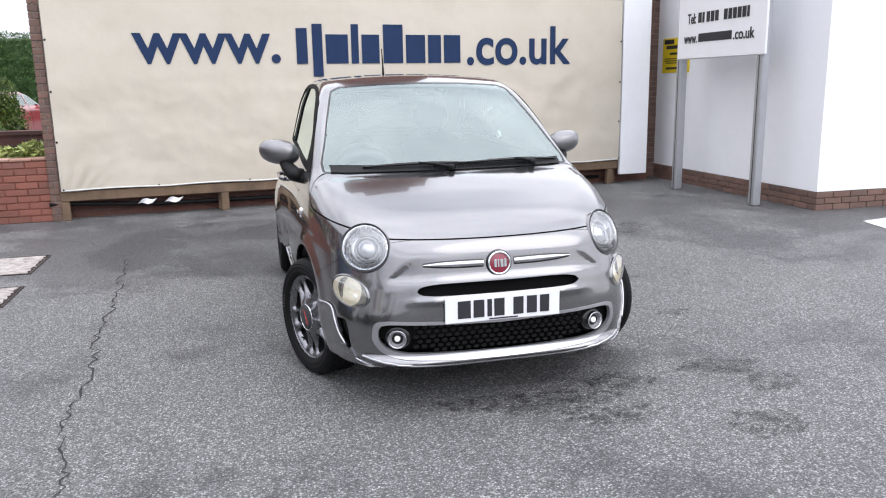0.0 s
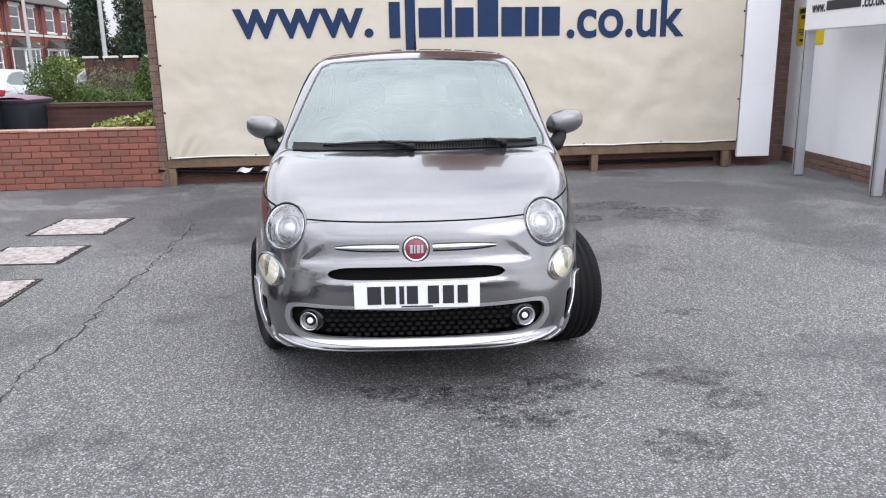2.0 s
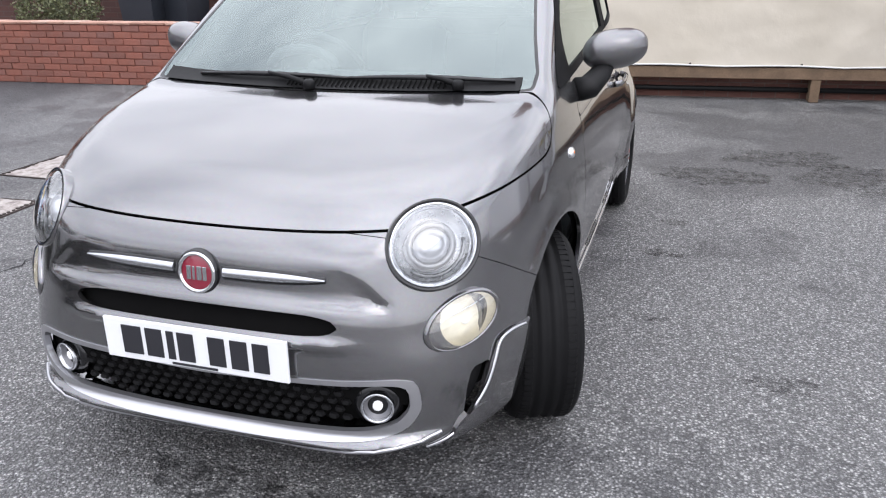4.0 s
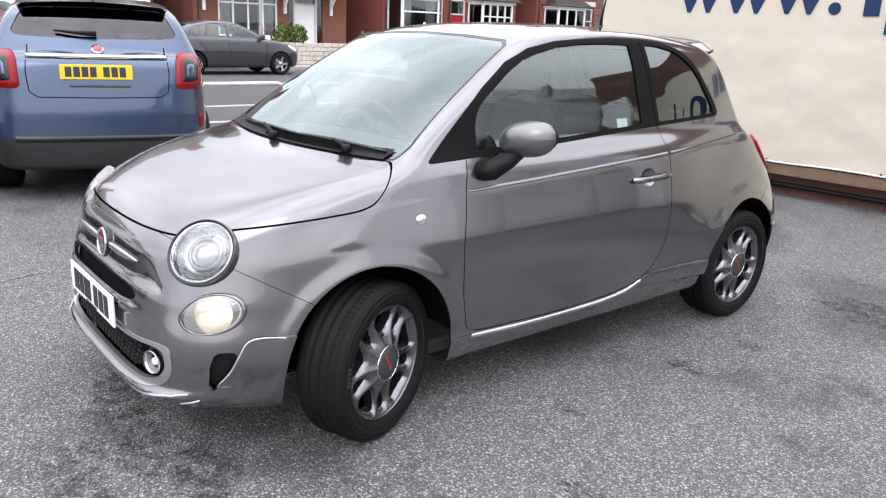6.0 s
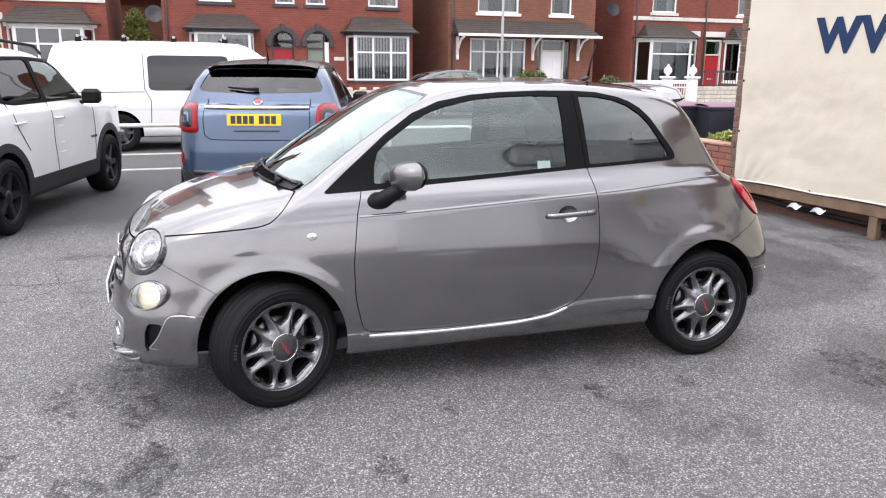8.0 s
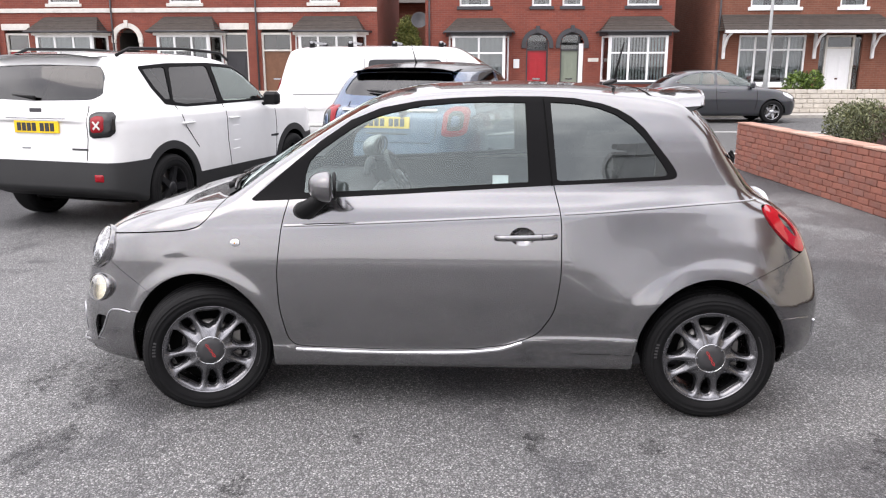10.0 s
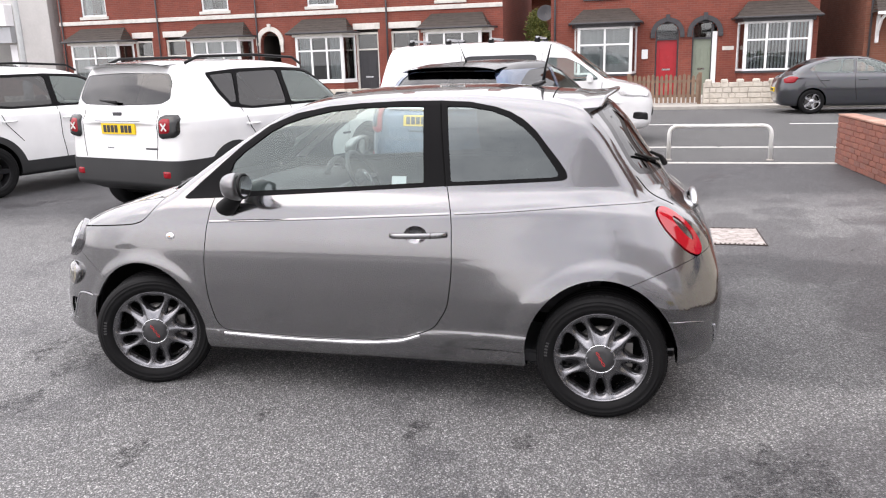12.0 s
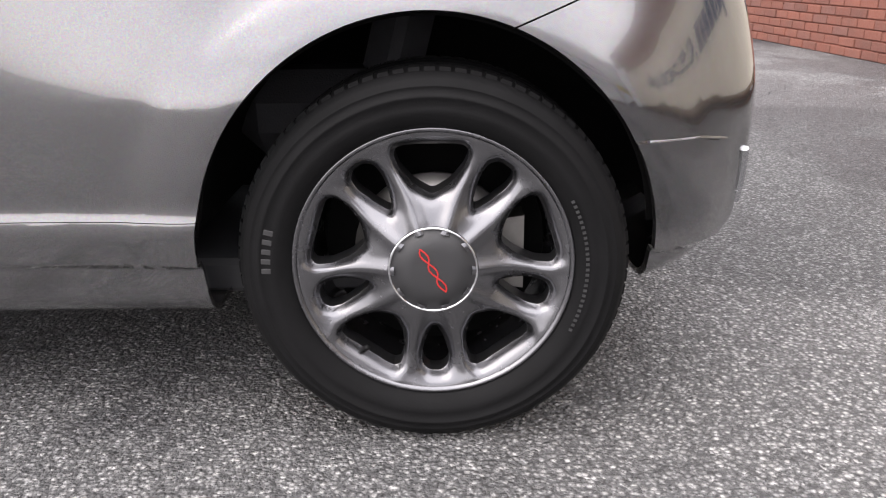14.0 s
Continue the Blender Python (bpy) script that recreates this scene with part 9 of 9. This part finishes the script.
def white_jeep(at, label, detail=True):
    t, tree = parked_car("offroad_car", label, PAINT_WHITE, jeep_fn, ((-1.02, -2.25, 0.1), (1.02, 2.25, 1.8)), (-1.285, 1.285, 0.79, 0.345, 0.22, 0.115), [SIDE1, SIDE2, SIDE3],
        [(-0.2, 1.13), (0.0, 1.13), (0.66, 1.15), (0.62, 1.38), (0.56, 1.55), (0.0, 1.60), (-0.2, 1.60)], BACKJ, at, clad=jeep_clad, rim=RIM_BLACK, arch=0.385, surround=JEEP_DLO, cell=0.024,
        seams=([(0.255, 1.16), (0.26, 0.75), (0.22, 0.45)], [(-0.82, 1.14), (-0.84, 0.8), (-0.80, 0.45)], [(1.10, 1.18), (1.02, 0.95), (0.82, 0.72)]), glass_side=[CAR_GLASS, TINT_GLASS, TINT_GLASS], mirror_at=(0.97, -0.62, 1.17))
    for s in (1, -1):
        sq = rounded([(s * 0.60, 0.93), (s * 0.60, 1.12), (s * 0.66, 1.145), (s * 0.80, 1.145), (s * 0.835, 1.10), (s * 0.835, 0.96), (s * 0.80, 0.92), (s * 0.64, 0.905)], 0.2)
        l = patch(tree, sq, (0, -1, 0), 4.0, GLOSS_BLACK, t, "tail_lamp", 0.03, 6, "square black-rimmed red tail lamp")
        patch(tree, [(s * 0.70 + (x - s * 0.72) * 0.66, 1.025 + (z - 1.025) * 0.7) for x, z in sq], (0, -1, 0), 4.0, RED_DARK, l, "lens", 0.036, 4)
        c, n = on_back(tree, s * 0.70, 1.025, 0.040)
        m = axis_pose(c, (0, 1, 0))
        for a in (45, -45):
            part("cross_bar", Geo().box(-0.05, 0.05, -0.008, 0.008, -0.004, 0.003, 0.001, m @ Matrix.Rotation(math.radians(a), 4, "Z")), STEEL_PAINT, l, "pale cross bar")
        patch(tree, rounded([(s * 0.62, 0.50), (s * 0.72, 0.50), (s * 0.72, 0.57), (s * 0.62, 0.57)], 0.2), (0, -1, 0), 4.0, RED_DARK, t, "reflector", 0.02, 3, "red rear reflector")
        part("roof_rail", Geo().tube([(s * 0.62, -0.25, 1.62), (s * 0.62, -0.1, 1.70), (s * 0.62, 0.6, 1.735), (s * 0.62, 1.45, 1.725), (s * 0.62, 1.64, 1.66)], 0.016, 8), BLACK_PLASTIC, t, "black roof rail")
        for y in (0.12, 0.98):
            h = tree.ray_cast(Vector((s * 2, y, 0.98)), Vector((-s, 0, 0)))[0]
            part("door_handle", Geo().tube([(h.x, y - 0.10, 0.985), (h.x + s * 0.03, y - 0.07, 0.985), (h.x + s * 0.03, y + 0.07, 0.985), (h.x, y + 0.10, 0.985)], 0.012, 6), PAINT_WHITE, t)
        h = tree.ray_cast(Vector((s * 2, -0.98, 0.72)), Vector((-s, 0, 0)))[0]
        part("side_badge", Geo().box(h.x - 0.006, h.x + 0.006, -1.05 + 0.18, -0.88 + 0.18, 0.70, 0.725), BLACK_TEXT, t, "plain dark badge bar")
    back_plate(t, tree, 0.0, 1.0)
    part("badge", Geo().box(-0.07, 0.07, -0.02, 0.02, 0, 0.008, 0.003, axis_pose(on_back(tree, 0.0, 1.155)[0], (0, 1, 0))), DARK_TRIM, t, "plain dark badge bar")
    part("plate_trim", strip([on_back(tree, -0.35 + 0.035 * i, 1.085, 0.004) for i in range(21)], 0.014, 0.006), SATIN, t)
    part("badge", Geo().box(-0.05, 0.05, -0.008, 0.008, 0, 0.006, 0.001, axis_pose(on_back(tree, 0.15, 0.80)[0], (0, 1, 0))), SATIN, t, "plain dark badge bar")
    part("badge", Geo().box(-0.09, 0.09, -0.009, 0.009, 0, 0.006, 0.001, axis_pose(on_back(tree, -0.48, 0.80)[0], (0, 1, 0))), DARK_TRIM, t, "plain dark badge bar")
    part("rear_wiper", Geo().tube([on_back(tree, 0.0, 1.26, 0.03)[0], on_back(tree, 0.12, 1.275, 0.03)[0], on_back(tree, 0.28, 1.29, 0.02)[0]], [0.02, 0.013, 0.008], 8), BLACK_PLASTIC, t)
    part("roof_spoiler", Geo().grid(lambda u, v: (-0.60 + 1.2 * u, 1.74 + 0.26 * v - 0.06 * (2 * u - 1) ** 2, 1.69 - 0.02 * v - 0.03 * (2 * u - 1) ** 4), 20, 4).grid(lambda u, v: (-0.60 + 1.2 * u, 1.74 + 0.26 * v - 0.06 * (2 * u - 1) ** 2, 1.635 + 0.025 * v - 0.03 * (2 * u - 1) ** 4), 20, 4, flip=True), PAINT_WHITE, t, "white roof spoiler")
    for s in (1, -1):
        part("shut_line", strip([on_back(tree, s * x, z, 0.001) for x, z in dense([(0.57, 1.2), (0.575, 0.9), (0.55, 0.70)], 0.04)], 0.008, 0.002), DARK_VOID, t)
    return t


jeep = white_jeep(pose(-5.12, -3.53, 0, 0, 0, -105), "white boxy off-road car with black cladding and black wheels")
j2 = copy_thing(jeep, pose(-5.75, -7.3, 0, 0, 0, -108))
j2["label"] = "second white boxy off-road car with black cladding beside the first"

# ---- white panel van along the street ----
van_fn = car_field(
    front=curve((0.2, -2.45), (0.4, -2.58), (0.7, -2.60), (0.95, -2.54), (1.1, -2.45)),
    rear=curve((0.2, 2.5), (0.4, 2.58), (1.0, 2.58), (1.6, 2.55), (1.9, 2.48), (2.0, 2.4)),
    width=curve((0.2, 0.88), (0.4, 0.955), (0.9, 0.965), (1.2, 0.955), (1.5, 0.93), (1.8, 0.88), (2.0, 0.8)),
    top=curve((-2.7, 0.95), (-2.5, 1.03), (-2.1, 1.13), (-1.75, 1.23), (-1.5, 1.4), (-0.6, 1.95), (0, 1.97), (2.7, 1.95)),
    roof=curve((-2.3, 0.7), (-1.85, 1.16), (-1.4, 1.52), (-1.05, 1.76), (-0.75, 1.88), (-0.3, 1.94), (0.4, 1.965), (2.0, 1.95), (2.5, 1.90), (2.8, 1.2)),
    cab=curve((0.8, 0.96), (1.3, 0.945), (1.6, 0.90), (1.85, 0.83), (2.0, 0.75)), low=0.25, k_cab=0.14, k_top=0.10, nf=4.5, nr=9, mid=0, bow_f=0.2, bow_r=0.05)
van, vtree = parked_car("panel_van", "white panel van with roof bars parked along the street", PAINT_WHITE, van_fn, ((-1.08, -2.75, 0.1), (1.08, 2.75, 2.1)), (-1.6, 1.5, 0.84, 0.335, 0.21, 0.11),
    [rounded([(-1.62, 1.20), (-1.25, 1.50), (-0.98, 1.62), (-0.62, 1.64), (-0.62, 1.17)], 0.12), rounded([(-0.42, 1.08), (-0.42, 1.70), (0.98, 1.70), (0.98, 1.08)], 0.10)],
    [(-0.2, 1.20), (0.0, 1.20), (0.78, 1.22), (0.72, 1.50), (0.62, 1.72), (0.0, 1.80), (-0.2, 1.80)], None, pose(-11.95, -1.02, -0.04, 0, 0, 180), arch=0.38, spokes=6, cell=0.035,
    seams=([(-0.52, 1.72), (-0.52, 0.45)], [(1.05, 1.72), (1.05, 1.1), (0.95, 0.9), (0.98, 0.42)], [(1.05, 1.06), (2.45, 1.04)], [(-1.65, 1.15), (-1.62, 0.8), (-1.15, 0.5)]), glass_side=[CAR_GLASS, TINT_GLASS], mirror_at=(1.04, -1.42, 1.22), category="van")
for y in (-0.4, 0.5, 1.35, 2.1):
    for s in (1, -1):
        part("roof_bar_foot", Geo().box(s * 0.66 - 0.04, s * 0.66 + 0.04, y - 0.05, y + 0.05, 1.90, 2.02, 0.01), BLACK_PLASTIC, van)
    part("roof_bar", Geo().box(-0.74, 0.74, y - 0.025, y + 0.025, 2.0, 2.04, 0.008), ALU, van)
for s in (1, -1):
    patch(vtree, rounded([(s * 0.50, 0.92), (s * 0.84, 1.06), (s * 0.90, 1.02), (s * 0.88, 0.88), (s * 0.6, 0.84)], 0.25), (0, 1, 0), -5.0, LAMP_SILVER, van, "headlamp", 0.015, 5, "clear headlamp")
    patch(vtree, rounded([(s * 0.60, 0.42), (s * 0.82, 0.46), (s * 0.82, 0.60), (s * 0.64, 0.56)], 0.25), (0, 1, 0), -5.0, GLOSS_BLACK, van, "fog_lamp", 0.012, 4)
    patch(vtree, rounded([(s * 0.80, 0.95), (s * 0.88, 0.95), (s * 0.88, 1.35), (s * 0.80, 1.35)], 0.2), (0, -1, 0), 5.0, RED_DARK, van, "tail_lamp", 0.02, 5, "tall red tail lamp")
patch(vtree, rounded([(-0.5, 0.50), (0.5, 0.50), (0.42, 0.66), (-0.42, 0.66)], 0.15), (0, 1, 0), -5.0, BLACK_PLASTIC, van, "grille", 0.01, 4, "black lower grille")

# ---- dark hatchback across the street and cars farther up ----
hatch_fn = car_field(
    front=curve((0.15, -1.95), (0.3, -2.03), (0.55, -2.07), (0.75, -2.0), (0.9, -1.9)),
    rear=curve((0.15, 1.95), (0.35, 2.08), (0.6, 2.12), (0.85, 2.06), (1.0, 1.98), (1.1, 1.9)),
    width=curve((0.15, 0.80), (0.3, 0.87), (0.6, 0.89), (0.85, 0.875), (0.98, 0.84), (1.1, 0.79)),
    top=curve((-2.2, 0.68), (-2.0, 0.78), (-1.6, 0.90), (-1.1, 0.99), (-0.6, 1.02), (1.2, 1.05), (1.7, 1.04), (2.0, 0.98), (2.2, 0.85)),
    roof=curve((-1.6, 0.6), (-1.1, 0.97), (-0.6, 1.24), (-0.2, 1.40), (0.2, 1.465), (0.7, 1.465), (1.2, 1.39), (1.55, 1.27), (1.8, 1.10), (2.1, 0.7)),
    cab=curve((0.8, 0.86), (1.0, 0.80), (1.2, 0.72), (1.35, 0.65), (1.48, 0.58)), low=0.2, k_cab=0.09, k_top=0.07, nf=4.2, nr=5.5, mid=0, cab_low=0.92)
HS1 = rounded([(-0.80, 1.02), (-0.45, 1.24), (-0.1, 1.36), (0.25, 1.39), (0.25, 1.03)], 0.12)
HS2 = rounded([(0.32, 1.03), (0.32, 1.39), (0.75, 1.385), (1.15, 1.28), (1.38, 1.14), (1.25, 1.07)], 0.12)


def hatch(at, paint, label, group):
    t, tree = parked_car("parked_hatchback", label, paint, hatch_fn, ((-1.0, -2.2, 0.1), (1.0, 2.25, 1.55)), (-1.28, 1.28, 0.77, 0.315, 0.205, 0.105), [HS1, HS2],
        [(-0.2, 1.02), (0.0, 1.02), (0.66, 1.04), (0.6, 1.22), (0.54, 1.35), (0.0, 1.40), (-0.2, 1.40)], rounded([(-0.2, 1.08), (0.0, 1.08), (0.56, 1.10), (0.52, 1.24), (0.46, 1.33), (0.0, 1.35), (-0.2, 1.35)], 0.15), at, group, 0.036,
        seams=([(0.285, 1.02), (0.28, 0.7), (0.22, 0.36)], [(-0.82, 0.98), (-0.85, 0.7), (-0.80, 0.36)], [(1.22, 1.03), (1.12, 0.85), (0.95, 0.68)]), rim=SATIN, arch=0.345, mirror_at=(0.93, -0.66, 1.05))
    for s in (1, -1):
        patch(tree, rounded([(1.72, 0.80), (1.62, 0.95), (1.80, 0.97), (1.97, 0.90), (1.95, 0.80)], 0.25), (-s, 0, 0), s * 3.0, RED_DARK, t, "tail_lamp", 0.02, 5, "red wrap-around tail lamp")
        patch(tree, rounded([(-1.95, 0.70), (-1.70, 0.82), (-1.55, 0.84), (-1.62, 0.74), (-1.85, 0.64)], 0.25), (-s, 0, 0), s * 3.0, LAMP_SILVER, t, "headlamp", 0.015, 5)
        for y in (0.10, 1.0):
            h = tree.ray_cast(Vector((s * 2, y, 0.86)), Vector((-s, 0, 0)))[0]
            part("door_handle", Geo().tube([(h.x, y - 0.10, 0.865), (h.x + s * 0.025, y - 0.07, 0.865), (h.x + s * 0.025, y + 0.07, 0.865), (h.x, y + 0.10, 0.865)], 0.011, 6), paint, t)
    back_plate(t, tree, 0.0, 0.62)
    return t


slate = hatch(pose(-19.0, 6.98, -0.05, 0, 0, 180), PAINT_SLATE, "dark grey hatchback parked across the street", "cars along the street")
hatch(pose(-11.0, 16.4, -0.05, 0, 0, 180), PAINT_SILVER, "silver hatchback parked up the street", "cars along the street")
d2_ = copy_thing(slate, pose(-12.0, 26.3, -0.05, 0, 0, 180))
d2_["label"] = "dark hatchback parked farther up the street"
hatch(pose(-11.6, 32.0, -0.05, 0, 0, 180), PAINT_WHITE, "pale hatchback parked farther up the street", "cars along the street")
hatch(pose(-8.0, 22.0, 0, 0, 0, 172), PAINT_RED, "red hatchback parked beyond the garden", "cars along the street")

# ================= single bricks =================
def brick_mesh(w, d, h, r, name="brick"):
    return Geo().box(0, w, 0, d, 0, h, r).mesh(name)


def courses(owner, m, x0, x1, d, z0, rows, mat, w=0.215, h=0.065, joint=0.010, seed=1, header_every=0, proud=0.010, rot=None):
    """Rows of single bricks on a wall face; x runs along it, each a little uneven."""
    random.seed(seed)
    whole, half = brick_mesh(w, d, h, 0.004), brick_mesh(w / 2 - joint / 2, d, h, 0.004)
    for me in (whole, half):
        me.materials.append(mat)
    for r in range(rows):
        x = x0
        z = z0 + r * (h + joint)
        first = r % 2 == 1
        while x < x1 - 0.03:
            me, bw = (half, w / 2 - joint / 2) if first or x + w > x1 + 0.01 else (whole, w)
            first = False
            if x + bw > x1 + 0.06:
                break
            b = new("brick", me)
            b.parent = owner
            b.matrix_basis = m @ pose(x, -proud * random.uniform(0.6, 1.2), z + random.uniform(-0.001, 0.001), 0, 0, random.uniform(-0.5, 0.5))
            x += bw + joint
    return owner


gw = thing("garden_wall", "low orange-red brick garden wall beside the forecourt", "wall", kind="structure")
gm = pose(-3.04, wall_line(-3.04) - 0.06, 0, 0, 0, LOW)
courses(gw, gm, -5.02, -0.02, 0.10, 0.004, 9, BRICK_ORANGE, seed=11)
# stub end of the same wall, facing the street
courses(gw, gm @ pose(-5.03, 0.205, 0, 0, 0, -90), 0.0, 0.2, 0.05, 0.004, 9, BRICK_ORANGE, seed=12)
cap = Geo()
random.seed(5)
for i in range(23):
    x = -5.03 + i * 0.2185
    b = part("coping_brick", Geo().box(x, x + 0.210, -0.018, 0.215, 0.680, 0.705, 0.004), COPING, gw, at=gm @ pose(0, 0, random.uniform(-0.003, 0.003)))

pl = thing("brick_plinth", "dark brown brick plinth under the white wall", "plinth", kind="structure")
courses(pl, pose(WX, 5.62, 0, 0, 0, -90), 0.0, 3.48, 0.05, 0.0, 3, BRICK_BROWN, seed=21, proud=0.002, h=0.060, joint=0.008)
courses(pl, pose(WX, 2.14, 0), 0.0, 3.2, 0.05, 0.0, 3, BRICK_BROWN, seed=22, proud=0.002, h=0.060, joint=0.008)
col = thing("brick_column", "brown brick column between white board and white wall", "brick column", kind="structure")
courses(col, pose(4.745, 5.62, 0), 0.0, 0.245, 0.06, 0.0, 38, BRICK_BROWN, seed=23, w=0.16)
courses(pier, pose(-3.135, 0.02, 0), 0.0, 0.11, 0.05, 0.0, 36, BRICK_BROWN, seed=24, w=0.105)
